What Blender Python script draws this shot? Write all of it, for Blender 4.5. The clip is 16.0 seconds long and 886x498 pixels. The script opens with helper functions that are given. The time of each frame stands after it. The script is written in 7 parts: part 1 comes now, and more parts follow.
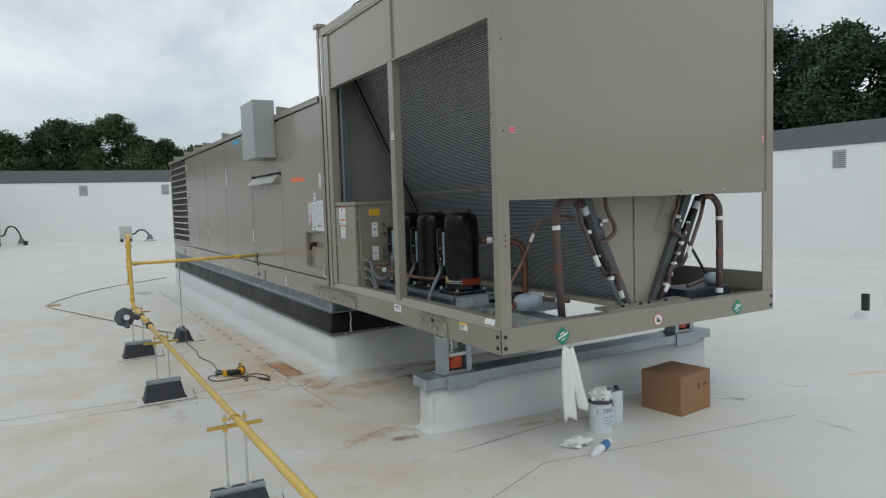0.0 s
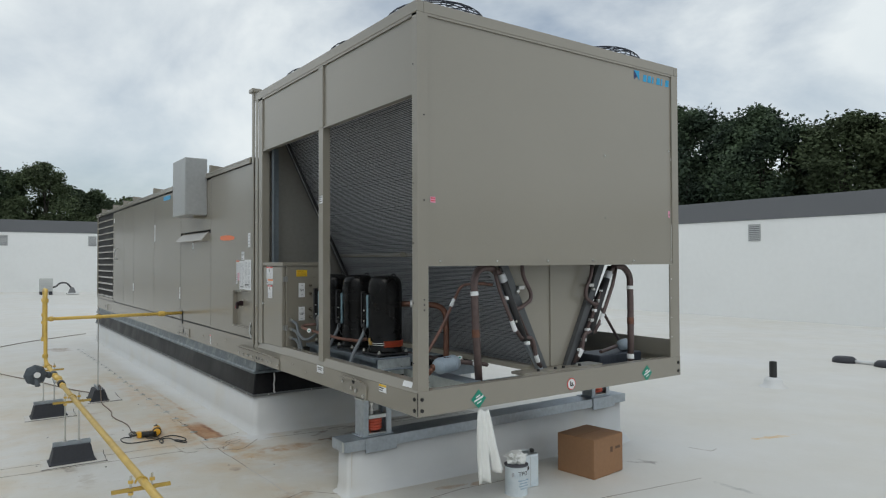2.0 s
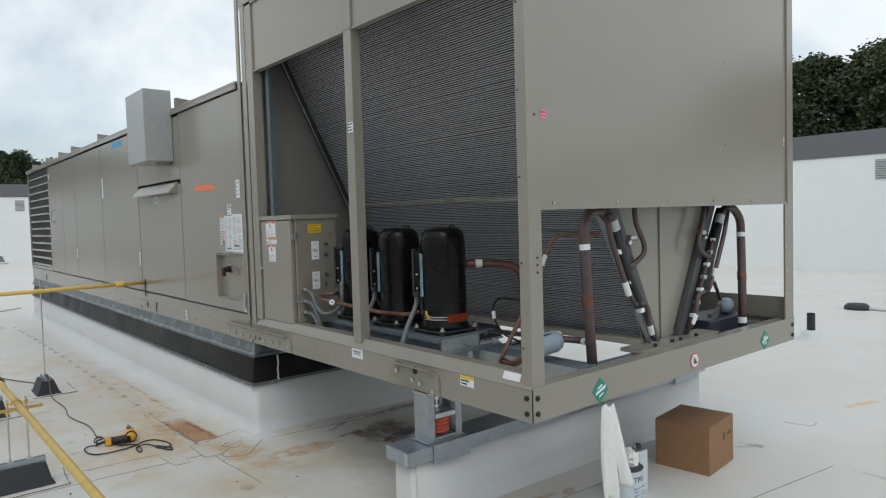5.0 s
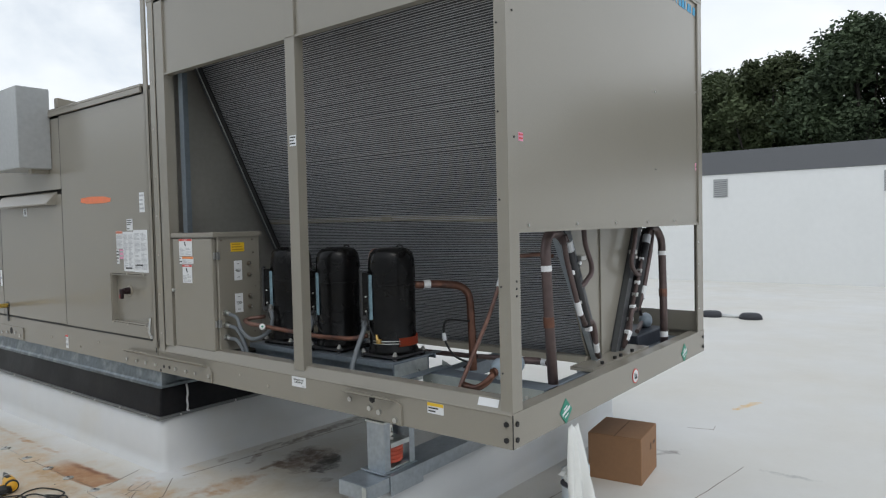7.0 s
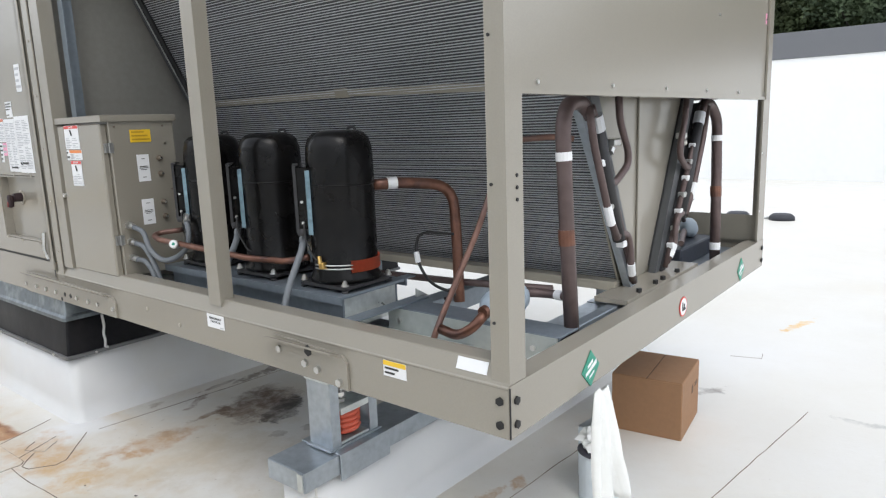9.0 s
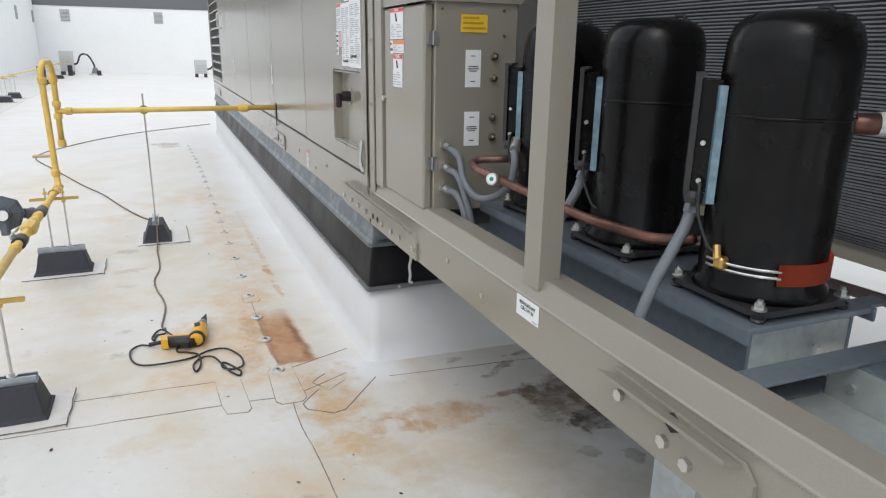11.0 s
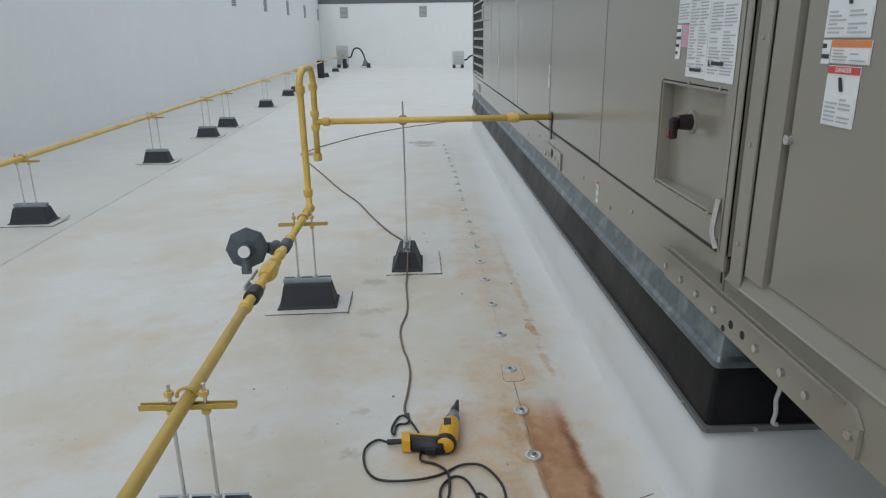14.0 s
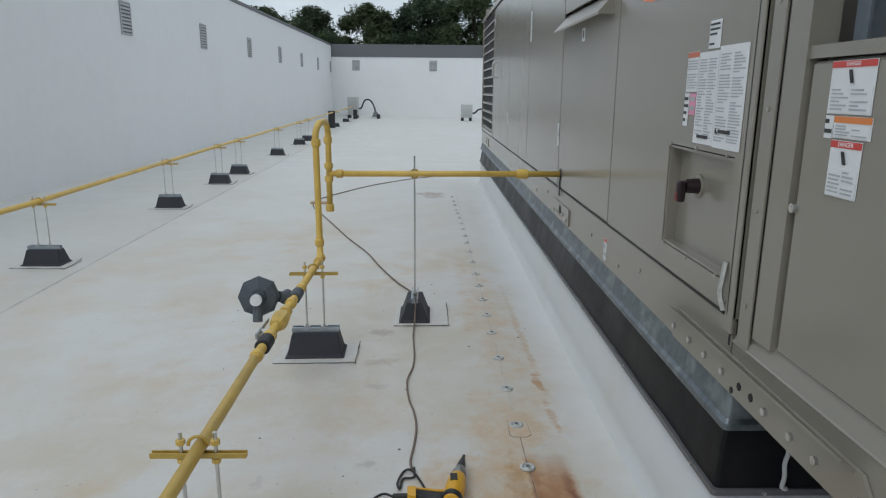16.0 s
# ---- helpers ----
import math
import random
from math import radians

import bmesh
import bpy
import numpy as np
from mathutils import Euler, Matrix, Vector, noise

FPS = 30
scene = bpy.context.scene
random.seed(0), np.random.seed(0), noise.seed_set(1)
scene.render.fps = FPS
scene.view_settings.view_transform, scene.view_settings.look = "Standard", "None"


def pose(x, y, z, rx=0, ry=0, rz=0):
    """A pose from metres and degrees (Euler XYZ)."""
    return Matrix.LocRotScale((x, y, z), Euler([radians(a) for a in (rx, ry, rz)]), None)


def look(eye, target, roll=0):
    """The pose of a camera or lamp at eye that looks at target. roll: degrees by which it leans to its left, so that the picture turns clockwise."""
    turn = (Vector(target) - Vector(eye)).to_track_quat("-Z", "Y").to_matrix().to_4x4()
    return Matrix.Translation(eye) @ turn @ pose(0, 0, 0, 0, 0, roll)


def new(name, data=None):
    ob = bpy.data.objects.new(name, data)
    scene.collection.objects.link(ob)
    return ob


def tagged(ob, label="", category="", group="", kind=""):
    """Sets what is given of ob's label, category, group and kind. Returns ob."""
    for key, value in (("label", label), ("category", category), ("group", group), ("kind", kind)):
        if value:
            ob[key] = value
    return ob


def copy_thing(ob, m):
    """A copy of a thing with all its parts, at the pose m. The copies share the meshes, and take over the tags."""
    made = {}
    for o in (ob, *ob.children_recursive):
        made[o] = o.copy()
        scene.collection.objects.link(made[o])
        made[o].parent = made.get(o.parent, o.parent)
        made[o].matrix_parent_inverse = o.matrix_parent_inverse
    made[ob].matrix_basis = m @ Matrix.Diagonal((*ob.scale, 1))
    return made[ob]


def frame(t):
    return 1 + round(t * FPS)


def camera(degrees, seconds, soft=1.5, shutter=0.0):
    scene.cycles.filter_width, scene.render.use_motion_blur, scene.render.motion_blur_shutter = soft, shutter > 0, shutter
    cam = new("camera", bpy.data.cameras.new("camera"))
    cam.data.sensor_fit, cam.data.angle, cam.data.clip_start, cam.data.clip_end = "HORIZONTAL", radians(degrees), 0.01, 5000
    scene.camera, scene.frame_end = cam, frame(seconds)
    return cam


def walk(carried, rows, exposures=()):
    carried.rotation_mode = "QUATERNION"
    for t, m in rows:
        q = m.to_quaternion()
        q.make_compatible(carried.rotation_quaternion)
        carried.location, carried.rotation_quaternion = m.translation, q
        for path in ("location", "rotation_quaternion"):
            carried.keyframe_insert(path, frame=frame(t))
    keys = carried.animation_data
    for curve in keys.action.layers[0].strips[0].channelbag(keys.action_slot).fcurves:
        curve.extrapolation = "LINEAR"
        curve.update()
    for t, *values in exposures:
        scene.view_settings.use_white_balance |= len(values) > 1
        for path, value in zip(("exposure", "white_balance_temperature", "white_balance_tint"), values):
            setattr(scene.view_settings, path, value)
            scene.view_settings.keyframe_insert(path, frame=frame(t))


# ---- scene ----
cam = camera(67.0, 16.0, soft=1.2)
PATH = [
    (0, (0.206, 0.123, 1.519), (1.203, 1.851, 1.378), -1.8),
    (0.5, (0.157, -0.011, 1.536), (1.268, 1.651, 1.488), -1.4),
    (1, (0.167, -0.164, 1.538), (1.298, 1.485, 1.564), -0.3),
    (1.5, (0.183, -0.18, 1.551), (1.321, 1.463, 1.622), -1.3),
    (2, (0.222, -0.052, 1.543), (1.377, 1.58, 1.58), -0.2),
    (2.5, (0.185, 0.079, 1.54), (1.307, 1.734, 1.516), -0.9),
    (3, (0.273, 0.23, 1.524), (1.364, 1.905, 1.471), -1.3),
    (3.2, (0.327, 0.281, 1.534), (1.376, 1.984, 1.538), -1.7),
    (5.3, (0.344, 1.501, 1.495), (1.733, 2.933, 1.353), -2.1),
    (5.5, (0.323, 1.582, 1.516), (1.813, 2.908, 1.37), -3.5),
    (6, (0.307, 1.708, 1.557), (1.828, 3.006, 1.607), -1.0),
    (6.5, (0.207, 1.725, 1.57), (1.779, 2.957, 1.661), -0.1),
    (7, (0.084, 1.759, 1.557), (1.657, 2.992, 1.483), -1.3),
    (7.5, (0.218, 1.814, 1.526), (1.814, 3.006, 1.344), -2.5),
    (8, (0.496, 1.898, 1.476), (2.062, 3.102, 1.162), -1.9),
    (8.2, (0.598, 1.97, 1.46), (2.155, 3.178, 1.118), -1.8),
    (10.3, (1.489, 2.815, 1.43), (2.781, 4.297, 1.064), -1.9),
    (10.5, (1.531, 2.889, 1.41), (2.716, 4.457, 1.036), -0.9),
    (10.7, (1.551, 2.99, 1.398), (2.582, 4.65, 0.969), 0.7),
    (10.9, (1.555, 3.095, 1.379), (2.377, 4.84, 0.851), 0.7),
    (11, (1.551, 3.152, 1.361), (2.281, 4.925, 0.793), 0.9),
    (11.2, (1.515, 3.268, 1.334), (2.077, 5.08, 0.703), 0.9),
    (11.5, (1.497, 3.475, 1.303), (1.954, 5.28, 0.572), 1.4),
    (11.7, (1.494, 3.581, 1.288), (1.891, 5.378, 0.504), 1.5),
    (12, (1.544, 3.754, 1.288), (1.823, 5.574, 0.506), -0.1),
    (12.5, (1.565, 4.007, 1.306), (1.669, 5.815, 0.458), 0.0),
    (13, (1.537, 4.18, 1.343), (1.759, 6.019, 0.588), 0.3),
    (13.5, (1.523, 4.236, 1.37), (1.579, 6.082, 0.602), -0.9),
    (14, (1.535, 4.227, 1.41), (1.585, 6.133, 0.807), -0.9),
    (14.5, (1.526, 4.206, 1.425), (1.587, 6.142, 0.927), -0.4),
    (15, (1.526, 4.198, 1.426), (1.528, 6.152, 1.0), -0.6),
    (15.5, (1.515, 4.202, 1.433), (1.558, 6.145, 0.961), -0.1),
    (16, (1.509, 4.19, 1.439), (1.548, 6.136, 0.978), 0.4),
]
SKY_STRENGTH, SKY_GAIN, SUN_POWER, SUN_TURN = 0.115, 1.0, 0.5, 215.0
CLOUD_DARK, CLOUD_LIGHT = (8.9, 9.15, 9.4), (10.1, 10.15, 10.2)
EXPOSURES = [(0, -0.36, 6260, 5), (0.5, -0.22, 6250, 5), (1.1, -0.27, 6260, 5), (1.6, -0.44, 6260, 5), (2.2, -0.34, 6260, 5), (3.2, -0.25, 6250, 5), (5.5, -0.12, 6230, 6), (6.2, -0.06, 6190, 7), (7.0, -0.16, 6220, 8), (7.5, -0.04, 6260, 8), (8.2, 0.2, 6380, 9), (10.3, 1.16, 6120, 11), (10.7, 0.86, 6180, 11), (11.0, 0.42, 6290, 10), (11.5, 0.0, 6360, 10), (12.0, -0.18, 6360, 10), (12.5, -0.3, 6290, 10), (13.0, -0.32, 6200, 9), (13.5, -0.32, 6150, 8), (14.2, -0.35, 6030, 6), (14.8, -0.42, 5980, 6), (16, -0.43, 5980, 6)]
walk(cam, [(t, look(eye, target, roll)) for t, eye, target, roll in PATH], EXPOSURES)

# ---- world and light ----
world = bpy.data.worlds.new("overcast_sky")
scene.world = world
world.use_nodes = True
wn, wl = world.node_tree.nodes, world.node_tree.links
wn.clear()
w_out = wn.new("ShaderNodeOutputWorld")
w_bg = wn.new("ShaderNodeBackground")
w_sky = wn.new("ShaderNodeTexSky")
w_sky.sky_type = "NISHITA"
w_sky.sun_disc = False
w_sky.sun_elevation, w_sky.sun_rotation = radians(52), radians(SUN_TURN)
w_sky.air_density, w_sky.dust_density = 1.0, 2.0
w_co = wn.new("ShaderNodeTexCoord")
w_map = wn.new("ShaderNodeMapping")
w_map.inputs["Scale"].default_value = (1.6, 1.6, 2.7)
w_n1 = wn.new("ShaderNodeTexNoise")
w_n1.inputs["Scale"].default_value = 1.3
w_n1.inputs["Detail"].default_value = 7.0
w_n1.inputs["Roughness"].default_value = 0.55
w_n1.inputs["Distortion"].default_value = 0.35
w_ramp = wn.new("ShaderNodeValToRGB")
w_ramp.color_ramp.elements[0].position, w_ramp.color_ramp.elements[0].color = 0.335, (0.28, 0.28, 0.28, 1)
w_ramp.color_ramp.elements[1].position, w_ramp.color_ramp.elements[1].color = 0.585, (1, 1, 1, 1)
w_n2 = wn.new("ShaderNodeTexNoise")
w_n2.inputs["Scale"].default_value = 3.1
w_n2.inputs["Detail"].default_value = 6.0
w_cl = wn.new("ShaderNodeValToRGB")
w_cl.color_ramp.elements[0].position, w_cl.color_ramp.elements[0].color = 0.32, (*CLOUD_DARK, 1)
w_cl.color_ramp.elements[1].position, w_cl.color_ramp.elements[1].color = 0.66, (*CLOUD_LIGHT, 1)
w_mul = wn.new("ShaderNodeMix")
w_mul.data_type = "RGBA"
w_sc = wn.new("ShaderNodeVectorMath")
w_sc.operation = "SCALE"
w_sc.inputs["Scale"].default_value = SKY_GAIN
wl.new(w_co.outputs["Generated"], w_map.inputs["Vector"])
wl.new(w_map.outputs["Vector"], w_n1.inputs["Vector"])
wl.new(w_map.outputs["Vector"], w_n2.inputs["Vector"])
wl.new(w_n1.outputs["Fac"], w_ramp.inputs["Fac"])
wl.new(w_n2.outputs["Fac"], w_cl.inputs["Fac"])
wl.new(w_sky.outputs["Color"], w_sc.inputs[0])
wl.new(w_ramp.outputs["Color"], w_mul.inputs["Factor"])
wl.new(w_sc.outputs["Vector"], w_mul.inputs["A"])
wl.new(w_cl.outputs["Color"], w_mul.inputs["B"])
wl.new(w_mul.outputs["Result"], w_bg.inputs["Color"])
w_bg.inputs["Strength"].default_value = SKY_STRENGTH
wl.new(w_bg.outputs["Background"], w_out.inputs["Surface"])
sun_data = bpy.data.lights.new("sun", "SUN")
sun_data.energy, sun_data.angle, sun_data.color = SUN_POWER, radians(24), (1.0, 0.96, 0.9)
sun = new("sun", sun_data)
sun.matrix_world = look((0, 0, 30), Vector((0, 0, 30)) - Vector((math.sin(radians(SUN_TURN)) * math.cos(radians(52)), math.cos(radians(SUN_TURN)) * math.cos(radians(52)), math.sin(radians(52)))))


# ---- materials ----
def surface(name, colour, rough=0.6, metal=0.0, vary=0.12, grain=30.0, blotch=1.2, bump=0.15, bump_scale=60.0, spec=0.5, tint=None, tint_amount=0.0, shift=0.0, even=False):
    """Paint, metal or plastic with fine grain, wide blotches and a slight relief."""
    m = bpy.data.materials.new(name)
    m.use_nodes = True
    n, l = m.node_tree.nodes, m.node_tree.links
    b = n["Principled BSDF"]
    co = n.new("ShaderNodeTexCoord")
    fine, wide = n.new("ShaderNodeTexNoise"), n.new("ShaderNodeTexNoise")
    fine.inputs["Scale"].default_value, fine.inputs["Detail"].default_value = grain, 4
    wide.inputs["Scale"].default_value, wide.inputs["Detail"].default_value = blotch, 5
    l.new(co.outputs["Object"], fine.inputs["Vector"])
    l.new(co.outputs["Object"], wide.inputs["Vector"])
    add = n.new("ShaderNodeMath")
    add.operation = "ADD"
    l.new(fine.outputs["Fac"], add.inputs[0])
    l.new(wide.outputs["Fac"], add.inputs[1])
    rng = n.new("ShaderNodeMapRange")
    rng.inputs["From Min"].default_value, rng.inputs["From Max"].default_value = 0.6, 1.4
    rng.inputs["To Min"].default_value, rng.inputs["To Max"].default_value = 1 - vary, 1 + vary
    l.new(add.outputs[0], rng.inputs["Value"])
    info = n.new("ShaderNodeObjectInfo")
    own = n.new("ShaderNodeMapRange")
    own.inputs["To Min"].default_value, own.inputs["To Max"].default_value = 1 - shift, 1 + shift
    l.new(info.outputs["Random"], own.inputs["Value"])
    both = n.new("ShaderNodeMath")
    both.operation = "MULTIPLY"
    l.new(rng.outputs["Result"], both.inputs[0])
    l.new(own.outputs["Result"], both.inputs[1])
    scale = n.new("ShaderNodeVectorMath")
    scale.operation = "SCALE"
    scale.inputs[0].default_value = colour
    l.new(both.outputs[0], scale.inputs["Scale"])
    last = scale.outputs["Vector"]
    if tint:
        mask = n.new("ShaderNodeTexNoise")
        mask.inputs["Scale"].default_value, mask.inputs["Detail"].default_value = blotch * 2.3, 8
        l.new(co.outputs["Object"], mask.inputs["Vector"])
        cut = n.new("ShaderNodeMapRange")
        cut.inputs["From Min"].default_value, cut.inputs["From Max"].default_value = 0.5, 0.72
        cut.inputs["To Max"].default_value = tint_amount
        l.new(mask.outputs["Fac"], cut.inputs["Value"])
        mix = n.new("ShaderNodeMix")
        mix.data_type = "RGBA"
        mix.inputs["B"].default_value = (*tint, 1)
        l.new(cut.outputs["Result"], mix.inputs["Factor"])
        l.new(last, mix.inputs["A"])
        last = mix.outputs["Result"]
    l.new(last, b.inputs["Base Color"])
    r = n.new("ShaderNodeMapRange")
    r.inputs["From Min"].default_value, r.inputs["From Max"].default_value = 0.3, 0.7
    r.inputs["To Min"].default_value, r.inputs["To Max"].default_value = max(0.02, rough - 0.08), min(1.0, rough + 0.08)
    l.new(wide.outputs["Fac"], r.inputs["Value"])
    if even:
        b.inputs["Roughness"].default_value = rough
    else:
        l.new(r.outputs["Result"], b.inputs["Roughness"])
    b.inputs["Metallic"].default_value = metal
    b.inputs["Specular IOR Level"].default_value = spec
    if bump:
        bn, bp = n.new("ShaderNodeTexNoise"), n.new("ShaderNodeBump")
        bn.inputs["Scale"].default_value, bn.inputs["Detail"].default_value = bump_scale, 3
        l.new(co.outputs["Object"], bn.inputs["Vector"])
        bp.inputs["Strength"].default_value, bp.inputs["Distance"].default_value = bump, 0.004
        l.new(bn.outputs["Fac"], bp.inputs["Height"])
        l.new(bp.outputs["Normal"], b.inputs["Normal"])
    return m


TAN = surface("tan_enamel", (0.275, 0.254, 0.211), 0.20, vary=0.06, grain=280, blotch=0.6, bump=0, shift=0.02, spec=0.80, even=True)
TAN_DARK = surface("tan_enamel_inside", (0.33, 0.305, 0.25), 0.5, vary=0.06, bump=0.05, bump_scale=4)
GALV = surface("galvanised_steel", (0.40, 0.44, 0.48), 0.38, 0.75, vary=0.2, grain=38, blotch=3, bump=0.1, bump_scale=25, tint=(0.52, 0.56, 0.58), tint_amount=0.35)
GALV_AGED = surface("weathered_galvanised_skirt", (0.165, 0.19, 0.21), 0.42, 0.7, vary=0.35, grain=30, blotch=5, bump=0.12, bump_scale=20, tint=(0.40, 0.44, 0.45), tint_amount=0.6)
GALV_BRIGHT = surface("bright_galvanised_sheet", (0.60, 0.63, 0.62), 0.34, 0.65, vary=0.2, grain=40, blotch=5, bump=0.08, bump_scale=25, tint=(0.40, 0.43, 0.42), tint_amount=0.5)
GALV_PAN = surface("dull_galvanised_pan", (0.46, 0.49, 0.47), 0.48, 0.35, vary=0.14, grain=30, blotch=4, bump=0.05, tint=(0.33, 0.36, 0.36), tint_amount=0.4)
STEEL_BLUE = surface("blue_grey_steel", (0.215, 0.250, 0.285), 0.42, 0.45, vary=0.15, grain=40, blotch=4, bump=0.06)
BOLT = surface("zinc_bolt", (0.62, 0.62, 0.60), 0.3, 0.9, vary=0.15)
DARK_HOLE = surface("dark_hole", (0.02, 0.02, 0.02), 0.8, vary=0.1)
BLACK_RUBBER = surface("black_rubber", (0.022, 0.022, 0.024), 0.5, vary=0.25, blotch=5, bump=0.2, bump_scale=40)
BLACK_JACKET = surface("black_sound_jacket", (0.0045, 0.0043, 0.0045), 0.27, vary=0.5, blotch=7, bump=0.5, bump_scale=11, spec=0.22, tint=(0.010, 0.009, 0.008), tint_amount=0.6)
COPPER = surface("weathered_copper", (0.185, 0.088, 0.060), 0.36, 0.6, vary=0.5, grain=24, blotch=5, tint=(0.060, 0.043, 0.045), tint_amount=0.97)
COPPER_DULL = surface("dull_oxidised_copper", (0.205, 0.112, 0.085), 0.42, 0.45, vary=0.4, grain=24, blotch=7, tint=(0.10, 0.075, 0.075), tint_amount=0.9)
PIPE_BROWN = surface("brown_insulated_copper", (0.115, 0.082, 0.078), 0.45, 0.35, vary=0.3, grain=24, blotch=9)
ORANGE = surface("orange_band", (0.85, 0.15, 0.07), 0.5, vary=0.15)
SPRING = surface("orange_spring_paint", (0.62, 0.11, 0.06), 0.4, vary=0.12)
GREY_CONDUIT = surface("grey_conduit", (0.145, 0.16, 0.175), 0.45, vary=0.1)
DRIER = surface("blue_grey_canister", (0.30, 0.36, 0.42), 0.4, vary=0.1)
YELLOW = surface("yellow_pipe_paint", (0.72, 0.49, 0.11), 0.42, vary=0.14, grain=18, blotch=3, bump=0.12, bump_scale=30, tint=(0.42, 0.25, 0.06), tint_amount=0.35)
YELLOW_DIRTY = surface("dull_yellow_paint", (0.50, 0.34, 0.07), 0.5, vary=0.25, grain=30, blotch=8)
REG_GREY = surface("grey_cast_regulator", (0.085, 0.10, 0.115), 0.5, 0.2, vary=0.15, bump=0.2)
PAD_EDGE = surface("dark_cut_edge", (0.12, 0.11, 0.105), 0.8, vary=0.4, grain=40, blotch=8, tint=(0.45, 0.43, 0.40), tint_amount=0.6)
FOOT = surface("recycled_rubber_block", (0.030, 0.032, 0.040), 0.62, vary=0.2, grain=60, bump=0.35, bump_scale=90)
TPO_WALL = surface("white_wall_membrane", (0.795, 0.805, 0.80), 0.55, vary=0.025, grain=6, blotch=0.35, bump=0.06, bump_scale=1.3, tint=(0.70, 0.71, 0.70), tint_amount=0.2)
TPO_CURB = surface("white_curb_membrane", (0.67, 0.68, 0.685), 0.42, vary=0.03, grain=8, blotch=0.8, bump=0.12, bump_scale=2.5, tint=(0.62, 0.58, 0.50), tint_amount=0.4)
TPO_PATCH = surface("white_patch_membrane", (0.66, 0.645, 0.61), 0.5, vary=0.06, grain=20, blotch=5, tint=(0.50, 0.40, 0.28), tint_amount=0.45)
EPDM = surface("black_flashing_membrane", (0.011, 0.011, 0.013), 0.40, vary=0.4, grain=30, blotch=2.5, bump=0.9, bump_scale=4.5, tint=(0.024, 0.023, 0.023), tint_amount=0.6, spec=0.16)
COPING = surface("dark_grey_metal_coping", (0.13, 0.135, 0.145), 0.5, 0.1, vary=0.05, blotch=0.3)
VENT_GREY = surface("grey_vent_metal", (0.42, 0.43, 0.43), 0.5, 0.3, vary=0.08)
VENT_DARK = surface("shadowed_vent_box", (0.16, 0.165, 0.17), 0.7, vary=0.1)
PAPER = surface("white_label_paper", (0.80, 0.81, 0.82), 0.45, vary=0.03, bump=0)
INK = surface("grey_print", (0.46, 0.47, 0.49), 0.6, vary=0.1, bump=0)
INK_DARK = surface("black_print", (0.03, 0.03, 0.03), 0.6, vary=0.1, bump=0)
RED_INK = surface("red_print", (0.62, 0.07, 0.06), 0.5, vary=0.06, bump=0)
ORANGE_INK = surface("orange_print", (0.75, 0.24, 0.06), 0.5, vary=0.06, bump=0)
PINK_INK = surface("pink_tag", (0.80, 0.33, 0.48), 0.5, vary=0.06, bump=0)
YELLOW_INK = surface("yellow_label", (0.80, 0.52, 0.03), 0.45, vary=0.05, bump=0)
GREEN_INK = surface("green_label", (0.015, 0.26, 0.17), 0.4, vary=0.06, bump=0)
BLUE_INK = surface("blue_emblem", (0.02, 0.33, 0.62), 0.4, vary=0.05, bump=0)
NAVY_INK = surface("dark_blue_emblem", (0.02, 0.05, 0.16), 0.4, vary=0.05, bump=0)
SPRAY = surface("orange_spray_mark", (0.86, 0.23, 0.10), 0.5, vary=0.12, grain=60, blotch=20, bump=0)
CARDBOARD = surface("brown_cardboard", (0.30, 0.165, 0.085), 0.75, vary=0.08, grain=40, blotch=3, bump=0.1)
CAN_WHITE = surface("white_tin_label", (0.66, 0.72, 0.76), 0.35, vary=0.06, grain=12, blotch=6, tint=(0.40, 0.50, 0.56), tint_amount=0.5)
CAN_METAL = surface("tin_metal", (0.55, 0.57, 0.58), 0.3, 0.85, vary=0.15)
RAG = surface("white_cloth", (0.80, 0.81, 0.79), 0.85, vary=0.05, grain=25, bump=0.3, bump_scale=60)
CORD_BROWN = surface("grey_brown_cord", (0.19, 0.14, 0.105), 0.55, vary=0.2)
CORD_BLACK = surface("black_cord", (0.02, 0.02, 0.02), 0.45, vary=0.2)
DRILL_YELLOW = surface("yellow_tool_plastic", (0.75, 0.40, 0.02), 0.38, vary=0.08)
DRILL_BLACK = surface("black_tool_rubber", (0.02, 0.02, 0.02), 0.5, vary=0.1)
SEAM = surface("dirty_seam_line", (0.22, 0.175, 0.14), 0.8, vary=0.5, grain=18, blotch=3, tint=(0.58, 0.54, 0.48), tint_amount=0.95)
SEAM_SOFT = surface("faint_seam_line", (0.53, 0.52, 0.50), 0.8, vary=0.25, grain=9, blotch=3)
CONDENSER = surface("pale_grey_condenser", (0.50, 0.51, 0.50), 0.5, vary=0.06)
BARK = surface("bark", (0.045, 0.04, 0.033), 0.9, vary=0.3, grain=20, blotch=4, bump=0.6, bump_scale=18)
GUARD = surface("black_wire_guard", (0.03, 0.035, 0.05), 0.4, 0.5)


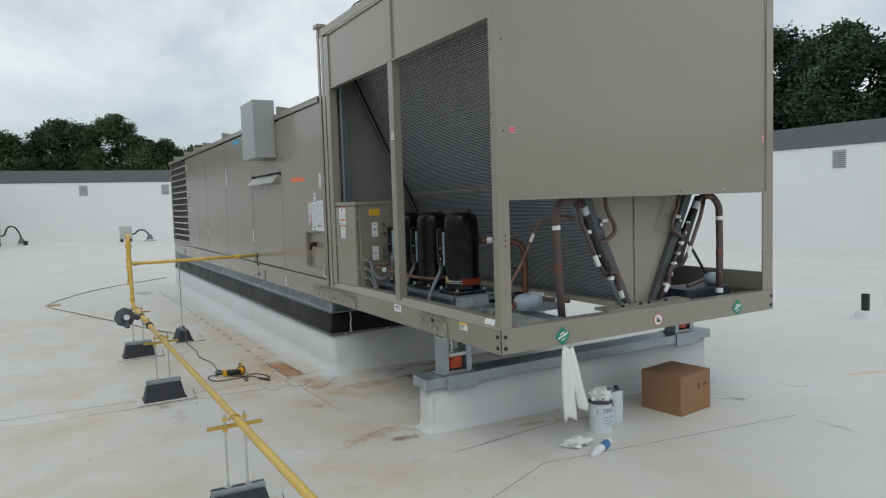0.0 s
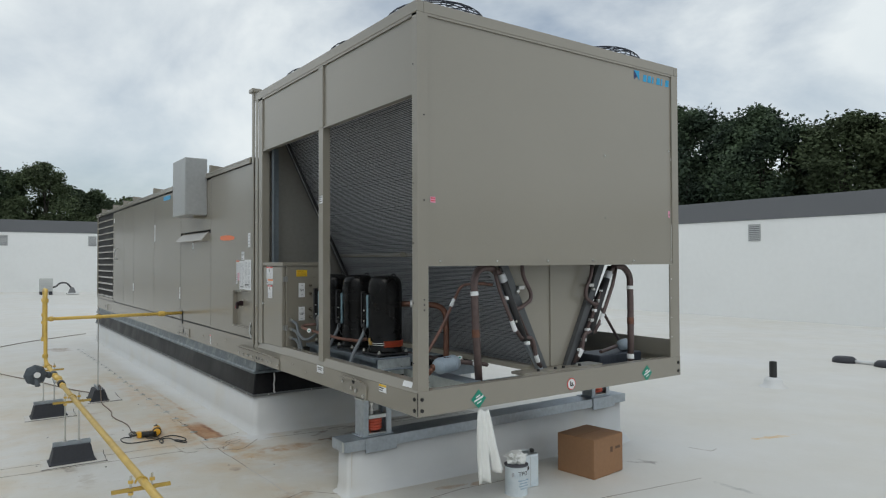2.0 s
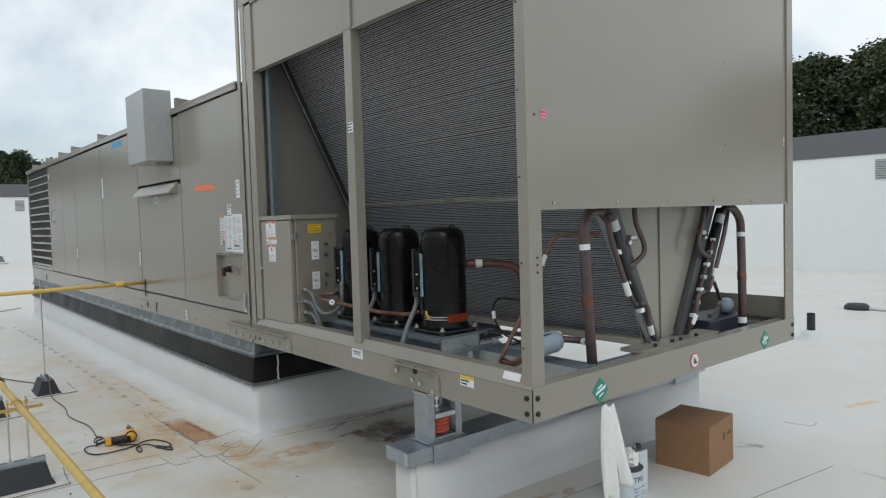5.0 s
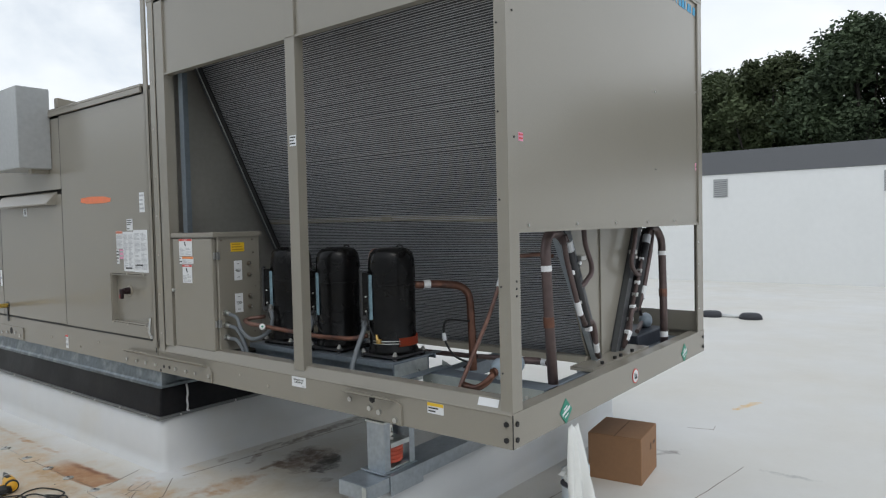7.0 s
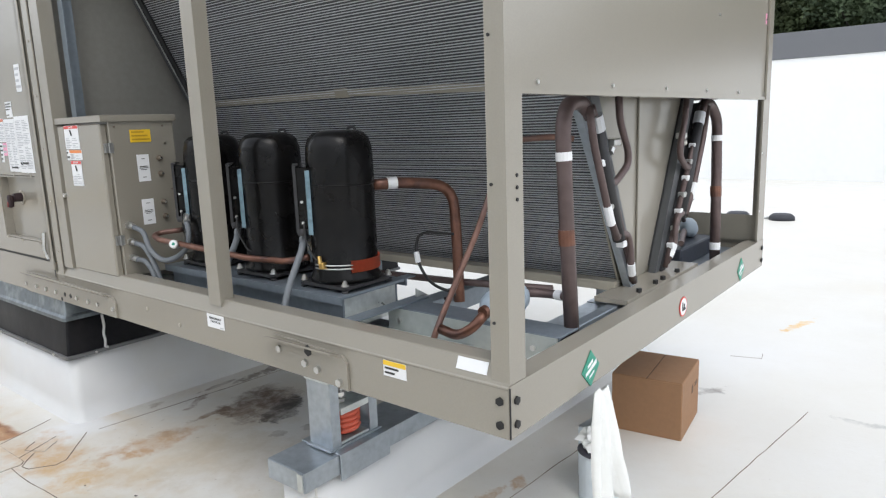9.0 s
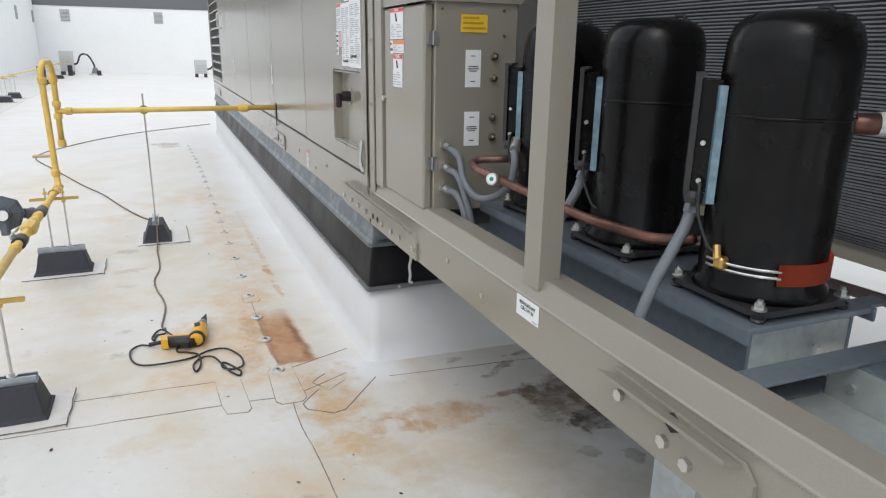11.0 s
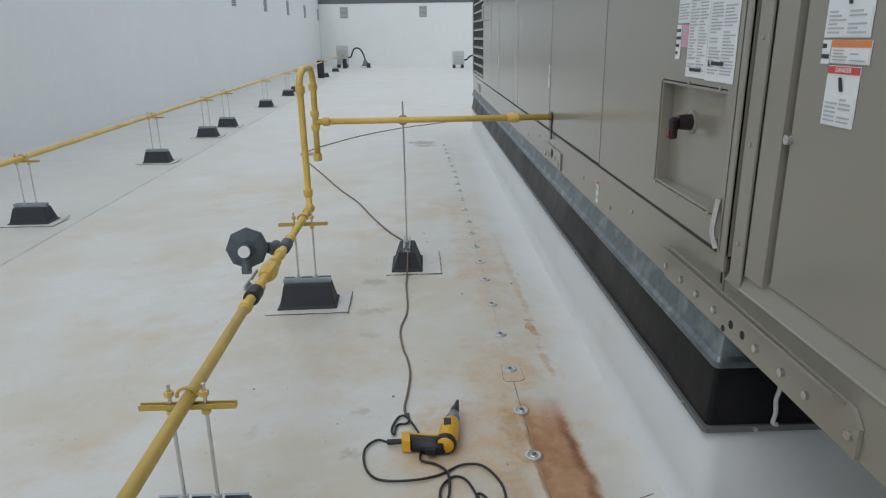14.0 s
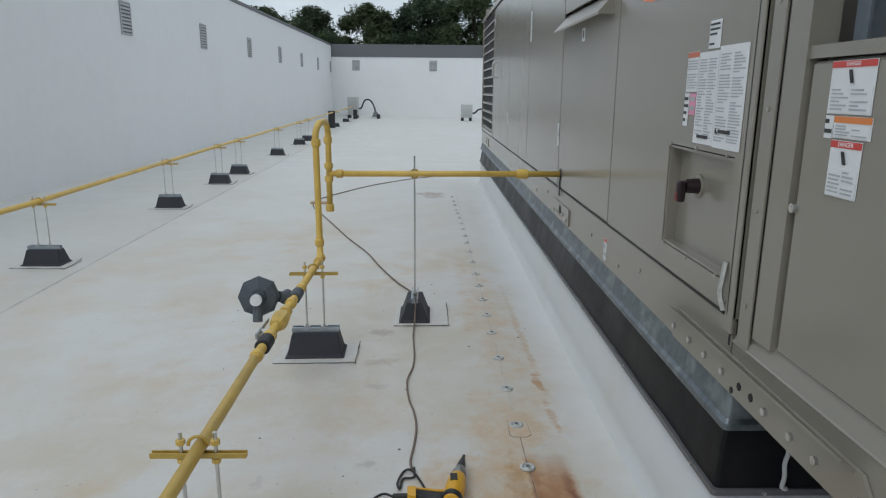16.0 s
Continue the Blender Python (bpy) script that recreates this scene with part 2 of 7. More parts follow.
def roof_membrane():
    """White roofing sheet with rust and dirt stains of their own shapes."""
    m = bpy.data.materials.new("white_roof_membrane")
    m.use_nodes = True
    n, l = m.node_tree.nodes, m.node_tree.links
    b = n["Principled BSDF"]
    co = n.new("ShaderNodeTexCoord")

    def noise_at(scale, detail=6, rough=0.6, distort=0.0):
        t = n.new("ShaderNodeTexNoise")
        t.inputs["Scale"].default_value, t.inputs["Detail"].default_value = scale, detail
        t.inputs["Roughness"].default_value, t.inputs["Distortion"].default_value = rough, distort
        l.new(co.outputs["Object"], t.inputs["Vector"])
        return t.outputs["Fac"]

    def ranged(value, lo, hi, to_lo=0.0, to_hi=1.0):
        r = n.new("ShaderNodeMapRange")
        r.inputs["From Min"].default_value, r.inputs["From Max"].default_value = lo, hi
        r.inputs["To Min"].default_value, r.inputs["To Max"].default_value = to_lo, to_hi
        l.new(value, r.inputs["Value"])
        return r.outputs["Result"]

    def math_node(op, a, c):
        k = n.new("ShaderNodeMath")
        k.operation = op
        for i, v in enumerate((a, c)):
            if isinstance(v, (int, float)):
                k.inputs[i].default_value = v
            else:
                l.new(v, k.inputs[i])
        return k.outputs[0]

    def mixed(base, colour, factor):
        k = n.new("ShaderNodeMix")
        k.data_type = "RGBA"
        k.inputs["B"].default_value = (*colour, 1)
        l.new(factor, k.inputs["Factor"])
        if isinstance(base, tuple):
            k.inputs["A"].default_value = (*base, 1)
        else:
            l.new(base, k.inputs["A"])
        return k.outputs["Result"]

    def spot(x, y, sx, sy, turn=0.0, wobble=0.35, scale=3.0, rim=(0.45, 1.05)):
        """A soft oval on the roof with a ragged rim, 1 inside and 0 outside."""
        mp = n.new("ShaderNodeMapping")
        mp.vector_type = "TEXTURE"
        mp.inputs["Location"].default_value = (x, y, 0)
        mp.inputs["Rotation"].default_value = (0, 0, radians(turn))
        mp.inputs["Scale"].default_value = (sx, sy, 50)
        l.new(co.outputs["Object"], mp.inputs["Vector"])
        ln = n.new("ShaderNodeVectorMath")
        ln.operation = "LENGTH"
        l.new(mp.outputs["Vector"], ln.inputs[0])
        ragged = math_node("ADD", ln.outputs["Value"], ranged(noise_at(scale, 7, 0.65, 0.15), 0.25, 0.75, -wobble, wobble))
        return ranged(ragged, rim[0], rim[1], 1.0, 0.0)

    def band(x, y, turn, hu, hv, west, east, south, north, wobble=0.03, scale=7.0):
        """A straight-sided patch with its own softness at each side, 1 inside and 0 outside."""
        mp, sep = n.new("ShaderNodeMapping"), n.new("ShaderNodeSeparateXYZ")
        mp.vector_type = "TEXTURE"
        mp.inputs["Location"].default_value = (x, y, 0)
        mp.inputs["Rotation"].default_value = (0, 0, radians(turn))
        l.new(co.outputs["Object"], mp.inputs["Vector"])
        l.new(mp.outputs["Vector"], sep.inputs["Vector"])
        shake = ranged(noise_at(scale, 7, 0.65), 0.25, 0.75, -wobble, wobble)
        u, v = math_node("ADD", sep.outputs["X"], math_node("MULTIPLY", shake, 0.35)), math_node("ADD", sep.outputs["Y"], shake)
        mask = ranged(u, -hu - west, -hu + west)
        for value, lo, hi in ((u, hu + east, hu - east), (v, -hv - south, -hv + south), (v, hv + north, hv - north)):
            mask = math_node("MULTIPLY", mask, ranged(value, lo, hi))
        return mask

    worked = spot(1.25, 6.6, 3.6, 6.5, 0, 0.3, 0.5, (0.35, 1.1))
    worn = lambda value, least: math_node("MULTIPLY", value, ranged(worked, 0.0, 1.0, least, 1.0))
    both = lambda a, c: math_node("MULTIPLY", a, c)
    colour = mixed((0.675, 0.668, 0.640), (0.61, 0.575, 0.495), worn(ranged(noise_at(0.7, 6, 0.55), 0.38, 0.62, 0.0, 0.9), 0.35))
    colour = mixed(colour, (0.715, 0.72, 0.72), ranged(noise_at(0.21, 3), 0.5, 0.7, 0.0, 0.7))
    colour = mixed(colour, (0.59, 0.512, 0.385), worn(both(ranged(noise_at(1.45, 7, 0.6, 0.2), 0.44, 0.68), ranged(noise_at(0.45, 2), 0.36, 0.60, 0.25, 0.95)), 0.10))
    colour = mixed(colour, (0.60, 0.445, 0.265), worn(both(ranged(noise_at(2.15, 8, 0.62, 0.35), 0.52, 0.74), ranged(noise_at(0.62, 2), 0.44, 0.60, 0.05, 0.85)), 0.05))
    colour = mixed(colour, (0.74, 0.74, 0.73), worn(both(ranged(noise_at(2.7, 6, 0.6, 0.4), 0.52, 0.70), 0.5), 0.3))
    colour = mixed(colour, (0.47, 0.435, 0.38), worn(both(ranged(noise_at(6.1, 9, 0.7), 0.60, 0.76), ranged(noise_at(1.1, 3), 0.48, 0.60, 0.0, 0.6)), 0.25))
    colour = mixed(colour, (0.36, 0.31, 0.26), worn(both(ranged(noise_at(17.0, 7, 0.7, 0.3), 0.68, 0.78, 0.0, 0.7), ranged(noise_at(1.9, 3), 0.50, 0.60)), 0.2))
    colour = mixed(colour, (0.30, 0.26, 0.22), worn(ranged(noise_at(43, 3, 0.5), 0.70, 0.76, 0.0, 0.6), 0.15))
    colour = mixed(colour, (0.55, 0.52, 0.46), worn(ranged(noise_at(24, 8, 0.75), 0.50, 0.72, 0.0, 0.34), 0.3))
    # cleaner strip along the curb and a pale apron at its corner
    colour = mixed(colour, (0.735, 0.745, 0.75), both(spot(2.30, 10.4, 0.27, 5.3, 0, 0.25, 2.0), 0.85))
    colour = mixed(colour, (0.735, 0.745, 0.75), both(spot(2.30, 5.78, 0.24, 0.16, 0, 0.35, 5.0), 0.75))
    fleck = ranged(noise_at(8.5, 9, 0.74, 0.5), 0.40, 0.60, 0.36, 1.0)
    # rust and dirt: place, half sizes, turn, tone, strength; haze first, cores last
    for x, y, sx, sy, turn, tone, most in (
            (1.74, 6.25, 0.34, 0.46, 0, (0.60, 0.40, 0.20), 0.60),
            (1.84, 6.80, 0.22, 0.38, 0, (0.60, 0.41, 0.21), 0.55),
            (1.55, 5.93, 0.26, 0.14, 10, (0.58, 0.45, 0.30), 0.45),
            (1.40, 5.50, 0.22, 0.10, 15, (0.58, 0.45, 0.29), 0.40),
            (1.88, 8.30, 0.16, 1.50, 2, (0.60, 0.41, 0.22), 0.42),
            (0.80, 7.30, 0.50, 0.70, 0, (0.60, 0.50, 0.36), 0.35),
            (1.30, 7.00, 0.40, 0.35, 0, (0.60, 0.49, 0.34), 0.35),
            (2.05, 5.68, 0.18, 0.26, 0, (0.54, 0.34, 0.16), 0.62),
            (2.04, 5.46, 0.10, 0.14, 0, (0.56, 0.36, 0.16), 0.55),
            (2.055, 5.25, 0.12, 0.14, 0, (0.58, 0.37, 0.14), 0.65),
            (2.18, 5.12, 0.10, 0.20, 30, (0.55, 0.42, 0.26), 0.50),
            (2.45, 5.31, 0.28, 0.10, -4, (0.48, 0.30, 0.16), 0.75),
            (2.60, 5.00, 0.40, 0.20, 10, (0.52, 0.46, 0.36), 0.50),
            (2.95, 4.60, 0.50, 0.30, 0, (0.50, 0.44, 0.35), 0.45),
            (1.855, 4.95, 0.045, 0.05, 0, (0.30, 0.20, 0.13), 0.65),
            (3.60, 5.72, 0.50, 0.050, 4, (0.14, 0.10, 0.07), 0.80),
            (1.90, 4.10, 0.22, 0.10, 25, (0.42, 0.27, 0.15), 0.60),
            (2.08, 3.95, 0.12, 0.05, 0, (0.24, 0.14, 0.08), 0.75),
            (2.95, 3.74, 0.14, 0.035, -6, (0.42, 0.24, 0.09), 0.80),
            (3.16, 3.70, 0.06, 0.030, 20, (0.44, 0.24, 0.08), 0.80),
            (2.60, 3.60, 0.20, 0.020, 6, (0.30, 0.22, 0.15), 0.60),
            (1.52, 13.6, 0.20, 0.28, 12, (0.30, 0.20, 0.13), 0.7),
            (1.22, 8.03, 0.08, 0.06, 0, (0.34, 0.27, 0.20), 0.65),
            (1.25, 7.58, 0.09, 0.05, 0, (0.44, 0.35, 0.26), 0.5),
            (2.06, 8.10, 0.022, 0.90, 1, (0.52, 0.35, 0.19), 0.50),
            (2.058, 7.34, 0.028, 0.10, 4, (0.46, 0.24, 0.09), 0.80),
            (2.068, 6.97, 0.020, 0.16, 4, (0.50, 0.29, 0.12), 0.65),
            (0.91, 5.25, 0.055, 0.19, -6, (0.48, 0.44, 0.38), 0.60),
            (1.848, 6.42, 0.05, 0.22, 4, (0.46, 0.28, 0.14), 0.60),
            (1.80, 6.05, 0.06, 0.14, 0, (0.48, 0.32, 0.17), 0.50),
            (1.248, 6.28, 0.045, 0.035, 0, (0.40, 0.37, 0.33), 0.60),
            (1.257, 6.556, 0.040, 0.035, 0, (0.42, 0.39, 0.35), 0.55),
            (0.873, 6.43, 0.025, 0.04, 0, (0.40, 0.38, 0.35), 0.60),
            (1.268, 5.884, 0.045, 0.028, 0, (0.40, 0.35, 0.29), 0.65),
            (1.24, 7.28, 0.06, 0.035, 0, (0.44, 0.41, 0.37), 0.50),
            (0.846, 5.62, 0.045, 0.10, 12, (0.24, 0.19, 0.16), 0.70),
            (2.78, 5.388, 0.12, 0.026, 2, (0.24, 0.155, 0.095), 0.85),
            (2.56, 5.35, 0.12, 0.050, -20, (0.40, 0.28, 0.18), 0.60),
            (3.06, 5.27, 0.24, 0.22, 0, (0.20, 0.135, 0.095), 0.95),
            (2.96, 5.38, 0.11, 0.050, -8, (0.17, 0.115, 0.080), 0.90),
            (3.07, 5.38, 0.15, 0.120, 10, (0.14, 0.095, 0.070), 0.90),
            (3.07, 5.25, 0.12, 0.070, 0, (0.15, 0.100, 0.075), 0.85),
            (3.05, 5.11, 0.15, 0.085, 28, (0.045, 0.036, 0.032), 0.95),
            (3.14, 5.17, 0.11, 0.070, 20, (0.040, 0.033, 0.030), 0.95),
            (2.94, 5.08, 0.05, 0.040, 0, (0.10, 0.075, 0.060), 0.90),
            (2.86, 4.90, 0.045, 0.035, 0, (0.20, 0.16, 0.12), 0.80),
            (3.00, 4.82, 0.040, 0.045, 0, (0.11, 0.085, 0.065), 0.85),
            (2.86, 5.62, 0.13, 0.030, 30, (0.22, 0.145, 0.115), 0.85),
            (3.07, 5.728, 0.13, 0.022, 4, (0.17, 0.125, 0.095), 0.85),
            (4.62, 2.62, 0.030, 0.17, 2, (0.42, 0.42, 0.40), 0.65),
            (4.63, 3.40, 0.025, 0.09, 0, (0.26, 0.25, 0.24), 0.75),
            (2.68, 5.75, 0.06, 0.025, 20, (0.30, 0.24, 0.19), 0.70),
            (6.27, 3.26, 0.24, 0.040, -14, (0.68, 0.42, 0.10), 0.85),
            (4.62, 3.38, 0.13, 0.030, -30, (0.20, 0.17, 0.15), 0.75)):
        tight = most >= 0.8
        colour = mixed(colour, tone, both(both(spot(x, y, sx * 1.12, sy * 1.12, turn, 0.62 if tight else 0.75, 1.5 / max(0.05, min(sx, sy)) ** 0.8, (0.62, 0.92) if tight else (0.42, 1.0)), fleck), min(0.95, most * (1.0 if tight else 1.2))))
    # the rusted sheet between the fastener row and the next lap
    sheet_mask = band(1.984, 6.235, 2.5, 0.088, 0.300, 0.006, 0.018, 0.012, 0.12, 0.04)
    colour = mixed(colour, (0.47, 0.262, 0.130), both(sheet_mask, ranged(noise_at(3.6, 8, 0.65, 0.2), 0.32, 0.58, 0.88, 0.98)))
    colour = mixed(colour, (0.34, 0.15, 0.065), both(sheet_mask, ranged(noise_at(7.5, 8, 0.7, 0.3), 0.42, 0.62, 0.1, 0.7)))
    colour = mixed(colour, (0.54, 0.40, 0.26), both(sheet_mask, ranged(noise_at(13.0, 9, 0.75, 0.2), 0.50, 0.68, 0.0, 0.55)))
    edge_mask = band(2.052, 6.235, 4.5, 0.016, 0.245, 0.014, 0.010, 0.05, 0.07, 0.05)
    colour = mixed(colour, (0.22, 0.092, 0.045), both(edge_mask, ranged(noise_at(9.0, 7, 0.7), 0.36, 0.56, 0.30, 0.95)))
    seam_mask = band(1.914, 6.25, 1.5, 0.006, 0.32, 0.008, 0.016, 0.02, 0.03, 0.02)
    colour = mixed(colour, (0.30, 0.14, 0.06), both(seam_mask, ranged(noise_at(8.0, 7, 0.7), 0.40, 0.60, 0.2, 0.8)))
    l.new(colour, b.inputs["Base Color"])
    l.new(ranged(noise_at(2.3, 5), 0.3, 0.7, 0.36, 0.62), b.inputs["Roughness"])
    bp, bp2 = n.new("ShaderNodeBump"), n.new("ShaderNodeBump")
    bp.inputs["Strength"].default_value, bp.inputs["Distance"].default_value = 0.25, 0.012
    l.new(noise_at(1.6, 4), bp.inputs["Height"])
    bp2.inputs["Strength"].default_value, bp2.inputs["Distance"].default_value = 0.35, 0.002
    l.new(noise_at(55, 2), bp2.inputs["Height"])
    l.new(bp.outputs["Normal"], bp2.inputs["Normal"])
    l.new(bp2.outputs["Normal"], b.inputs["Normal"])
    return m


def leaf_material(name, dark, light):
    m = bpy.data.materials.new(name)
    m.use_nodes = True
    n, l = m.node_tree.nodes, m.node_tree.links
    b = n["Principled BSDF"]
    geo, info = n.new("ShaderNodeNewGeometry"), n.new("ShaderNodeObjectInfo")
    mix, own = n.new("ShaderNodeMix"), n.new("ShaderNodeMix")
    mix.data_type = own.data_type = "RGBA"
    mix.inputs["A"].default_value, mix.inputs["B"].default_value = (*dark, 1), (*light, 1)
    co, tex, avg = n.new("ShaderNodeTexCoord"), n.new("ShaderNodeTexNoise"), n.new("ShaderNodeMath")
    tex.inputs["Scale"].default_value, tex.inputs["Detail"].default_value = 0.55, 4
    l.new(co.outputs["Object"], tex.inputs["Vector"])
    spread = n.new("ShaderNodeMapRange")
    spread.inputs["From Min"].default_value, spread.inputs["From Max"].default_value = 0.38, 0.66
    spread.inputs["To Min"].default_value, spread.inputs["To Max"].default_value = -0.15, 0.75
    l.new(tex.outputs["Fac"], spread.inputs["Value"])
    avg.operation = "MULTIPLY_ADD"
    avg.inputs[1].default_value = 0.35
    l.new(geo.outputs["Random Per Island"], avg.inputs[0])
    l.new(spread.outputs["Result"], avg.inputs[2])
    l.new(avg.outputs[0], mix.inputs["Factor"])
    own.inputs["B"].default_value = (light[0] * 1.3, light[1] * 1.05, light[2] * 0.8, 1)
    half = n.new("ShaderNodeMath")
    half.operation = "MULTIPLY"
    half.inputs[1].default_value = 0.5
    l.new(info.outputs["Random"], half.inputs[0])
    l.new(half.outputs[0], own.inputs["Factor"])
    l.new(mix.outputs["Result"], own.inputs["A"])
    l.new(own.outputs["Result"], b.inputs["Base Color"])
    b.inputs["Roughness"].default_value = 0.75
    b.inputs["Specular IOR Level"].default_value = 0.2
    return m


ROOF = roof_membrane()
LEAF = leaf_material("summer_leaves", (0.028, 0.044, 0.033), (0.085, 0.122, 0.068))


# ---- mesh helpers ----
def thing(name, at, label, category, group="", kind=""):
    e = new(name)
    e.location = at
    e.empty_display_size = 0.1
    return tagged(e, label, category, group, kind)


def part(name, bm, material, parent, label="", local=False, smooth=False):
    """Links a bmesh as one mesh object under a thing or a part. Places are in the world unless local."""
    if not local:
        off, o = Vector((0, 0, 0)), parent
        while o:
            off += o.location
            o = o.parent
        bmesh.ops.translate(bm, vec=-off, verts=bm.verts)
    me = bpy.data.meshes.new(name)
    if smooth:
        for f in bm.faces:
            f.smooth = True
    bm.to_mesh(me)
    bm.free()
    me.materials.append(material)
    ob = new(name, me)
    ob.parent = parent
    if label:
        ob["label"] = label
    return ob


def whole(name, bm, material, label, category, group="", kind="", smooth=False, at=None):
    """A thing that is one mesh."""
    at = Vector(at) if at else Vector((0, 0, 0))
    bmesh.ops.translate(bm, vec=-at, verts=bm.verts)
    me = bpy.data.meshes.new(name)
    if smooth:
        for f in bm.faces:
            f.smooth = True
    bm.to_mesh(me)
    bm.free()
    me.materials.append(material)
    ob = new(name, me)
    ob.location = at
    return tagged(ob, label, category, group, kind)


def join(*bms):
    out = bmesh.new()
    for b in bms:
        me = bpy.data.meshes.new("t")
        b.to_mesh(me)
        b.free()
        out.from_mesh(me)
        bpy.data.meshes.remove(me)
    return out


def box(x0, x1, y0, y1, z0, z1, bev=0.0, seg=1):
    bm = bmesh.new()
    bmesh.ops.create_cube(bm, size=1.0)
    for v in bm.verts:
        v.co = (x0 + (v.co.x + 0.5) * (x1 - x0), y0 + (v.co.y + 0.5) * (y1 - y0), z0 + (v.co.z + 0.5) * (z1 - z0))
    if bev:
        bmesh.ops.bevel(bm, geom=bm.edges[:], offset=bev, segments=seg, affect="EDGES", profile=0.5)
    return bm


def cyl(p0, p1, r0, r1=None, seg=16):
    bm = bmesh.new()
    p0, p1 = Vector(p0), Vector(p1)
    d = p1 - p0
    m = Matrix.Translation((p0 + p1) / 2) @ d.to_track_quat("Z", "Y").to_matrix().to_4x4()
    bmesh.ops.create_cone(bm, cap_ends=True, segments=seg, radius1=r0, radius2=r0 if r1 is None else r1, depth=d.length, matrix=m)
    return bm


def lathe(rings, seg=24, at=(0, 0, 0), axis=(0, 0, 1)):
    """A turned body from (radius, height) rings, closed at both ends."""
    bm = bmesh.new()
    m = Matrix.Translation(at) @ Vector(axis).to_track_quat("Z", "Y").to_matrix().to_4x4()
    loops = []
    for r, h in rings:
        loops.append([bm.verts.new(m @ Vector((r * math.cos(2 * math.pi * i / seg), r * math.sin(2 * math.pi * i / seg), h))) for i in range(seg)])
    for a, c in zip(loops, loops[1:]):
        for i in range(seg):
            bm.faces.new((a[i], a[(i + 1) % seg], c[(i + 1) % seg], c[i]))
    bm.faces.new(loops[0][::-1])
    bm.faces.new(loops[-1])
    return bm


def bent(points, radius=0.06, steps=5):
    """A polyline with its corners rounded."""
    pts = [Vector(p) for p in points]
    out = [pts[0]]
    for a, c, e in zip(pts, pts[1:], pts[2:]):
        u, w = (a - c), (e - c)
        r = min(radius, u.length * 0.48, w.length * 0.48)
        s, f = c + u.normalized() * r, c + w.normalized() * r
        for i in range(steps + 1):
            k = i / steps
            out.append(s * (1 - k) ** 2 + c * 2 * k * (1 - k) + f * k * k)
    out.append(pts[-1])
    return out


def smooth_line(points, steps=6):
    """A Catmull-Rom curve through points."""
    p = [Vector(q) for q in points]
    p = [2 * p[0] - p[1]] + p + [2 * p[-1] - p[-2]]
    out = []
    for i in range(1, len(p) - 2):
        for s in range(steps):
            t = s / steps
            out.append(0.5 * ((2 * p[i]) + (p[i + 1] - p[i - 1]) * t + (2 * p[i - 1] - 5 * p[i] + 4 * p[i + 1] - p[i + 2]) * t * t + (3 * p[i] - p[i - 1] - 3 * p[i + 1] + p[i + 2]) * t ** 3))
    out.append(p[-2])
    return out


def tube(points, r, seg=12, ends=True, taper=1.0):
    bm = bmesh.new()
    pts = [Vector(p) for p in points]
    up = None
    loops = []
    for i, p in enumerate(pts):
        d = (pts[min(i + 1, len(pts) - 1)] - pts[max(i - 1, 0)]).normalized()
        if up is None:
            up = d.orthogonal().normalized()
        up = (up - d * up.dot(d)).normalized()
        side = d.cross(up)
        loops.append([bm.verts.new(p + (up * math.cos(2 * math.pi * k / seg) + side * math.sin(2 * math.pi * k / seg)) * r * (1 + (taper - 1) * i / (len(pts) - 1))) for k in range(seg)])
    for a, c in zip(loops, loops[1:]):
        for k in range(seg):
            bm.faces.new((a[k], a[(k + 1) % seg], c[(k + 1) % seg], c[k]))
    if ends:
        bm.faces.new(loops[0][::-1])
        bm.faces.new(loops[-1])
    bmesh.ops.recalc_face_normals(bm, faces=bm.faces)
    return bm


def ribbon(points, width, thick, z_of):
    """A thin raised strip that follows the roof."""
    bm = bmesh.new()
    pts = [Vector((p[0], p[1], 0)) for p in points]
    rows = []
    for i, p in enumerate(pts):
        d = (pts[min(i + 1, len(pts) - 1)] - pts[max(i - 1, 0)]).normalized()
        s = Vector((-d.y, d.x, 0)) * width / 2
        row = []
        for q in (p + s, p - s):
            z = z_of(q.x, q.y)
            row.append((bm.verts.new((q.x, q.y, z - 0.004)), bm.verts.new((q.x, q.y, z + thick))))
        rows.append(row)
    for a, c in zip(rows, rows[1:]):
        (al, at), (bl, bt) = a
        (cl, ct), (dl, dt) = c
        for f in ((at, bt, dt, ct), (al, at, ct, cl), (bt, bl, dl, dt)):
            bm.faces.new(f)
    bmesh.ops.recalc_face_normals(bm, faces=bm.faces)
    return bm


def slab(outline, z_of, thick):
    """A flat sheet with the given outline, lying on the roof."""
    bm = bmesh.new()
    top = [bm.verts.new((x, y, z_of(x, y) + thick)) for x, y in outline]
    low = [bm.verts.new((x, y, z_of(x, y) - 0.004)) for x, y in outline]
    bm.faces.new(top)
    for i in range(len(top)):
        j = (i + 1) % len(top)
        bm.faces.new((top[j], top[i], low[i], low[j]))
    bmesh.ops.recalc_face_normals(bm, faces=bm.faces)
    return bm


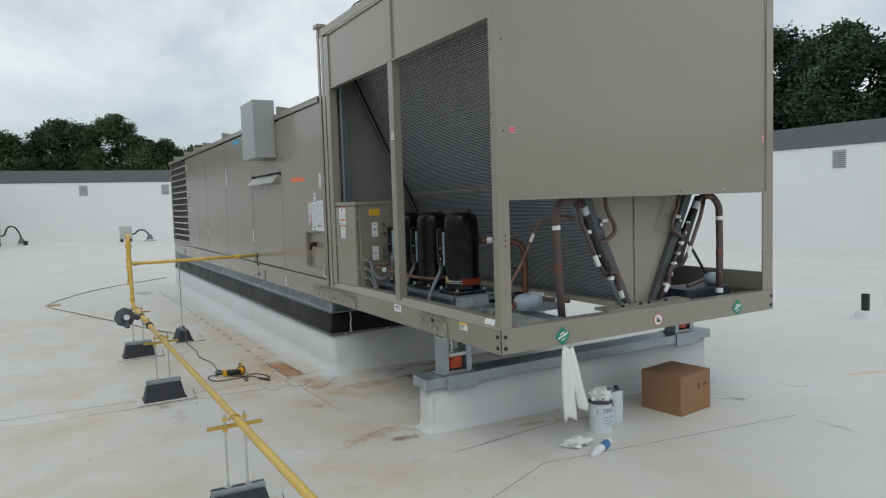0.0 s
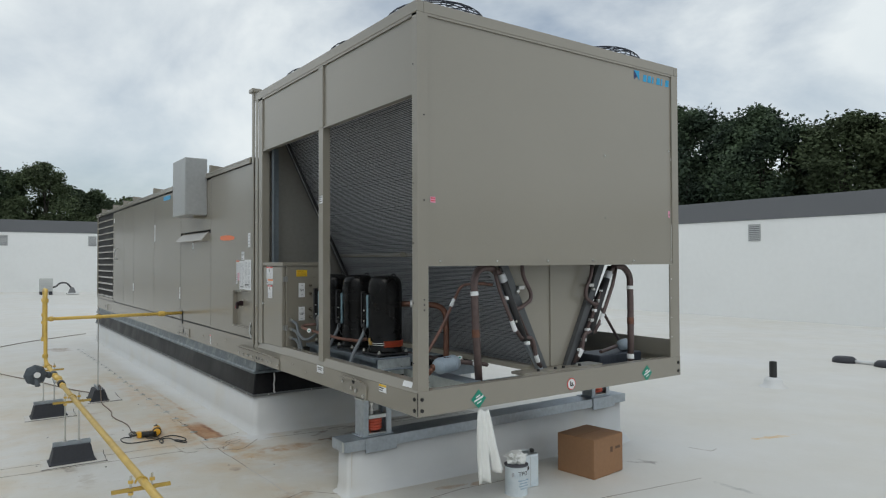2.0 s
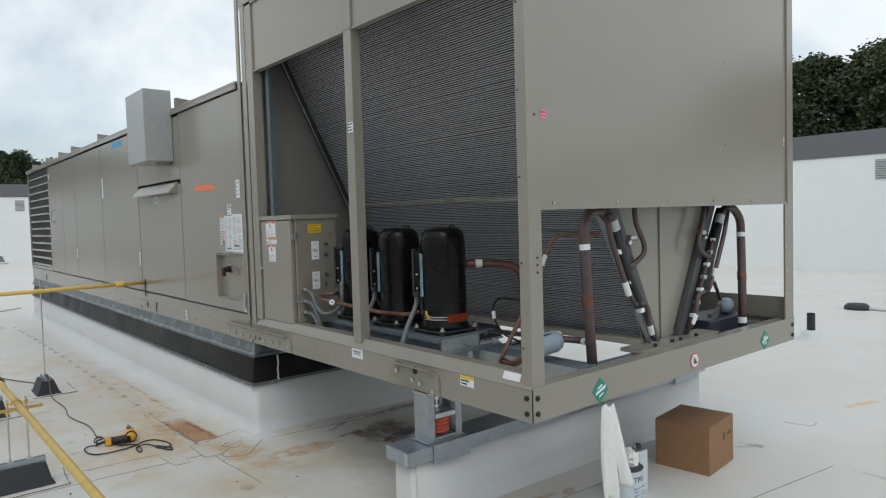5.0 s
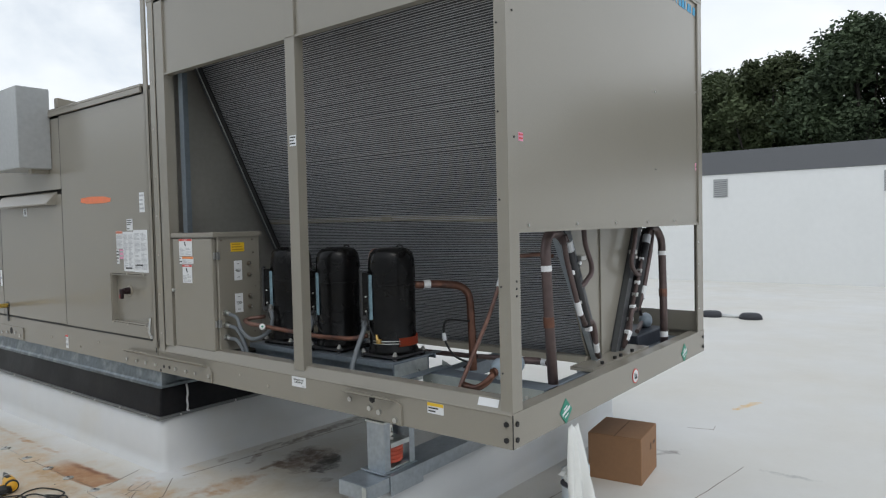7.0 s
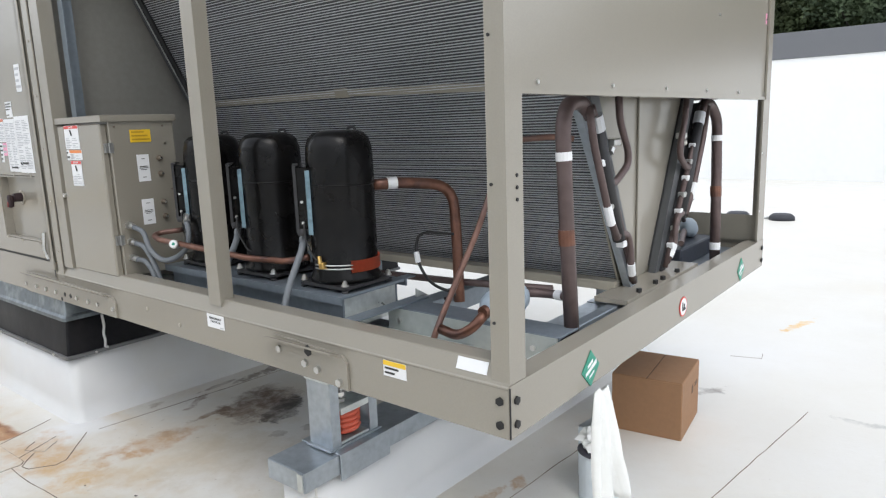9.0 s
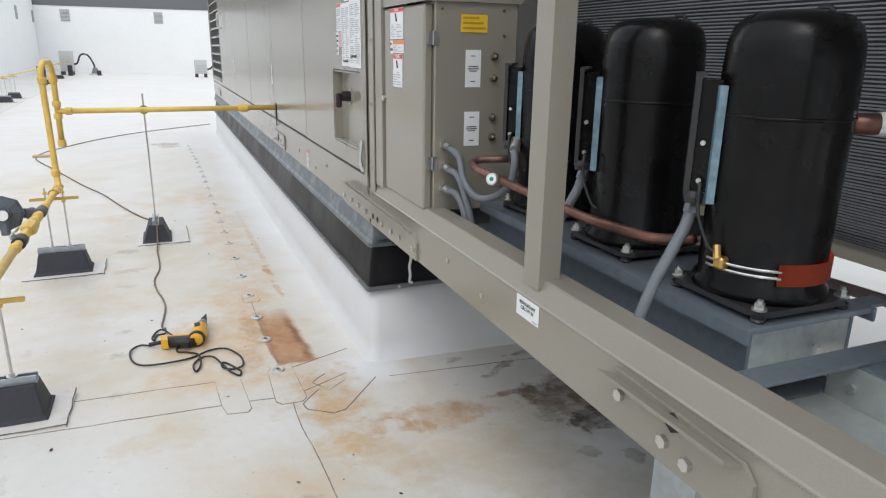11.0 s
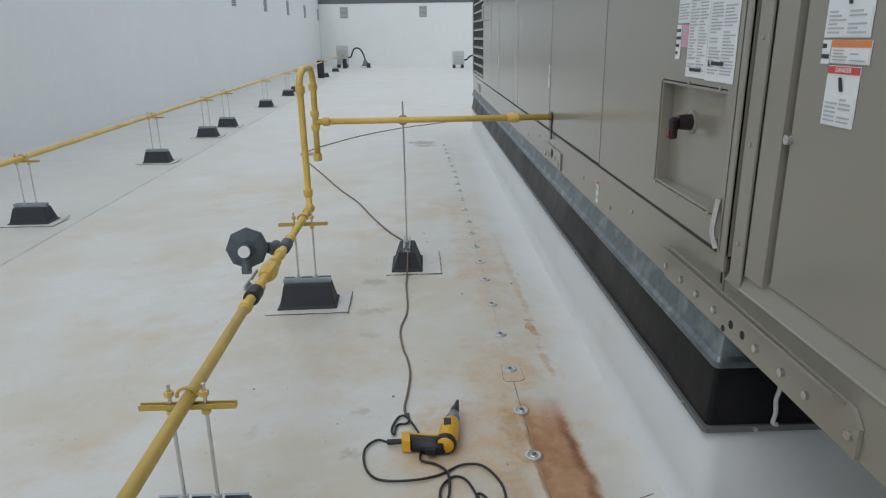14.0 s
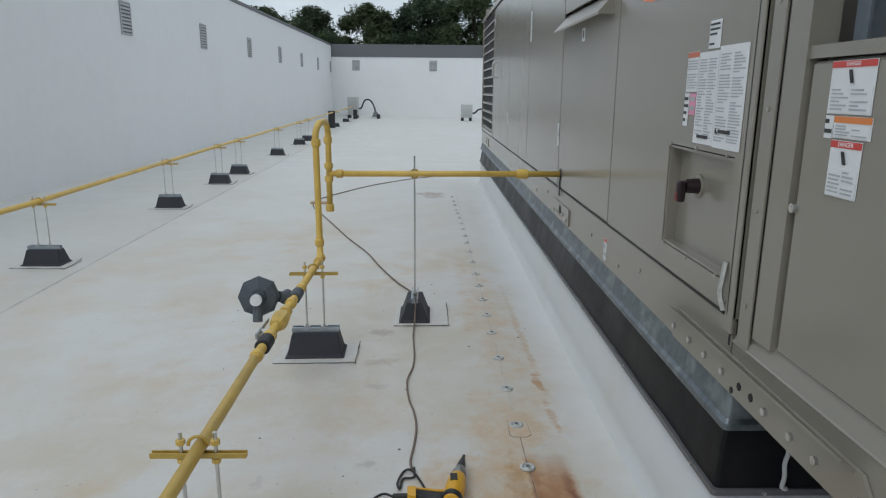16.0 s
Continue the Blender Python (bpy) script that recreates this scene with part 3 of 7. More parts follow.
def prism(outline, axis, a, c):
    """An outline in two coordinates drawn along an axis from a to c."""
    bm = bmesh.new()
    put = {"x": lambda u, v, w: (w, u, v), "y": lambda u, v, w: (u, w, v), "z": lambda u, v, w: (u, v, w)}[axis]
    lo = [bm.verts.new(put(u, v, a)) for u, v in outline]
    hi = [bm.verts.new(put(u, v, c)) for u, v in outline]
    bm.faces.new(lo)
    bm.faces.new(hi[::-1])
    for i in range(len(lo)):
        j = (i + 1) % len(lo)
        bm.faces.new((lo[j], lo[i], hi[i], hi[j]))
    bmesh.ops.recalc_face_normals(bm, faces=bm.faces)
    return bm


def roof_z(x, y):
    return -0.02 * (x - 1.9) if x > 1.9 else -0.01 * (x - 1.9)


# ---- the roof, its walls and what lies beyond ----
WX, EX, NY, SY, TOP = -3.87, 21.5, 42.0, -16.0, 3.84
bm = bmesh.new()
xs = [WX - 0.3, 1.9, EX + 0.3]
ys = [SY - 0.3, NY + 0.3]
grid_v = [[bm.verts.new((x, y, roof_z(x, y))) for y in ys] for x in xs]
for i in range(2):
    bm.faces.new((grid_v[i][0], grid_v[i + 1][0], grid_v[i + 1][1], grid_v[i][1]))
ext = bmesh.ops.extrude_face_region(bm, geom=bm.faces[:])
bmesh.ops.translate(bm, vec=(0, 0, -0.5), verts=[v for v in ext["geom"] if isinstance(v, bmesh.types.BMVert)])
bmesh.ops.recalc_face_normals(bm, faces=bm.faces)
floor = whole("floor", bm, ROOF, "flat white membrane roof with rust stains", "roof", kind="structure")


def parapet(name, x0, x1, y0, y1, drop, top=TOP):
    """A tall white parapet with a cove at its foot and a dark coping."""
    w = whole(name, box(x0, x1, y0, y1, -1.0, top - drop + 0.002, 0.004), TPO_WALL, "tall white membrane-clad parapet wall", "wall", kind="structure")
    g = 0.035
    part("coping", box(x0 - g, x1 + g, y0 - g, y1 + g, top - drop, top, 0.008), COPING, w, "dark grey sheet-metal coping")
    return w


parapet("wall_west", WX - 0.35, WX, SY, NY, 0.09)
parapet("wall_north", WX - 0.35, EX + 0.35, NY + 0.04, NY + 0.4, 0.66)
parapet("wall_east", EX, EX + 0.35, SY, NY, 0.69, 3.57)
parapet("wall_south", WX - 0.35, EX + 0.35, SY - 0.4, SY - 0.04, 0.66)


def wall_vent(at, turn):
    """A louvred vent: a frame, a dark box and tilted blades. It faces -y before the turn."""
    v = thing("wall_vent", at, "grey louvred metal vent in the white parapet", "vent", "vents along the parapets")
    w, h = 0.21, 0.28
    part("frame", join(box(-w, w, -0.025, 0.0, h - 0.03, h, 0.003), box(-w, w, -0.025, 0.0, -h, -h + 0.03, 0.003),
                       box(-w, -w + 0.03, -0.025, 0.0, -h + 0.03, h - 0.03, 0.003), box(w - 0.03, w, -0.025, 0.0, -h + 0.03, h - 0.03, 0.003)), VENT_GREY, v, local=True)
    part("backing", box(-w + 0.02, w - 0.02, -0.012, -0.004, -h + 0.02, h - 0.02), VENT_DARK, v, local=True)
    for i in range(8):
        z = -h + 0.07 + i * 0.062
        part("blade", prism([(-0.03, z - 0.016), (-0.026, z - 0.018), (-0.008, z + 0.022), (-0.012, z + 0.024)], "x", -w + 0.03, w - 0.03), VENT_GREY, v, local=True)
    v.rotation_euler = (0, 0, radians(turn))
    return v


first_vent = wall_vent((1.66, NY + 0.04, 2.74), 0)
for i in (-1, 1, 2, 3, 4):
    copy_thing(first_vent, pose(1.66 + 4.2 * i, NY + 0.04, 2.74))
for i in range(9):
    copy_thing(first_vent, pose(WX, 8.4 + 4.15 * i, 2.64, 0, 0, 90))
for i in range(8):
    copy_thing(first_vent, pose(EX, -1.1 + 4.4 * i, 2.46, 0, 0, -90))

# the ground below the building and woods around it
bm = bmesh.new()
bmesh.ops.create_grid(bm, x_segments=1, y_segments=1, size=1500)
bmesh.ops.translate(bm, vec=(0, 0, -6.5), verts=bm.verts)
GRASS = surface("dry_grass", (0.07, 0.085, 0.035), 0.9, vary=0.3, grain=3, blotch=0.05)
ground = whole("ground", bm, GRASS, "grassy ground below the building", "ground", kind="structure")
whole("building", box(WX - 0.34, EX + 0.34, SY - 0.39, NY + 0.39, -6.5, -0.95), TPO_WALL, "white building body under the roof", "building", kind="structure")


def tree_meshes(seed, height, spread, leaves, open_crown, leaf):
    """Trunk with limbs, and a crown of many small leaf clumps with gaps."""
    rnd = random.Random(seed)
    limbs, blobs = [], []
    limbs.append(tube(smooth_line([(0, 0, 0), (rnd.uniform(-.3, .3), rnd.uniform(-.3, .3), height * 0.3), (rnd.uniform(-.5, .5), rnd.uniform(-.5, .5), height * 0.62), (rnd.uniform(-.8, .8), rnd.uniform(-.8, .8), height * 0.9)], 3), 0.24, 7, True, 0.25))
    count = 70 if open_crown else 110
    for i in range(count):
        a, up = rnd.uniform(0, 6.283), rnd.uniform(-0.75, 1.0)
        out = math.sqrt(max(0.0, 1 - up * up)) * rnd.uniform(0.45, 1.0) * (1.12 - 0.25 * max(up, 0.0))
        r = spread * rnd.choice((0.10, 0.13, 0.16, 0.20, 0.25))
        c = Vector((math.cos(a) * out * spread * 0.85, math.sin(a) * out * spread * 0.85, height * 0.63 + up * (height * 0.36 - r * 0.8)))
        blobs.append((c, r))
        if i % 4 == 0:
            z0 = height * rnd.uniform(0.25, 0.6)
            limbs.append(tube(smooth_line([(0, 0, min(z0, c.z - 0.5)), (c.x * 0.5, c.y * 0.5, (z0 + c.z) * 0.5 + 0.2), tuple(c)], 3), 0.085, 5, True, 0.3))
    verts, faces = [], []
    for k in range(leaves):
        c, r = blobs[rnd.randrange(len(blobs))]
        u = Vector((rnd.gauss(0, 1), rnd.gauss(0, 1), rnd.gauss(0.15, 0.8))).normalized()
        p = c + u * r * (0.30 + 0.80 * rnd.random() ** 0.75) * (1 + 0.35 * noise.noise(u * 2.6 + c))
        if p.z > height:
            continue
        s = rnd.uniform(0.5, 1.2) * leaf
        t1 = Vector((rnd.gauss(0, 1), rnd.gauss(0, 1), rnd.gauss(0, 0.6))).normalized()
        t2 = t1.cross(Vector((rnd.gauss(0, 1), rnd.gauss(0, 1), rnd.gauss(0, 1)))).normalized()
        i0 = len(verts)
        verts += [p - t1 * s, p + t2 * s * 0.55, p + t1 * s, p - t2 * s * 0.55]
        faces.append((i0, i0 + 1, i0 + 2, i0 + 3))
    me = bpy.data.meshes.new("crown")
    me.from_pydata([tuple(v) for v in verts], [], faces)
    me.materials.append(LEAF)
    return join(*limbs), me


def tree(seed, height, spread, leaves, open_crown, at, leaf=0.105):
    t = thing("tree", at, "leafy green broadleaf tree behind the parapet", "tree", "woods around the building")
    trunk, crown = tree_meshes(seed, height, spread, leaves, open_crown, leaf)
    part("trunk", trunk, BARK, t, local=True, smooth=True)
    c = new("crown", crown)
    c.parent = t
    return t


rnd = random.Random(5)
kinds = [tree(11, 16.2, 4.4, 60000, False, (4.9, 62.0, -6.5)), tree(12, 15.5, 4.2, 60000, False, (31.0, 17.4, -6.5)), tree(13, 14.6, 4.0, 44000, True, (-8.0, 61.0, -6.5))]
far = [tree(14, 14.5, 4.8, 9000, False, (16.0, 67.0, -6.5), 0.20), tree(15, 15.0, 4.4, 9000, False, (39.0, 12.0, -6.5), 0.20)]
tall = (16.2, 15.5, 14.6)


def plant(k, x, y, s):
    t = copy_thing(k, pose(x, y, -6.5, 0, 0, rnd.uniform(0, 360)))
    t.scale = (s * rnd.uniform(0.98, 1.12), s * rnd.uniform(0.98, 1.12), s)


# the trees next to the parapets, with their heights
for x, y, pick, h in ((1.2, 63.5, 1, 15.8), (-3.6, 62.5, 0, 15.0), (-12.5, 63.0, 1, 14.7), (8.6, 63.0, 2, 14.3), (-17.0, 62.0, 0, 14.5),
                      (31.0, 21.6, 0, 16.4), (31.5, 13.4, 0, 14.6), (32.0, 10.6, 1, 14.8), (31.0, 8.2, 2, 15.0), (31.0, 5.0, 1, 15.9), (31.5, 1.2, 1, 15.4), (31.5, 26.5, 1, 15.6), (32.0, -3.5, 0, 14.6)):
    plant(kinds[pick], x, y, h / tall[pick])
for i in range(14):
    plant(far[i % 2], -30 + i * 5.2 + rnd.uniform(-1.2, 1.2), 69 + rnd.uniform(-2, 5), rnd.uniform(0.90, 1.0))
for i in range(17):
    plant(far[i % 2], 37.5 + rnd.uniform(-1.5, 3), -14 + i * 3.6 + rnd.uniform(-0.8, 0.8), rnd.uniform(1.05, 1.14) if i < 7 else rnd.uniform(0.96, 1.02))


# ---- the curb under the air handler, and the sleeper under its end ----
W, E, S, Y1, Y2 = 2.33, 4.80, 3.185, 5.88, 14.95
CURB_TOP = 0.35
prof = [(0.0, CURB_TOP), (-0.004, 0.08), (-0.010, 0.035), (-0.026, 0.010), (-0.05, -0.06)]


def coved_ring(x0, x1, y0, y1, rows, round_by=0.035):
    """A block whose four sides flare out at the foot by the given (offset, height) rows."""
    bm = bmesh.new()
    loops = []
    for o, z in rows:
        r = round_by - min(o, 0.0) * 0.6
        pts = []
        for cx, cy, a0 in ((x0 + o + r, y0 + o + r, 180), (x1 - o - r, y0 + o + r, 270), (x1 - o - r, y1 - o - r, 0), (x0 + o + r, y1 - o - r, 90)):
            for k in range(5):
                a = radians(a0 + k * 22.5)
                pts.append((cx + r * math.cos(a), cy + r * math.sin(a), z))
        loops.append([bm.verts.new(p) for p in pts])
    for a, c in zip(loops, loops[1:]):
        for i in range(len(a)):
            j = (i + 1) % len(a)
            bm.faces.new((a[j], a[i], c[i], c[j]))
    bm.faces.new(loops[0])
    bmesh.ops.recalc_face_normals(bm, faces=bm.faces)
    return bm


def slack(bm, amount, scale, cuts=60):
    """Cuts the long edges of a ring and pushes its sides in and out a little, as loose membrane hangs."""
    long = [e for e in bm.edges if e.calc_length() > 1.0]
    bmesh.ops.subdivide_edges(bm, edges=long, cuts=cuts, use_grid_fill=True)
    lo, hi = min(v.co.z for v in bm.verts), max(v.co.z for v in bm.verts)
    for v in bm.verts:
        k = 1 - abs(2 * (v.co.z - lo) / (hi - lo) - 1) ** 2
        q = noise.noise(Vector((v.co.x * scale, v.co.y * scale, v.co.z * scale * 1.5))) * amount
        side = 1 if v.co.x > 3.5 else -1
        if 5.95 < v.co.y < 14.9:
            v.co.x += side * q * (0.35 + k)
        else:
            v.co.y += (-1 if v.co.y < 10 else 1) * q * (0.35 + k)
        v.co.z += 0.35 * q * (1 if v.co.z < lo + 0.03 else 0)
    return bm


curb = thing("equipment_curb", (3.5, 10.4, 0), "white membrane-covered curb with black flashing under the unit", "curb")
part("upstand", coved_ring(W - 0.01, E + 0.01, 5.865, Y2 + 0.05, prof, 0.05), TPO_CURB, curb, "white membrane upstand", smooth=True)
part("flashing", slack(coved_ring(W - 0.012, E + 0.012, 5.862, Y2 + 0.052, [(0.03, 0.55), (0.020, 0.51), (0.012, 0.46), (0.004, 0.41), (-0.002, 0.365), (-0.005, 0.338)], 0.012), 0.016, 3.0), EPDM, curb, "loose black rubber flashing", smooth=True)
part("termination_strip", slack(coved_ring(W - 0.026, E + 0.026, 5.849, Y2 + 0.066, [(0.010, 0.352), (0.0, 0.352), (0.0, 0.333), (0.010, 0.333)], 0.012), 0.012, 3.0), surface("grey_strip", (0.16, 0.165, 0.17), 0.45, 0.3), curb, "grey termination strip")
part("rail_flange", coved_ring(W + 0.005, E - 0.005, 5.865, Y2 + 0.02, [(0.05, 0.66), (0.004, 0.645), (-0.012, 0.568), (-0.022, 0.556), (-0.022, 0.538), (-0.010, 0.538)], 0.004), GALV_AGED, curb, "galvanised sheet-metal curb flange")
for k in range(24):
    part("strip_bolt", cyl((W - 0.022, 6.0 + k * 0.37, 0.343), (W - 0.034, 6.0 + k * 0.37, 0.343), 0.006, seg=6), BOLT, curb)
for k in range(6):
    part("strip_bolt", cyl((2.45 + k * 0.42, 5.853, 0.343), (2.45 + k * 0.42, 5.841, 0.343), 0.006, seg=6), BOLT, curb)
part("lap_seam", tube(smooth_line([(W + 0.186, 5.853, 0.352), (W + 0.172, 5.853, 0.358), (W + 0.176, 5.853, 0.39), (W + 0.172, 5.854, 0.43), (W + 0.180, 5.856, 0.47), (W + 0.178, 5.864, 0.53)], 4), 0.007, 6), TPO_CURB, curb, "pale sealant line", smooth=True)

sleeper = thing("support_sleeper", (3.6, 4.02, 0), "white membrane-covered sleeper curb with galvanised cap", "curb")
part("upstand", coved_ring(2.275, 5.0, 3.95, 4.095, [(0.0, 0.31), (-0.003, 0.06), (-0.012, 0.01), (-0.045, -0.012), (-0.10, -0.10)], 0.02), TPO_CURB, sleeper, "white membrane upstand", smooth=True)
part("cap", prism([(3.925, 0.285), (3.925, 0.354), (4.115, 0.354), (4.115, 0.285), (4.109, 0.285), (4.109, 0.348), (3.931, 0.348), (3.931, 0.285)], "x", 2.245, 5.03), GALV, sleeper, "galvanised sheet-metal cap")
part("cap_end", box(2.241, 2.247, 3.927, 4.113, 0.285, 0.352), GALV, sleeper)
part("cap_end", box(5.028, 5.034, 3.927, 4.113, 0.285, 0.352), GALV, sleeper)
for x0, x1 in ((2.395, 2.635), (4.61, 4.88)):
    part("splice_cover", join(box(x0, x1, 3.917, 3.923, 0.262, 0.357, 0.001), box(x0, x1, 3.917, 4.12, 0.3545, 0.3585, 0.001)), GALV, sleeper, "galvanised splice plate")
part("corner_fold", box(2.236, 2.240, 3.93, 3.955, 0.287, 0.350), GALV_BRIGHT, sleeper, "folded cap corner")
part("lap_seam", box(2.300, 2.306, 3.944, 3.950, 0.01, 0.285), TPO_PATCH, sleeper, "membrane lap seam")


def spring_isolator(x, y, z0, z1):
    """An open housing of two upright channels with a coil spring between them; it stands along x."""
    s = thing("spring_isolator", (x, y, z0), "galvanised spring vibration isolator with orange spring", "vibration isolator", "isolators on the sleeper")
    h = z1 - z0
    top = h - 0.042
    part("base_plate", box(-0.125, 0.125, -0.062, 0.062, 0.0, 0.008, 0.001), GALV, s, local=True)
    for k in (-1, 1):
        web = sorted((k * 0.110, k * 0.104))
        lip = sorted((k * 0.104, k * 0.070))
        part("side_channel", join(box(*web, -0.058, 0.058, 0.008, top), box(*lip, -0.058, -0.052, 0.008, top), box(*lip, 0.052, 0.058, 0.008, top)), GALV, s, "upright galvanised channel", local=True)
    part("top_plate", box(-0.118, 0.118, -0.062, 0.062, top, top + 0.012, 0.002), GALV_BRIGHT, s, local=True)
    part("neoprene_pad", box(-0.112, 0.112, -0.058, 0.058, top + 0.012, h, 0.003), BLACK_RUBBER, s, local=True)
    coil_pts = [(0.048 * math.cos(a * 0.3927), 0.048 * math.sin(a * 0.3927), 0.030 + 0.088 * a / 72) for a in range(73)]
    part("spring", tube(coil_pts, 0.0115, 8), SPRING, s, "orange painted coil spring", local=True, smooth=True)
    part("spring_seat", box(-0.066, 0.066, -0.056, 0.056, 0.009, 0.019, 0.002), GALV_BRIGHT, s, local=True)
    part("pressure_plate", join(box(-0.066, 0.066, -0.056, 0.056, 0.130, 0.142, 0.002), box(-0.066, 0.066, -0.062, -0.056, 0.118, 0.142, 0.001)), GALV_BRIGHT, s, local=True)
    bolt = part("adjusting_bolt", cyl((-0.02, -0.01, 0.142), (-0.02, -0.01, h - 0.03), 0.010, seg=10), BOLT, s, local=True)
    for z in (0.143, 0.166, 0.205):
        part("nut", cyl((-0.02, -0.01, z), (-0.02, -0.01, z + 0.014), 0.019, seg=6), BOLT, bolt, local=True)
    return s


iso = spring_isolator(2.505, 4.012, 0.3585, 0.645)
copy_thing(iso, pose(4.745, 4.012, 0.3585))


# ---- the rooftop unit ----
unit = thing("rooftop_unit", (3.56, 9.0, 0.64), "large tan packaged rooftop air handler with condenser section", "air handler")


def bolt_heads(points, axis, r=0.010, h=0.007, mat=None, parent=None, name="bolt"):
    """Hexagon heads on a face; axis is the outward way."""
    for p in points:
        p = Vector(p)
        part(name, cyl(p - Vector(axis) * 0.002, p + Vector(axis) * h, r, seg=6), mat or BOLT, parent)


BASE, RAIL = 0.645, 0.785
# perimeter base rail of the condenser section
rail_w = part("base_rail", prism([(W, BASE), (W + 0.055, BASE), (W + 0.055, BASE + 0.006), (W + 0.006, BASE + 0.006), (W + 0.006, RAIL), (W + 0.026, RAIL + 0.049), (W + 0.09, RAIL + 0.049), (W + 0.09, RAIL + 0.054), (W + 0.026, RAIL + 0.054), (W + 0.021, RAIL + 0.051), (W + 0.001, RAIL + 0.004), (W - 0.003, RAIL + 0.001), (W - 0.003, RAIL - 0.003), (W, RAIL - 0.006)], "y", S + 0.004, Y1), TAN, unit)
rail_s = part("base_rail", prism([(S, BASE), (S + 0.055, BASE), (S + 0.055, BASE + 0.006), (S + 0.006, BASE + 0.006), (S + 0.006, RAIL), (S + 0.07, RAIL), (S + 0.07, RAIL + 0.005), (S, RAIL + 0.005)], "x", W + 0.001, E - 0.001), TAN, unit)
part("base_rail", prism([(E, BASE), (E - 0.055, BASE), (E - 0.055, BASE + 0.006), (E - 0.006, BASE + 0.006), (E - 0.006, RAIL), (E - 0.07, RAIL), (E - 0.07, RAIL + 0.14), (E - 0.075, RAIL + 0.14), (E - 0.075, RAIL + 0.005), (E, RAIL + 0.005)], "y", S + 0.004, Y1), TAN, unit)
bolt_heads([(W + 0.03, S, 0.68), (W + 0.03, S, 0.745), (E - 0.03, S, 0.68), (E - 0.03, S, 0.745)], (0, -1, 0), 0.012, 0.006, DARK_HOLE, rail_s)
bolt_heads([(W, S + 0.03, 0.68), (W, S + 0.03, 0.745)], (-1, 0, 0), 0.012, 0.006, DARK_HOLE, rail_w)
part("corner_gap", box(W + 0.0, W + 0.004, S - 0.0012, S + 0.002, BASE + 0.002, RAIL), DARK_HOLE, rail_s, "dark corner joint")
# corner and middle posts
P, PW = 0.08, 0.058
part("corner_post", prism([(W + 0.004, S + 0.002), (W + P, S + 0.002), (W + P, S + 0.012), (W + 0.014, S + 0.012), (W + 0.014, S + PW - 0.006), (W + 0.022, S + PW - 0.006), (W + 0.022, S + PW), (W + 0.004, S + PW)], "z", RAIL + 0.006, 3.0), TAN, unit)
part("corner_post", prism([(E - 0.004, S + 0.002), (E - P - 0.04, S + 0.002), (E - P - 0.04, S + 0.012), (E - 0.014, S + 0.012), (E - 0.014, S + PW), (E - 0.004, S + PW)], "z", RAIL + 0.006, 1.514), TAN, unit)
part("corner_post", prism([(E - 0.004, S + 0.002), (E - P, S + 0.002), (E - P, S + 0.012), (E - 0.014, S + 0.012), (E - 0.014, S + PW), (E - 0.004, S + PW)], "z", 1.514, 3.0), TAN, unit)
mid = part("middle_post", prism([(W + 0.005, 4.455), (W + 0.062, 4.455), (W + 0.062, 4.53), (W + 0.056, 4.53), (W + 0.056, 4.461), (W + 0.011, 4.461), (W + 0.011, 4.53), (W + 0.005, 4.53)], "z", RAIL + 0.03, 2.53), TAN, unit)
part("middle_post", prism([(E - 0.005, 4.455), (E - 0.062, 4.455), (E - 0.062, 4.461), (E - 0.011, 4.461), (E - 0.011, 4.53), (E - 0.005, 4.53)], "z", RAIL + 0.02, 2.53), TAN, unit)
part("end_post", prism([(W + 0.004, 5.70), (W + 0.07, 5.70), (W + 0.07, 5.708), (W + 0.012, 5.708), (W + 0.012, 5.79), (W + 0.004, 5.79)], "z", RAIL + 0.042, 3.0), TAN, unit)
part("joint_post", box(W - 0.002, W + 0.006, 5.80, 5.86, RAIL - 0.02, 3.0, 0.002), TAN, unit)
part("end_post", box(E - 0.08, E - 0.004, 5.70, 5.86, RAIL, 3.0), TAN, unit)
part("inner_post", join(box(W + 0.08, W + 0.14, 5.66, 5.666, 0.84, 2.55), box(W + 0.08, W + 0.086, 5.62, 5.66, 0.84, 2.55)), STEEL_BLUE, unit, "blue-grey galvanised inner post")
part("joint_cover", box(W - 0.01, W + 0.004, 5.885, 5.93, 0.80, 3.10, 0.003), TAN, unit)
part("joint_cover_cap", box(W - 0.03, W + 0.06, 5.86, 5.96, 3.085, 3.12, 0.004), TAN, unit)
# top frame, header panels and end panel
part("top_rail", join(box(W, W + 0.05, S, Y1, 3.0, 3.07, 0.004), box(W + 0.004, W + 0.012, S + 0.01, Y1, 2.985, 3.0)), TAN, unit)
part("top_rail", join(box(W + 0.05, E - 0.05, S, S + 0.05, 3.0, 3.07, 0.004), box(W + P, E - P, S + 0.004, S + 0.012, 2.988, 3.0)), TAN, unit)
part("top_rail", box(E - 0.05, E, S, Y1, 3.0, 3.07, 0.004), TAN, unit)
part("top_deck", box(W + 0.05, E - 0.05, S + 0.05, Y1, 3.0, 3.03), TAN_DARK, unit)
for y0, y1 in ((S + PW, 4.45), (4.534, 5.70)):
    part("header_panel", join(box(W + 0.016, W + 0.03, y0, y1, 2.535, 2.998), box(W + 0.006, W + 0.05, y0, y1, 2.525, 2.535)), TAN, unit)
    part("header_panel", box(E - 0.03, E - 0.016, y0, y1, 2.535, 3.0), TAN, unit)
part("header_post", box(W + 0.001, W + 0.03, 4.452, 4.532, 2.53, 2.995, 0.002), TAN, unit)
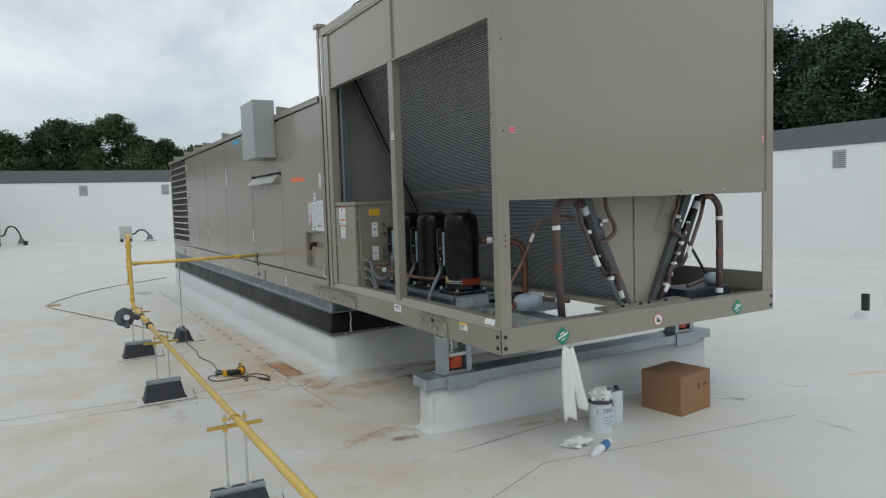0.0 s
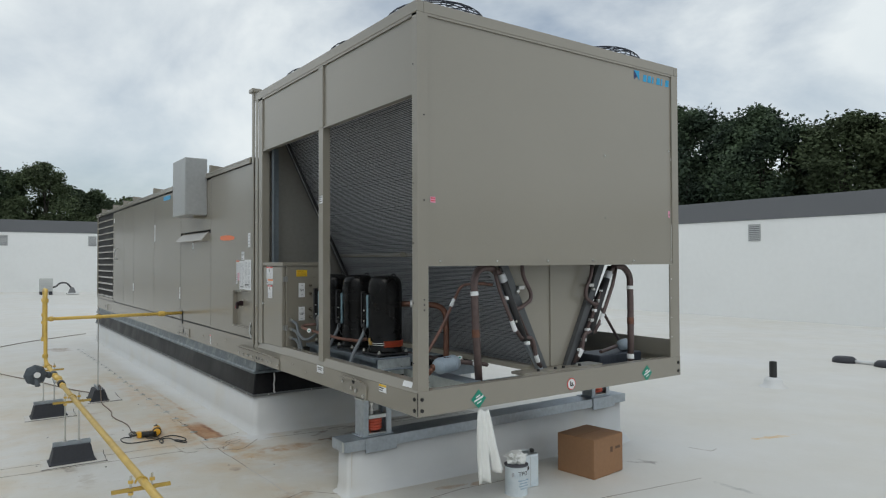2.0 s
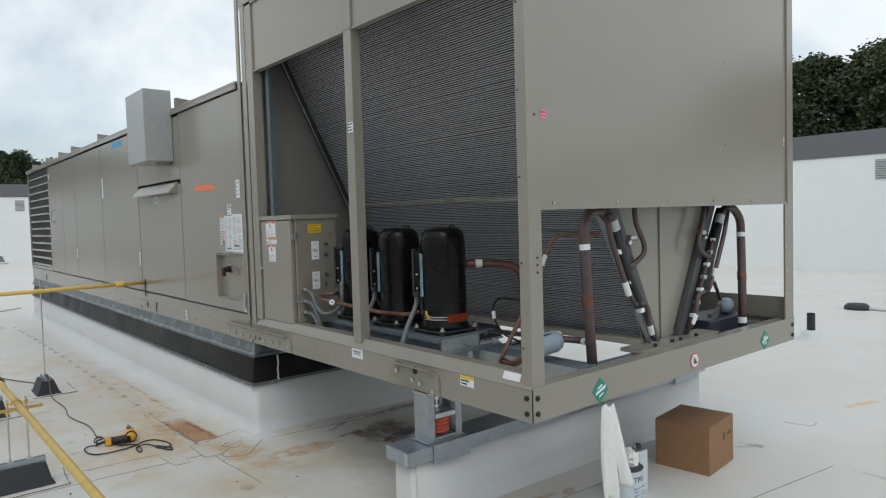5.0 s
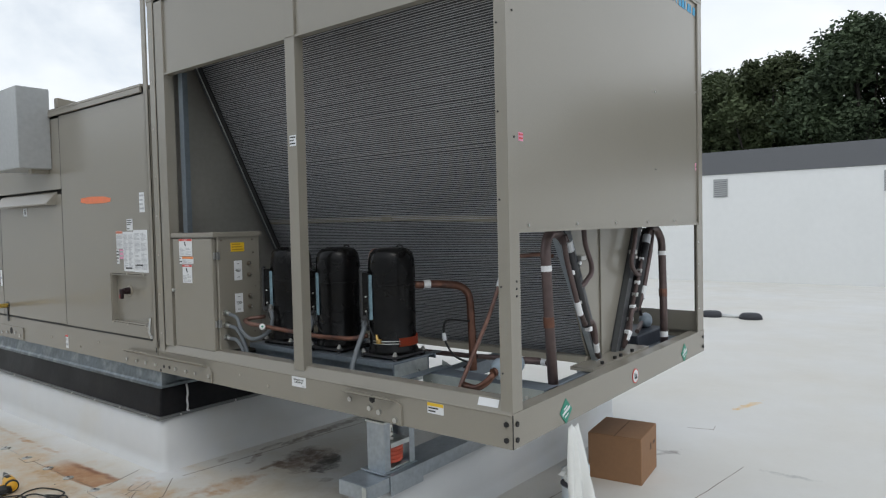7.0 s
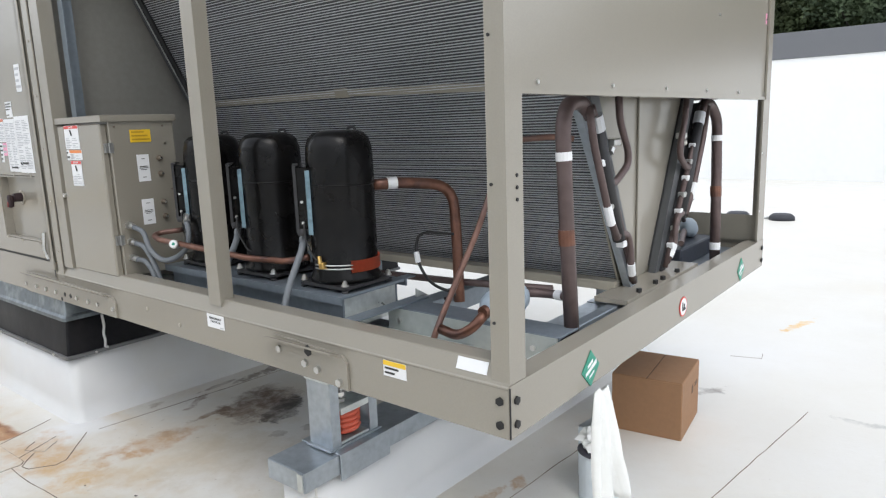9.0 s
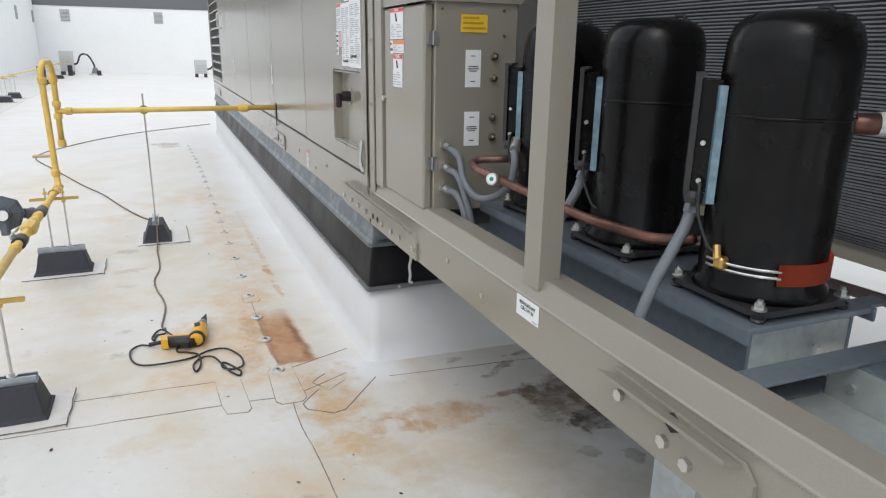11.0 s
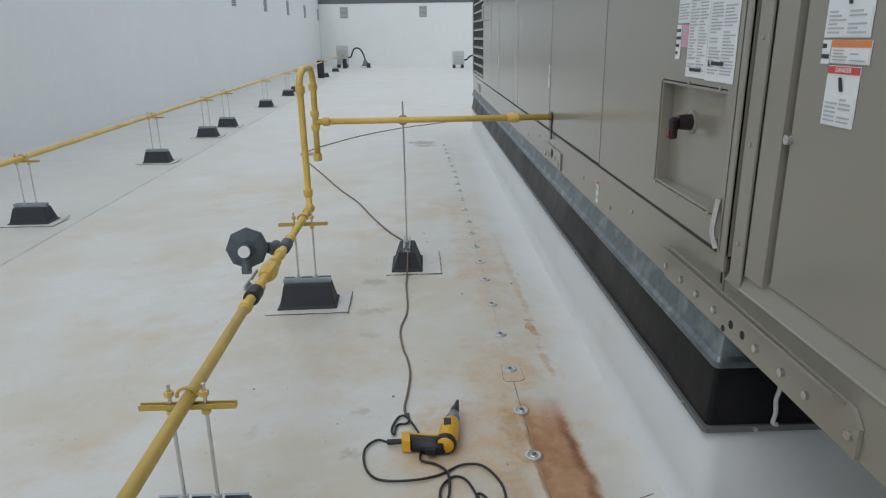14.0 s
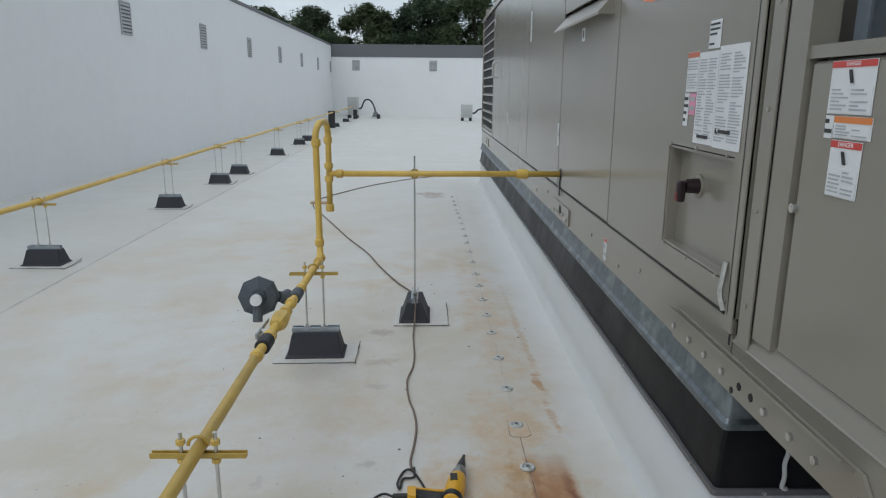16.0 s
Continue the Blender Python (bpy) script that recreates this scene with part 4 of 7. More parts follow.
endp = part("end_panel", join(box(W + P, E - P, S + 0.014, S + 0.03, 1.53, 2.998), box(W + P - 0.01, E - P + 0.01, S + 0.006, S + 0.05, 1.515, 1.53)), TAN, unit, "wide plain end panel")
bolt_heads([(2.5 + i * 0.44, S + 0.012, 1.545) for i in range(6)] + [(E - P - 0.03, S + 0.012, 1.9), (E - P - 0.03, S + 0.012, 2.4), (3.95, S + 0.012, 1.85), (3.95, S + 0.012, 2.3)], (0, -1, 0), 0.006, 0.004, BOLT, endp)
part("side_screen", box(E - 0.02, E - 0.012, S + P, Y1, 1.53, 2.53), TAN_DARK, unit)
# partition between the sections
part("partition", box(W + 0.02, E - 0.02, 5.80, 5.83, RAIL, 3.0), surface("dark_inner_sheet", (0.27, 0.26, 0.235), 0.5, 0.1, vary=0.1), unit)

# V of two condenser coils, one fin sheet with slats each
COIL_TOP, COIL_LOW, COIL_S = (2.415, 2.93), (3.468, 0.815), S + 0.195
FIN = surface("coil_fins", (0.066, 0.069, 0.075), 0.55, 0.35, vary=0.2, grain=80)
FIN_EDGE = surface("coil_tube_edge", (0.51, 0.525, 0.55), 0.45, 0.3, vary=0.12)


def coil(name, side):
    """A slanted coil slab: dark core and rows of bright tube edges."""
    mx = lambda x: x if side < 0 else W + E + 0.075 - x
    (xt, zt), (xl, zl) = COIL_TOP, COIL_LOW
    nx, nz = (zt - zl), (xl - xt)
    k = math.hypot(nx, nz)
    nx, nz = -nx / k, -nz / k
    thick = 0.028
    c = part(name, prism([(mx(xt), zt), (mx(xl), zl), (mx(xl - nx * thick), zl - nz * thick), (mx(xt - nx * thick), zt - nz * thick)], "y", COIL_S, 5.72), FIN, unit, "dark finned condenser coil")
    rows, loose = 210, random.Random(17)
    verts, faces = [], []
    ux, uz = (xl - xt), (zl - zt)
    for i in range(rows):
        off = loose.uniform(-0.11, 0.11)
        f, g = (i + 0.34 + off) / rows, (i + 0.62 + off) / rows
        q = [(xt + ux * f, zt + uz * f), (xt + ux * g, zt + uz * g)]
        for y in (COIL_S + 0.01, 5.69):
            for (x, z) in q:
                verts.append((mx(x + nx * 0.0005), y, z + nz * 0.0005))
                verts.append((mx(x + nx * 0.005), y, z + nz * 0.005))
        b0 = i * 8
        faces += [(b0 + 1, b0 + 3, b0 + 7, b0 + 5), (b0, b0 + 1, b0 + 5, b0 + 4), (b0 + 2, b0 + 6, b0 + 7, b0 + 3)]
    sb = bmesh.new()
    me = bpy.data.meshes.new("t")
    me.from_pydata(verts, [], faces)
    sb.from_mesh(me)
    bpy.data.meshes.remove(me)
    bmesh.ops.recalc_face_normals(sb, faces=sb.faces)
    tagged(part("tube_bank", sb, FIN_EDGE, c), kind="stuff")
    zb = 1.60
    xb = xt + (zb - zt) * (xl - xt) / (zl - zt)
    for y0, y1, drop in ((COIL_S, 4.50, 0.030), (4.56, 5.70, 0.0)):
        bar = prism([(mx(xb + nx * 0.012), zb + 0.016), (mx(xb + nx * 0.012 + 0.012), zb - 0.016), (mx(xb + 0.02), zb - 0.016), (mx(xb), zb + 0.016)], "y", y0, y1)
        for v in bar.verts:
            v.co += Vector((mx(0.5 * drop) - mx(0), 0, -drop)) * (y1 - v.co.y) / (y1 - y0)
        part("coil_bar", bar, TAN, c, "tan joint bar")
    part("bar_joint", prism([(mx(xb + nx * 0.016), zb + 0.020), (mx(xb + nx * 0.016 + 0.014), zb - 0.020), (mx(xb + 0.02), zb - 0.020), (mx(xb), zb + 0.020)], "y", 4.49, 4.57), TAN, c)
    for y in (COIL_S - 0.02, 5.71):
        part("coil_header", prism([(mx(xt + nx * 0.02), zt), (mx(xl + nx * 0.02), zl - 0.02), (mx(xl - nx * 0.05), zl - 0.02), (mx(xt - nx * 0.05), zt)], "y", y - 0.016, y + 0.016), surface("dark_coil_header", (0.10, 0.105, 0.11), 0.4, 0.4), c)
    edge = [(mx(xt + nx * 0.016), zt), (mx(xl + nx * 0.016), zl - 0.02), (mx(xl + nx * 0.002), zl - 0.02), (mx(xt + nx * 0.002), zt)]
    part("coil_edge", prism(edge, "y", 5.655, 5.69), BLACK_RUBBER, c, "black coil edge")
    edge = [(mx(xt + nx * 0.020), zt), (mx(xl + nx * 0.020), zl - 0.02), (mx(xl + nx * 0.004), zl - 0.02), (mx(xt + nx * 0.004), zt)]
    part("coil_edge", prism(edge, "y", 5.69, 5.70), GALV_BRIGHT, c, "bright metal coil edge")
    return c


coil("condenser_coil", -1)
coil("condenser_coil", 1)
part("v_end_plate", prism([(3.05, 1.56), (4.155, 1.56), (3.775, 0.802), (3.43, 0.802)], "y", S + 0.20, S + 0.21), TAN, unit, "tan closing plate between the coils")
part("v_stiffener", box(3.575, 3.60, S + 0.190, S + 0.199, 0.802, 1.55, 0.002), TAN, unit)
part("v_trough", box(3.40, 3.80, S + 0.21, 5.75, 0.782, 0.80), TAN, unit)
part("v_shelf", box(3.22, 3.98, S + 0.075, S + 0.205, 0.782, 0.80), TAN, unit, "tan shelf below the coils")

# roof fans with wire guards
for fx in (2.77, 4.36):
    for fy in (3.63, 4.49, 5.35):
        fan = part("fan", lathe([(0.355, 3.03), (0.355, 3.085), (0.34, 3.10), (0.33, 3.10), (0.33, 3.05), (0.02, 3.05)], 28, (fx, fy, 0)), TAN_DARK, unit, "round fan collar")
        dome = lambda r: 3.10 + 0.120 * math.sqrt(max(0.0, 1 - (r / 0.35) ** 4))
        wires = [tube([(fx + r * math.cos(a * math.pi / 14), fy + r * math.sin(a * math.pi / 14), dome(r)) for a in range(29)], 0.003, 5, False) for r in (0.35, 0.347, 0.338, 0.32, 0.295, 0.265, 0.23, 0.19, 0.15, 0.10, 0.05)]
        wires += [tube([(fx + r * math.cos(a), fy + r * math.sin(a), dome(r)) for r in (0.35, 0.345, 0.33, 0.295, 0.23, 0.04)], 0.0042, 5) for a in [k * math.pi / 8 for k in range(16)]]
        part("fan_guard", join(*wires), GUARD, fan, "domed black wire guard")
        for k in range(4):
            a = k * math.pi / 2 + 0.4
            q = [(fx + 0.05 * math.cos(a - 0.5), fy + 0.05 * math.sin(a - 0.5)), (fx + 0.27 * math.cos(a - 0.35), fy + 0.27 * math.sin(a - 0.35)), (fx + 0.28 * math.cos(a + 0.3), fy + 0.28 * math.sin(a + 0.3)), (fx + 0.05 * math.cos(a + 0.5), fy + 0.05 * math.sin(a + 0.5))]
            part("fan_blade", prism(q, "z", 3.062, 3.068), GUARD, fan)

# air-handler casing: dark core behind, rail below, doors with gaps, roof
DOOR_Z, ROOF_Z = 0.845, 2.50
part("casing", box(W + 0.045, E - 0.012, Y1 + 0.02, Y2, 0.66, ROOF_Z - 0.01), surface("dark_gap", (0.05, 0.048, 0.042), 0.7), unit)
rail_a = part("base_rail", box(W, W + 0.012, Y1 + 0.012, Y2, BASE + 0.002, DOOR_Z - 0.008, 0.001), TAN, unit)
part("base_rail", box(E - 0.012, E, Y1 + 0.02, Y2, BASE + 0.002, DOOR_Z - 0.008, 0.001), TAN, unit)
part("base_rail", box(W + 0.012, E - 0.012, Y2, Y2 + 0.012, BASE + 0.002, ROOF_Z - 0.02, 0.001), TAN, unit)
part("east_wall", box(E - 0.012, E - 0.001, Y1 + 0.02, Y2, DOOR_Z, ROOF_Z - 0.02), TAN, unit)
seams = [5.922, 7.20, 8.445, 9.895, 11.29, 12.11, 13.06]
g = 0.006


def door_panel(y0, y1, z0, z1, name="door"):
    return part(name, box(W - 0.006, W + 0.012, y0 + g, y1 - g, z0 + g, z1 - g, 0.004), TAN, unit)


part("door_jamb", join(box(W - 0.004, W + 0.012, Y1 + 0.005, Y1 + 0.03, DOOR_Z, 2.46), box(W - 0.010, W + 0.012, Y1 + 0.031, Y1 + 0.036, DOOR_Z + 0.004, 2.46)), TAN, unit)
def framed(x0, x1, y0, y1, z0, z1, hy0, hy1, hz0, hz1):
    """A plate with a rectangular hole through it."""
    bm = bmesh.new()
    rings = []
    for x in (x0, x1):
        rings.append(([bm.verts.new((x, y, z)) for y, z in ((y0, z0), (y1, z0), (y1, z1), (y0, z1))], [bm.verts.new((x, y, z)) for y, z in ((hy0, hz0), (hy1, hz0), (hy1, hz1), (hy0, hz1))]))
    (o0, h0), (o1, h1) = rings
    for i in range(4):
        j = (i + 1) % 4
        for f in ((o0[i], o0[j], h0[j], h0[i]), (o1[j], o1[i], h1[i], h1[j]), (o0[j], o0[i], o1[i], o1[j]), (h0[i], h0[j], h1[j], h1[i])):
            bm.faces.new(f)
    bmesh.ops.recalc_face_normals(bm, faces=bm.faces)
    return bm


# first door, with a sunken bay for the disconnect switch
RY0, RY1, RZ0, RZ1 = 5.972, 6.475, 0.930, 1.270
a0, a1 = seams[0] + g, seams[1] - g
d_first = part("door", framed(W - 0.006, W + 0.012, a0, a1, DOOR_Z + g, 2.44, RY0, RY1, RZ0, RZ1), TAN, unit, "door with a recessed switch bay")
bay = part("switch_bay", box(W + 0.034, W + 0.040, RY0, RY1, RZ0, RZ1), TAN, d_first, "sunken switch bay")
for q in ((RY1 - 0.012, RY1 - 0.004, RZ0, RZ1), (RY0 + 0.004, RY0 + 0.012, RZ0, RZ1), (RY0 + 0.012, RY1 - 0.012, RZ1 - 0.012, RZ1 - 0.004), (RY0 + 0.012, RY1 - 0.012, RZ0 + 0.002, RZ0 + 0.010)):
    part("bay_side", box(W - 0.002, W + 0.034, *q), TAN, d_first)
knob = part("switch_handle", join(cyl((W + 0.036, 6.285, 1.15), (W - 0.012, 6.285, 1.15), 0.025, 0.022, 20), box(W - 0.040, W - 0.012, 6.272, 6.298, 1.098, 1.166, 0.009, 2)), surface("dark_maroon_handle", (0.026, 0.013, 0.016), 0.4, vary=0.2), d_first, "dark maroon rotary disconnect handle")
part("handle_edge", box(W - 0.042, W - 0.038, 6.276, 6.294, 1.103, 1.13, 0.002), surface("maroon_tab", (0.20, 0.035, 0.03), 0.5), knob, "red lock tab")
part("switch_plate", cyl((W + 0.036, 6.285, 1.15), (W + 0.028, 6.285, 1.15), 0.036, seg=20), TAN_DARK, d_first)
part("door_latch", tube(bent([(W - 0.012, 5.945, 0.99), (W - 0.022, 5.945, 0.90), (W - 0.010, 5.935, 0.855)], 0.02), 0.009, 8), BOLT, d_first, "bent metal door latch")
bolt_heads([(W - 0.006, 6.02, 1.27), (W - 0.006, 6.24, 1.272), (W - 0.006, 6.46, 1.27), (W - 0.006, 6.02, 0.93), (W - 0.006, 6.25, 0.925), (W - 0.006, 6.46, 0.93)], (-1, 0, 0), 0.006, 0.003, TAN_DARK, d_first, "screw")
# near-black strips fill the door gaps; the gaps' shade is in their colour
for i, y in enumerate(seams):
    part("door_gasket", box(W - 0.0045, W + 0.03, y - g, y + g, DOOR_Z + 0.002, 2.44), surface("black_gap_shade", (0.03, 0.03, 0.028), 0.7) if i == 0 else bpy.data.materials["black_gap_shade"], unit, "dark strip standing for the shade in a door gap")
# the same painted shade for the gap under the doors
part("sill_gasket", box(W - 0.0035, W + 0.03, Y1 + 0.07, Y2, DOOR_Z - 0.007, DOOR_Z + 0.005), bpy.data.materials["black_gap_shade"], unit, "dark strip standing for the shade in a door gap")
# second bay: panel above a hooded door, and the flue box
door_panel(seams[1], seams[2], 1.885, 2.44, "panel")
d2 = door_panel(seams[1], seams[2], DOOR_Z, 1.86)
part("drip_hood", prism([(W - 0.075, 1.775), (W - 0.08, 1.785), (W + 0.004, 1.875), (W + 0.004, 1.86)], "y", 7.30, 8.40), TAN, d2, "sloped drip hood")
part("drip_hood_end", prism([(W - 0.078, 1.775), (W + 0.004, 1.87), (W + 0.004, 1.775)], "y", 7.294, 7.300), TAN, d2)
for z0, z1, y0, y1 in ((DOOR_Z, 2.44, seams[2], seams[3]), (DOOR_Z, 2.44, seams[3], seams[4]), (DOOR_Z, 2.44, seams[4], seams[5]), (DOOR_Z, 2.44, seams[5], seams[6])):
    door_panel(y0, y1, z0, z1)
part("door_pull", tube(bent([(W - 0.006, 12.75, 1.78), (W - 0.05, 12.75, 1.78), (W - 0.05, 12.75, 1.60), (W - 0.006, 12.75, 1.60)], 0.03), 0.010, 8), BOLT, unit, "bright metal pull handle", smooth=True)
flue = part("flue_box", box(2.09, W - 0.007, 7.34, 7.86, 2.05, 2.665, 0.006), surface("pale_galvanised", (0.42, 0.43, 0.43), 0.42, 0.35, vary=0.1), unit, "pale sheet-metal flue box")
part("flue_bracket", box(2.20, W - 0.007, 7.40, 7.46, 2.02, 2.052), TAN_DARK, flue)
# louvred intake at the far end
for i in range(13):
    z = 0.90 + i * 0.118
    part("louver_blade", prism([(W - 0.002, z), (W - 0.008, z + 0.012), (W + 0.10, z + 0.105), (W + 0.106, z + 0.093)], "y", 13.12, Y2 - 0.03), TAN, unit)
part("louver_frame", join(box(W - 0.008, W + 0.012, 13.066, 13.12, DOOR_Z + g, 2.44), box(W - 0.008, W + 0.012, Y2 - 0.03, Y2 + 0.012, DOOR_Z + g, 2.44), box(W - 0.008, W + 0.012, 13.12, Y2 - 0.03, DOOR_Z + g, 0.892)), TAN, unit)
part("louver_cavity", box(W + 0.013, W + 0.017, 13.1, Y2, 0.87, 2.44), DARK_HOLE, unit)
# roof of the air handler with its overhang and raised joints
part("roof_sheet", box(W - 0.02, E + 0.02, Y1 + 0.07, Y2 + 0.03, 2.485, 2.505, 0.004), TAN, unit)
part("roof_edge", box(W - 0.024, W - 0.006, Y1 + 0.07, Y2 + 0.03, 2.448, 2.484, 0.003), TAN, unit)
for y in (7.19, 8.45, 9.87, 11.29, 12.11, 13.06, 14.3):
    part("roof_joint", prism([(W - 0.022, 2.505), (W - 0.022, 2.575), (W + 0.02, 2.57), (W + 0.30, 2.545), (E, 2.545), (E, 2.505)], "y", y - 0.03, y + 0.03), TAN, unit)
part("rail_slot", box(W - 0.0012, W + 0.003, 5.898, 5.908, 0.765, 0.832), DARK_HOLE, unit, "dark joint slot")
part("rail_slot", box(W - 0.0012, W + 0.003, 5.828, 5.836, 0.798, 0.828), DARK_HOLE, unit, "dark joint slot")
# lifting brackets and splice plates bolted to the rails
splice = part("splice_plate", prism([(5.272, 0.648), (5.272, 0.712), (5.30, 0.742), (6.27, 0.752), (6.31, 0.735), (6.31, 0.665), (6.28, 0.648)], "x", W - 0.010, W - 0.001), TAN, unit, "long bolted splice plate")
part("splice_lip", prism([(W - 0.010, 0.742), (W - 0.040, 0.762), (W - 0.040, 0.755), (W - 0.010, 0.733)], "y", 5.32, 6.28), TAN, splice)
bolt_heads([(W - 0.010, y, 0.688) for y in (5.293, 5.44, 5.54, 5.66, 5.90, 6.02, 6.14, 6.27)], (-1, 0, 0), 0.0105, 0.008, BOLT, splice)
bolt_heads([(W - 0.010, y, 0.688) for y in (5.735, 5.80)], (-1, 0, 0), 0.012, 0.0015, DARK_HOLE, splice, "hole")
bolt_heads([(W - 0.010, 5.84, 0.66)], (-1, 0, 0), 0.010, 0.0015, DARK_HOLE, splice, "hole")
lift = part("lifting_bracket", prism([(3.775, 0.645), (3.775, 0.735), (3.80, 0.76), (4.13, 0.77), (4.17, 0.735), (4.17, 0.68)], "x", W - 0.010, W - 0.001), TAN, unit, "bolted lifting bracket")
part("lifting_lip", prism([(W - 0.010, 0.758), (W - 0.05, 0.775), (W - 0.05, 0.768), (W - 0.010, 0.749)], "y", 3.80, 4.13), TAN, lift)
bolt_heads([(W - 0.010, y, z) for y, z in ((3.81, 0.668), (3.91, 0.69), (3.97, 0.70), (4.10, 0.725))], (-1, 0, 0), 0.013, 0.010, BOLT, lift)
bolt_heads([(W - 0.010, 3.955, 0.745)], (-1, 0, 0), 0.02, 0.0015, DARK_HOLE, lift, "hole")
far_lift = part("lifting_bracket", box(W - 0.010, W - 0.001, 8.05, 8.55, 0.66, 0.76, 0.001), TAN, unit, "bolted lifting bracket")
bolt_heads([(W - 0.010, y, z) for y, z in ((8.1, 0.69), (8.2, 0.71), (8.38, 0.70), (8.5, 0.69))], (-1, 0, 0), 0.013, 0.010, BOLT, far_lift)
bolt_heads([(W - 0.010, 8.30, 0.72)], (-1, 0, 0), 0.03, 0.0015, DARK_HOLE, far_lift, "hole")
fl2 = part("lifting_bracket", box(W - 0.010, W - 0.001, 13.7, 14.1, 0.67, 0.77, 0.001), TAN, unit, "bolted lifting bracket")
bolt_heads([(W - 0.010, 13.9, 0.73)], (-1, 0, 0), 0.03, 0.0015, DARK_HOLE, fl2, "hole")
bolt_heads([(W, y, 0.70 + 0.03 * ((i * 7) % 3)) for i, y in enumerate((4.75, 5.0, 6.7, 7.0, 7.5, 8.8, 9.3, 9.8, 10.4, 11.0, 11.7, 12.4, 13.2))], (-1, 0, 0), 0.008, 0.004, TAN_DARK, rail_a, "screw")
bolt_heads([(W + 0.004, S + 0.045, z) for z in (0.95, 1.3, 1.65, 2.0, 2.35, 2.7)], (-1, 0, 0), 0.0045, 0.003, DARK_HOLE, unit, "screw")
bolt_heads([(W + 0.05, S + 0.002, z) for z in (1.26, 1.29, 1.32, 1.9, 2.4)], (0, -1, 0), 0.005, 0.003, DARK_HOLE, unit, "screw")
bolt_heads([(E - P - 0.02, S + 0.006, z) for z in (0.95, 1.1, 1.25, 1.4)], (0, -1, 0), 0.006, 0.004, PAPER, unit, "screw")
bolt_heads([(W - 0.002, 5.83, z) for z in (0.9, 1.15, 1.4, 1.65, 1.9, 2.2, 2.5, 2.8)], (-1, 0, 0), 0.006, 0.003, TAN_DARK, unit, "screw")

# condenser floor: galvanised pans and cross members with open bays between
part("drain_pan", box(W + 0.09, 2.735, 3.60, 3.99, 0.700, 0.708, 0.002), GALV_PAN, unit, "galvanised floor pan")
part("drain_pan", box(W + 0.09, 2.98, S + 0.075, S + 0.155, 0.728, 0.736, 0.002), GALV_PAN, unit, "galvanised floor pan")
part("drain_pan", box(3.84, E - 0.08, S + 0.075, 5.70, 0.735, 0.745, 0.002), STEEL_BLUE, unit, "galvanised floor pan")
part("floor_pan", box(W + 0.09, 2.80, 3.992, 5.70, 0.70, 0.71), GALV, unit, "galvanised floor pan")
chan = part("floor_channel", join(box(2.738, 2.862, S + 0.085, 3.99, 0.785, 0.792, 0.001), box(2.738, 2.745, S + 0.085, 3.99, 0.705, 0.785), box(2.738, 2.800, S + 0.085, 3.99, 0.698, 0.705)), STEEL_BLUE, unit, "galvanised floor channel")
part("channel_face", box(2.7345, 2.7375, S + 0.09, 3.985, 0.700, 0.788), GALV_PAN, chan, "pale galvanised channel face")
part("bench_strap", box(W + 0.10, 2.90, 3.925, 3.985, 0.793, 0.801, 0.001), STEEL_BLUE, unit, "steel strap at the end of the bench")
part("gusset", prism([(2.862, 0.795), (2.93, 0.795), (2.862, 0.835)], "y", 3.955, 3.961), GALV_BRIGHT, unit, "small triangular gusset")
part("cross_member", join(box(2.863, 3.36, 3.885, 3.965, 0.783, 0.790, 0.001), box(2.863, 3.36, 3.885, 3.892, 0.715, 0.783)), STEEL_BLUE, unit, "galvanised cross member")
part("cross_member", box(2.863, 3.36, 3.30, 3.345, 0.72, 0.775, 0.003), STEEL_BLUE, unit, "galvanised cross member")
part("cross_member", join(box(2.82, 3.36, 4.62, 4.70, 0.783, 0.790, 0.001), box(2.82, 3.36, 4.62, 4.627, 0.715, 0.783)), STEEL_BLUE, unit, "galvanised cross member")
part("cross_member", box(W + 0.09, 3.30, 5.20, 5.27, 0.70, 0.765, 0.003), STEEL_BLUE, unit, "galvanised cross member")
bolt_heads([(2.7345, 3.93, 0.745), (2.7345, 3.36, 0.745)], (-1, 0, 0), 0.010, 0.008, BOLT, chan)
part("coil_sill", box(3.375, 3.44, COIL_S, 5.72, 0.785, 0.822, 0.004), TAN_DARK, unit)
part("coil_sill", box(3.765, 3.83, COIL_S, 5.72, 0.785, 0.822, 0.004), TAN_DARK, unit)
# compressor bench
bench = part("compressor_bench", join(box(2.512, 2.842, 3.995, 5.14, 0.862, 0.874, 0.002), box(2.505, 2.513, 3.99, 5.145, 0.846, 0.874), box(2.841, 2.849, 3.99, 5.145, 0.846, 0.874)), STEEL_BLUE, unit, "blue-grey compressor rail")
part("bench_side", box(2.532, 2.540, 4.01, 5.13, 0.745, 0.862), STEEL_BLUE, bench)
part("bench_side", box(2.805, 2.813, 4.01, 5.13, 0.745, 0.862), STEEL_BLUE, bench)
part("bench_end", box(2.540, 2.805, 4.012, 4.019, 0.745, 0.862), GALV_BRIGHT, bench, "bare galvanised end plate")
part("bench_foot", box(2.80, 2.93, 4.015, 4.06, 0.862, 0.868, 0.001), STEEL_BLUE, bench)


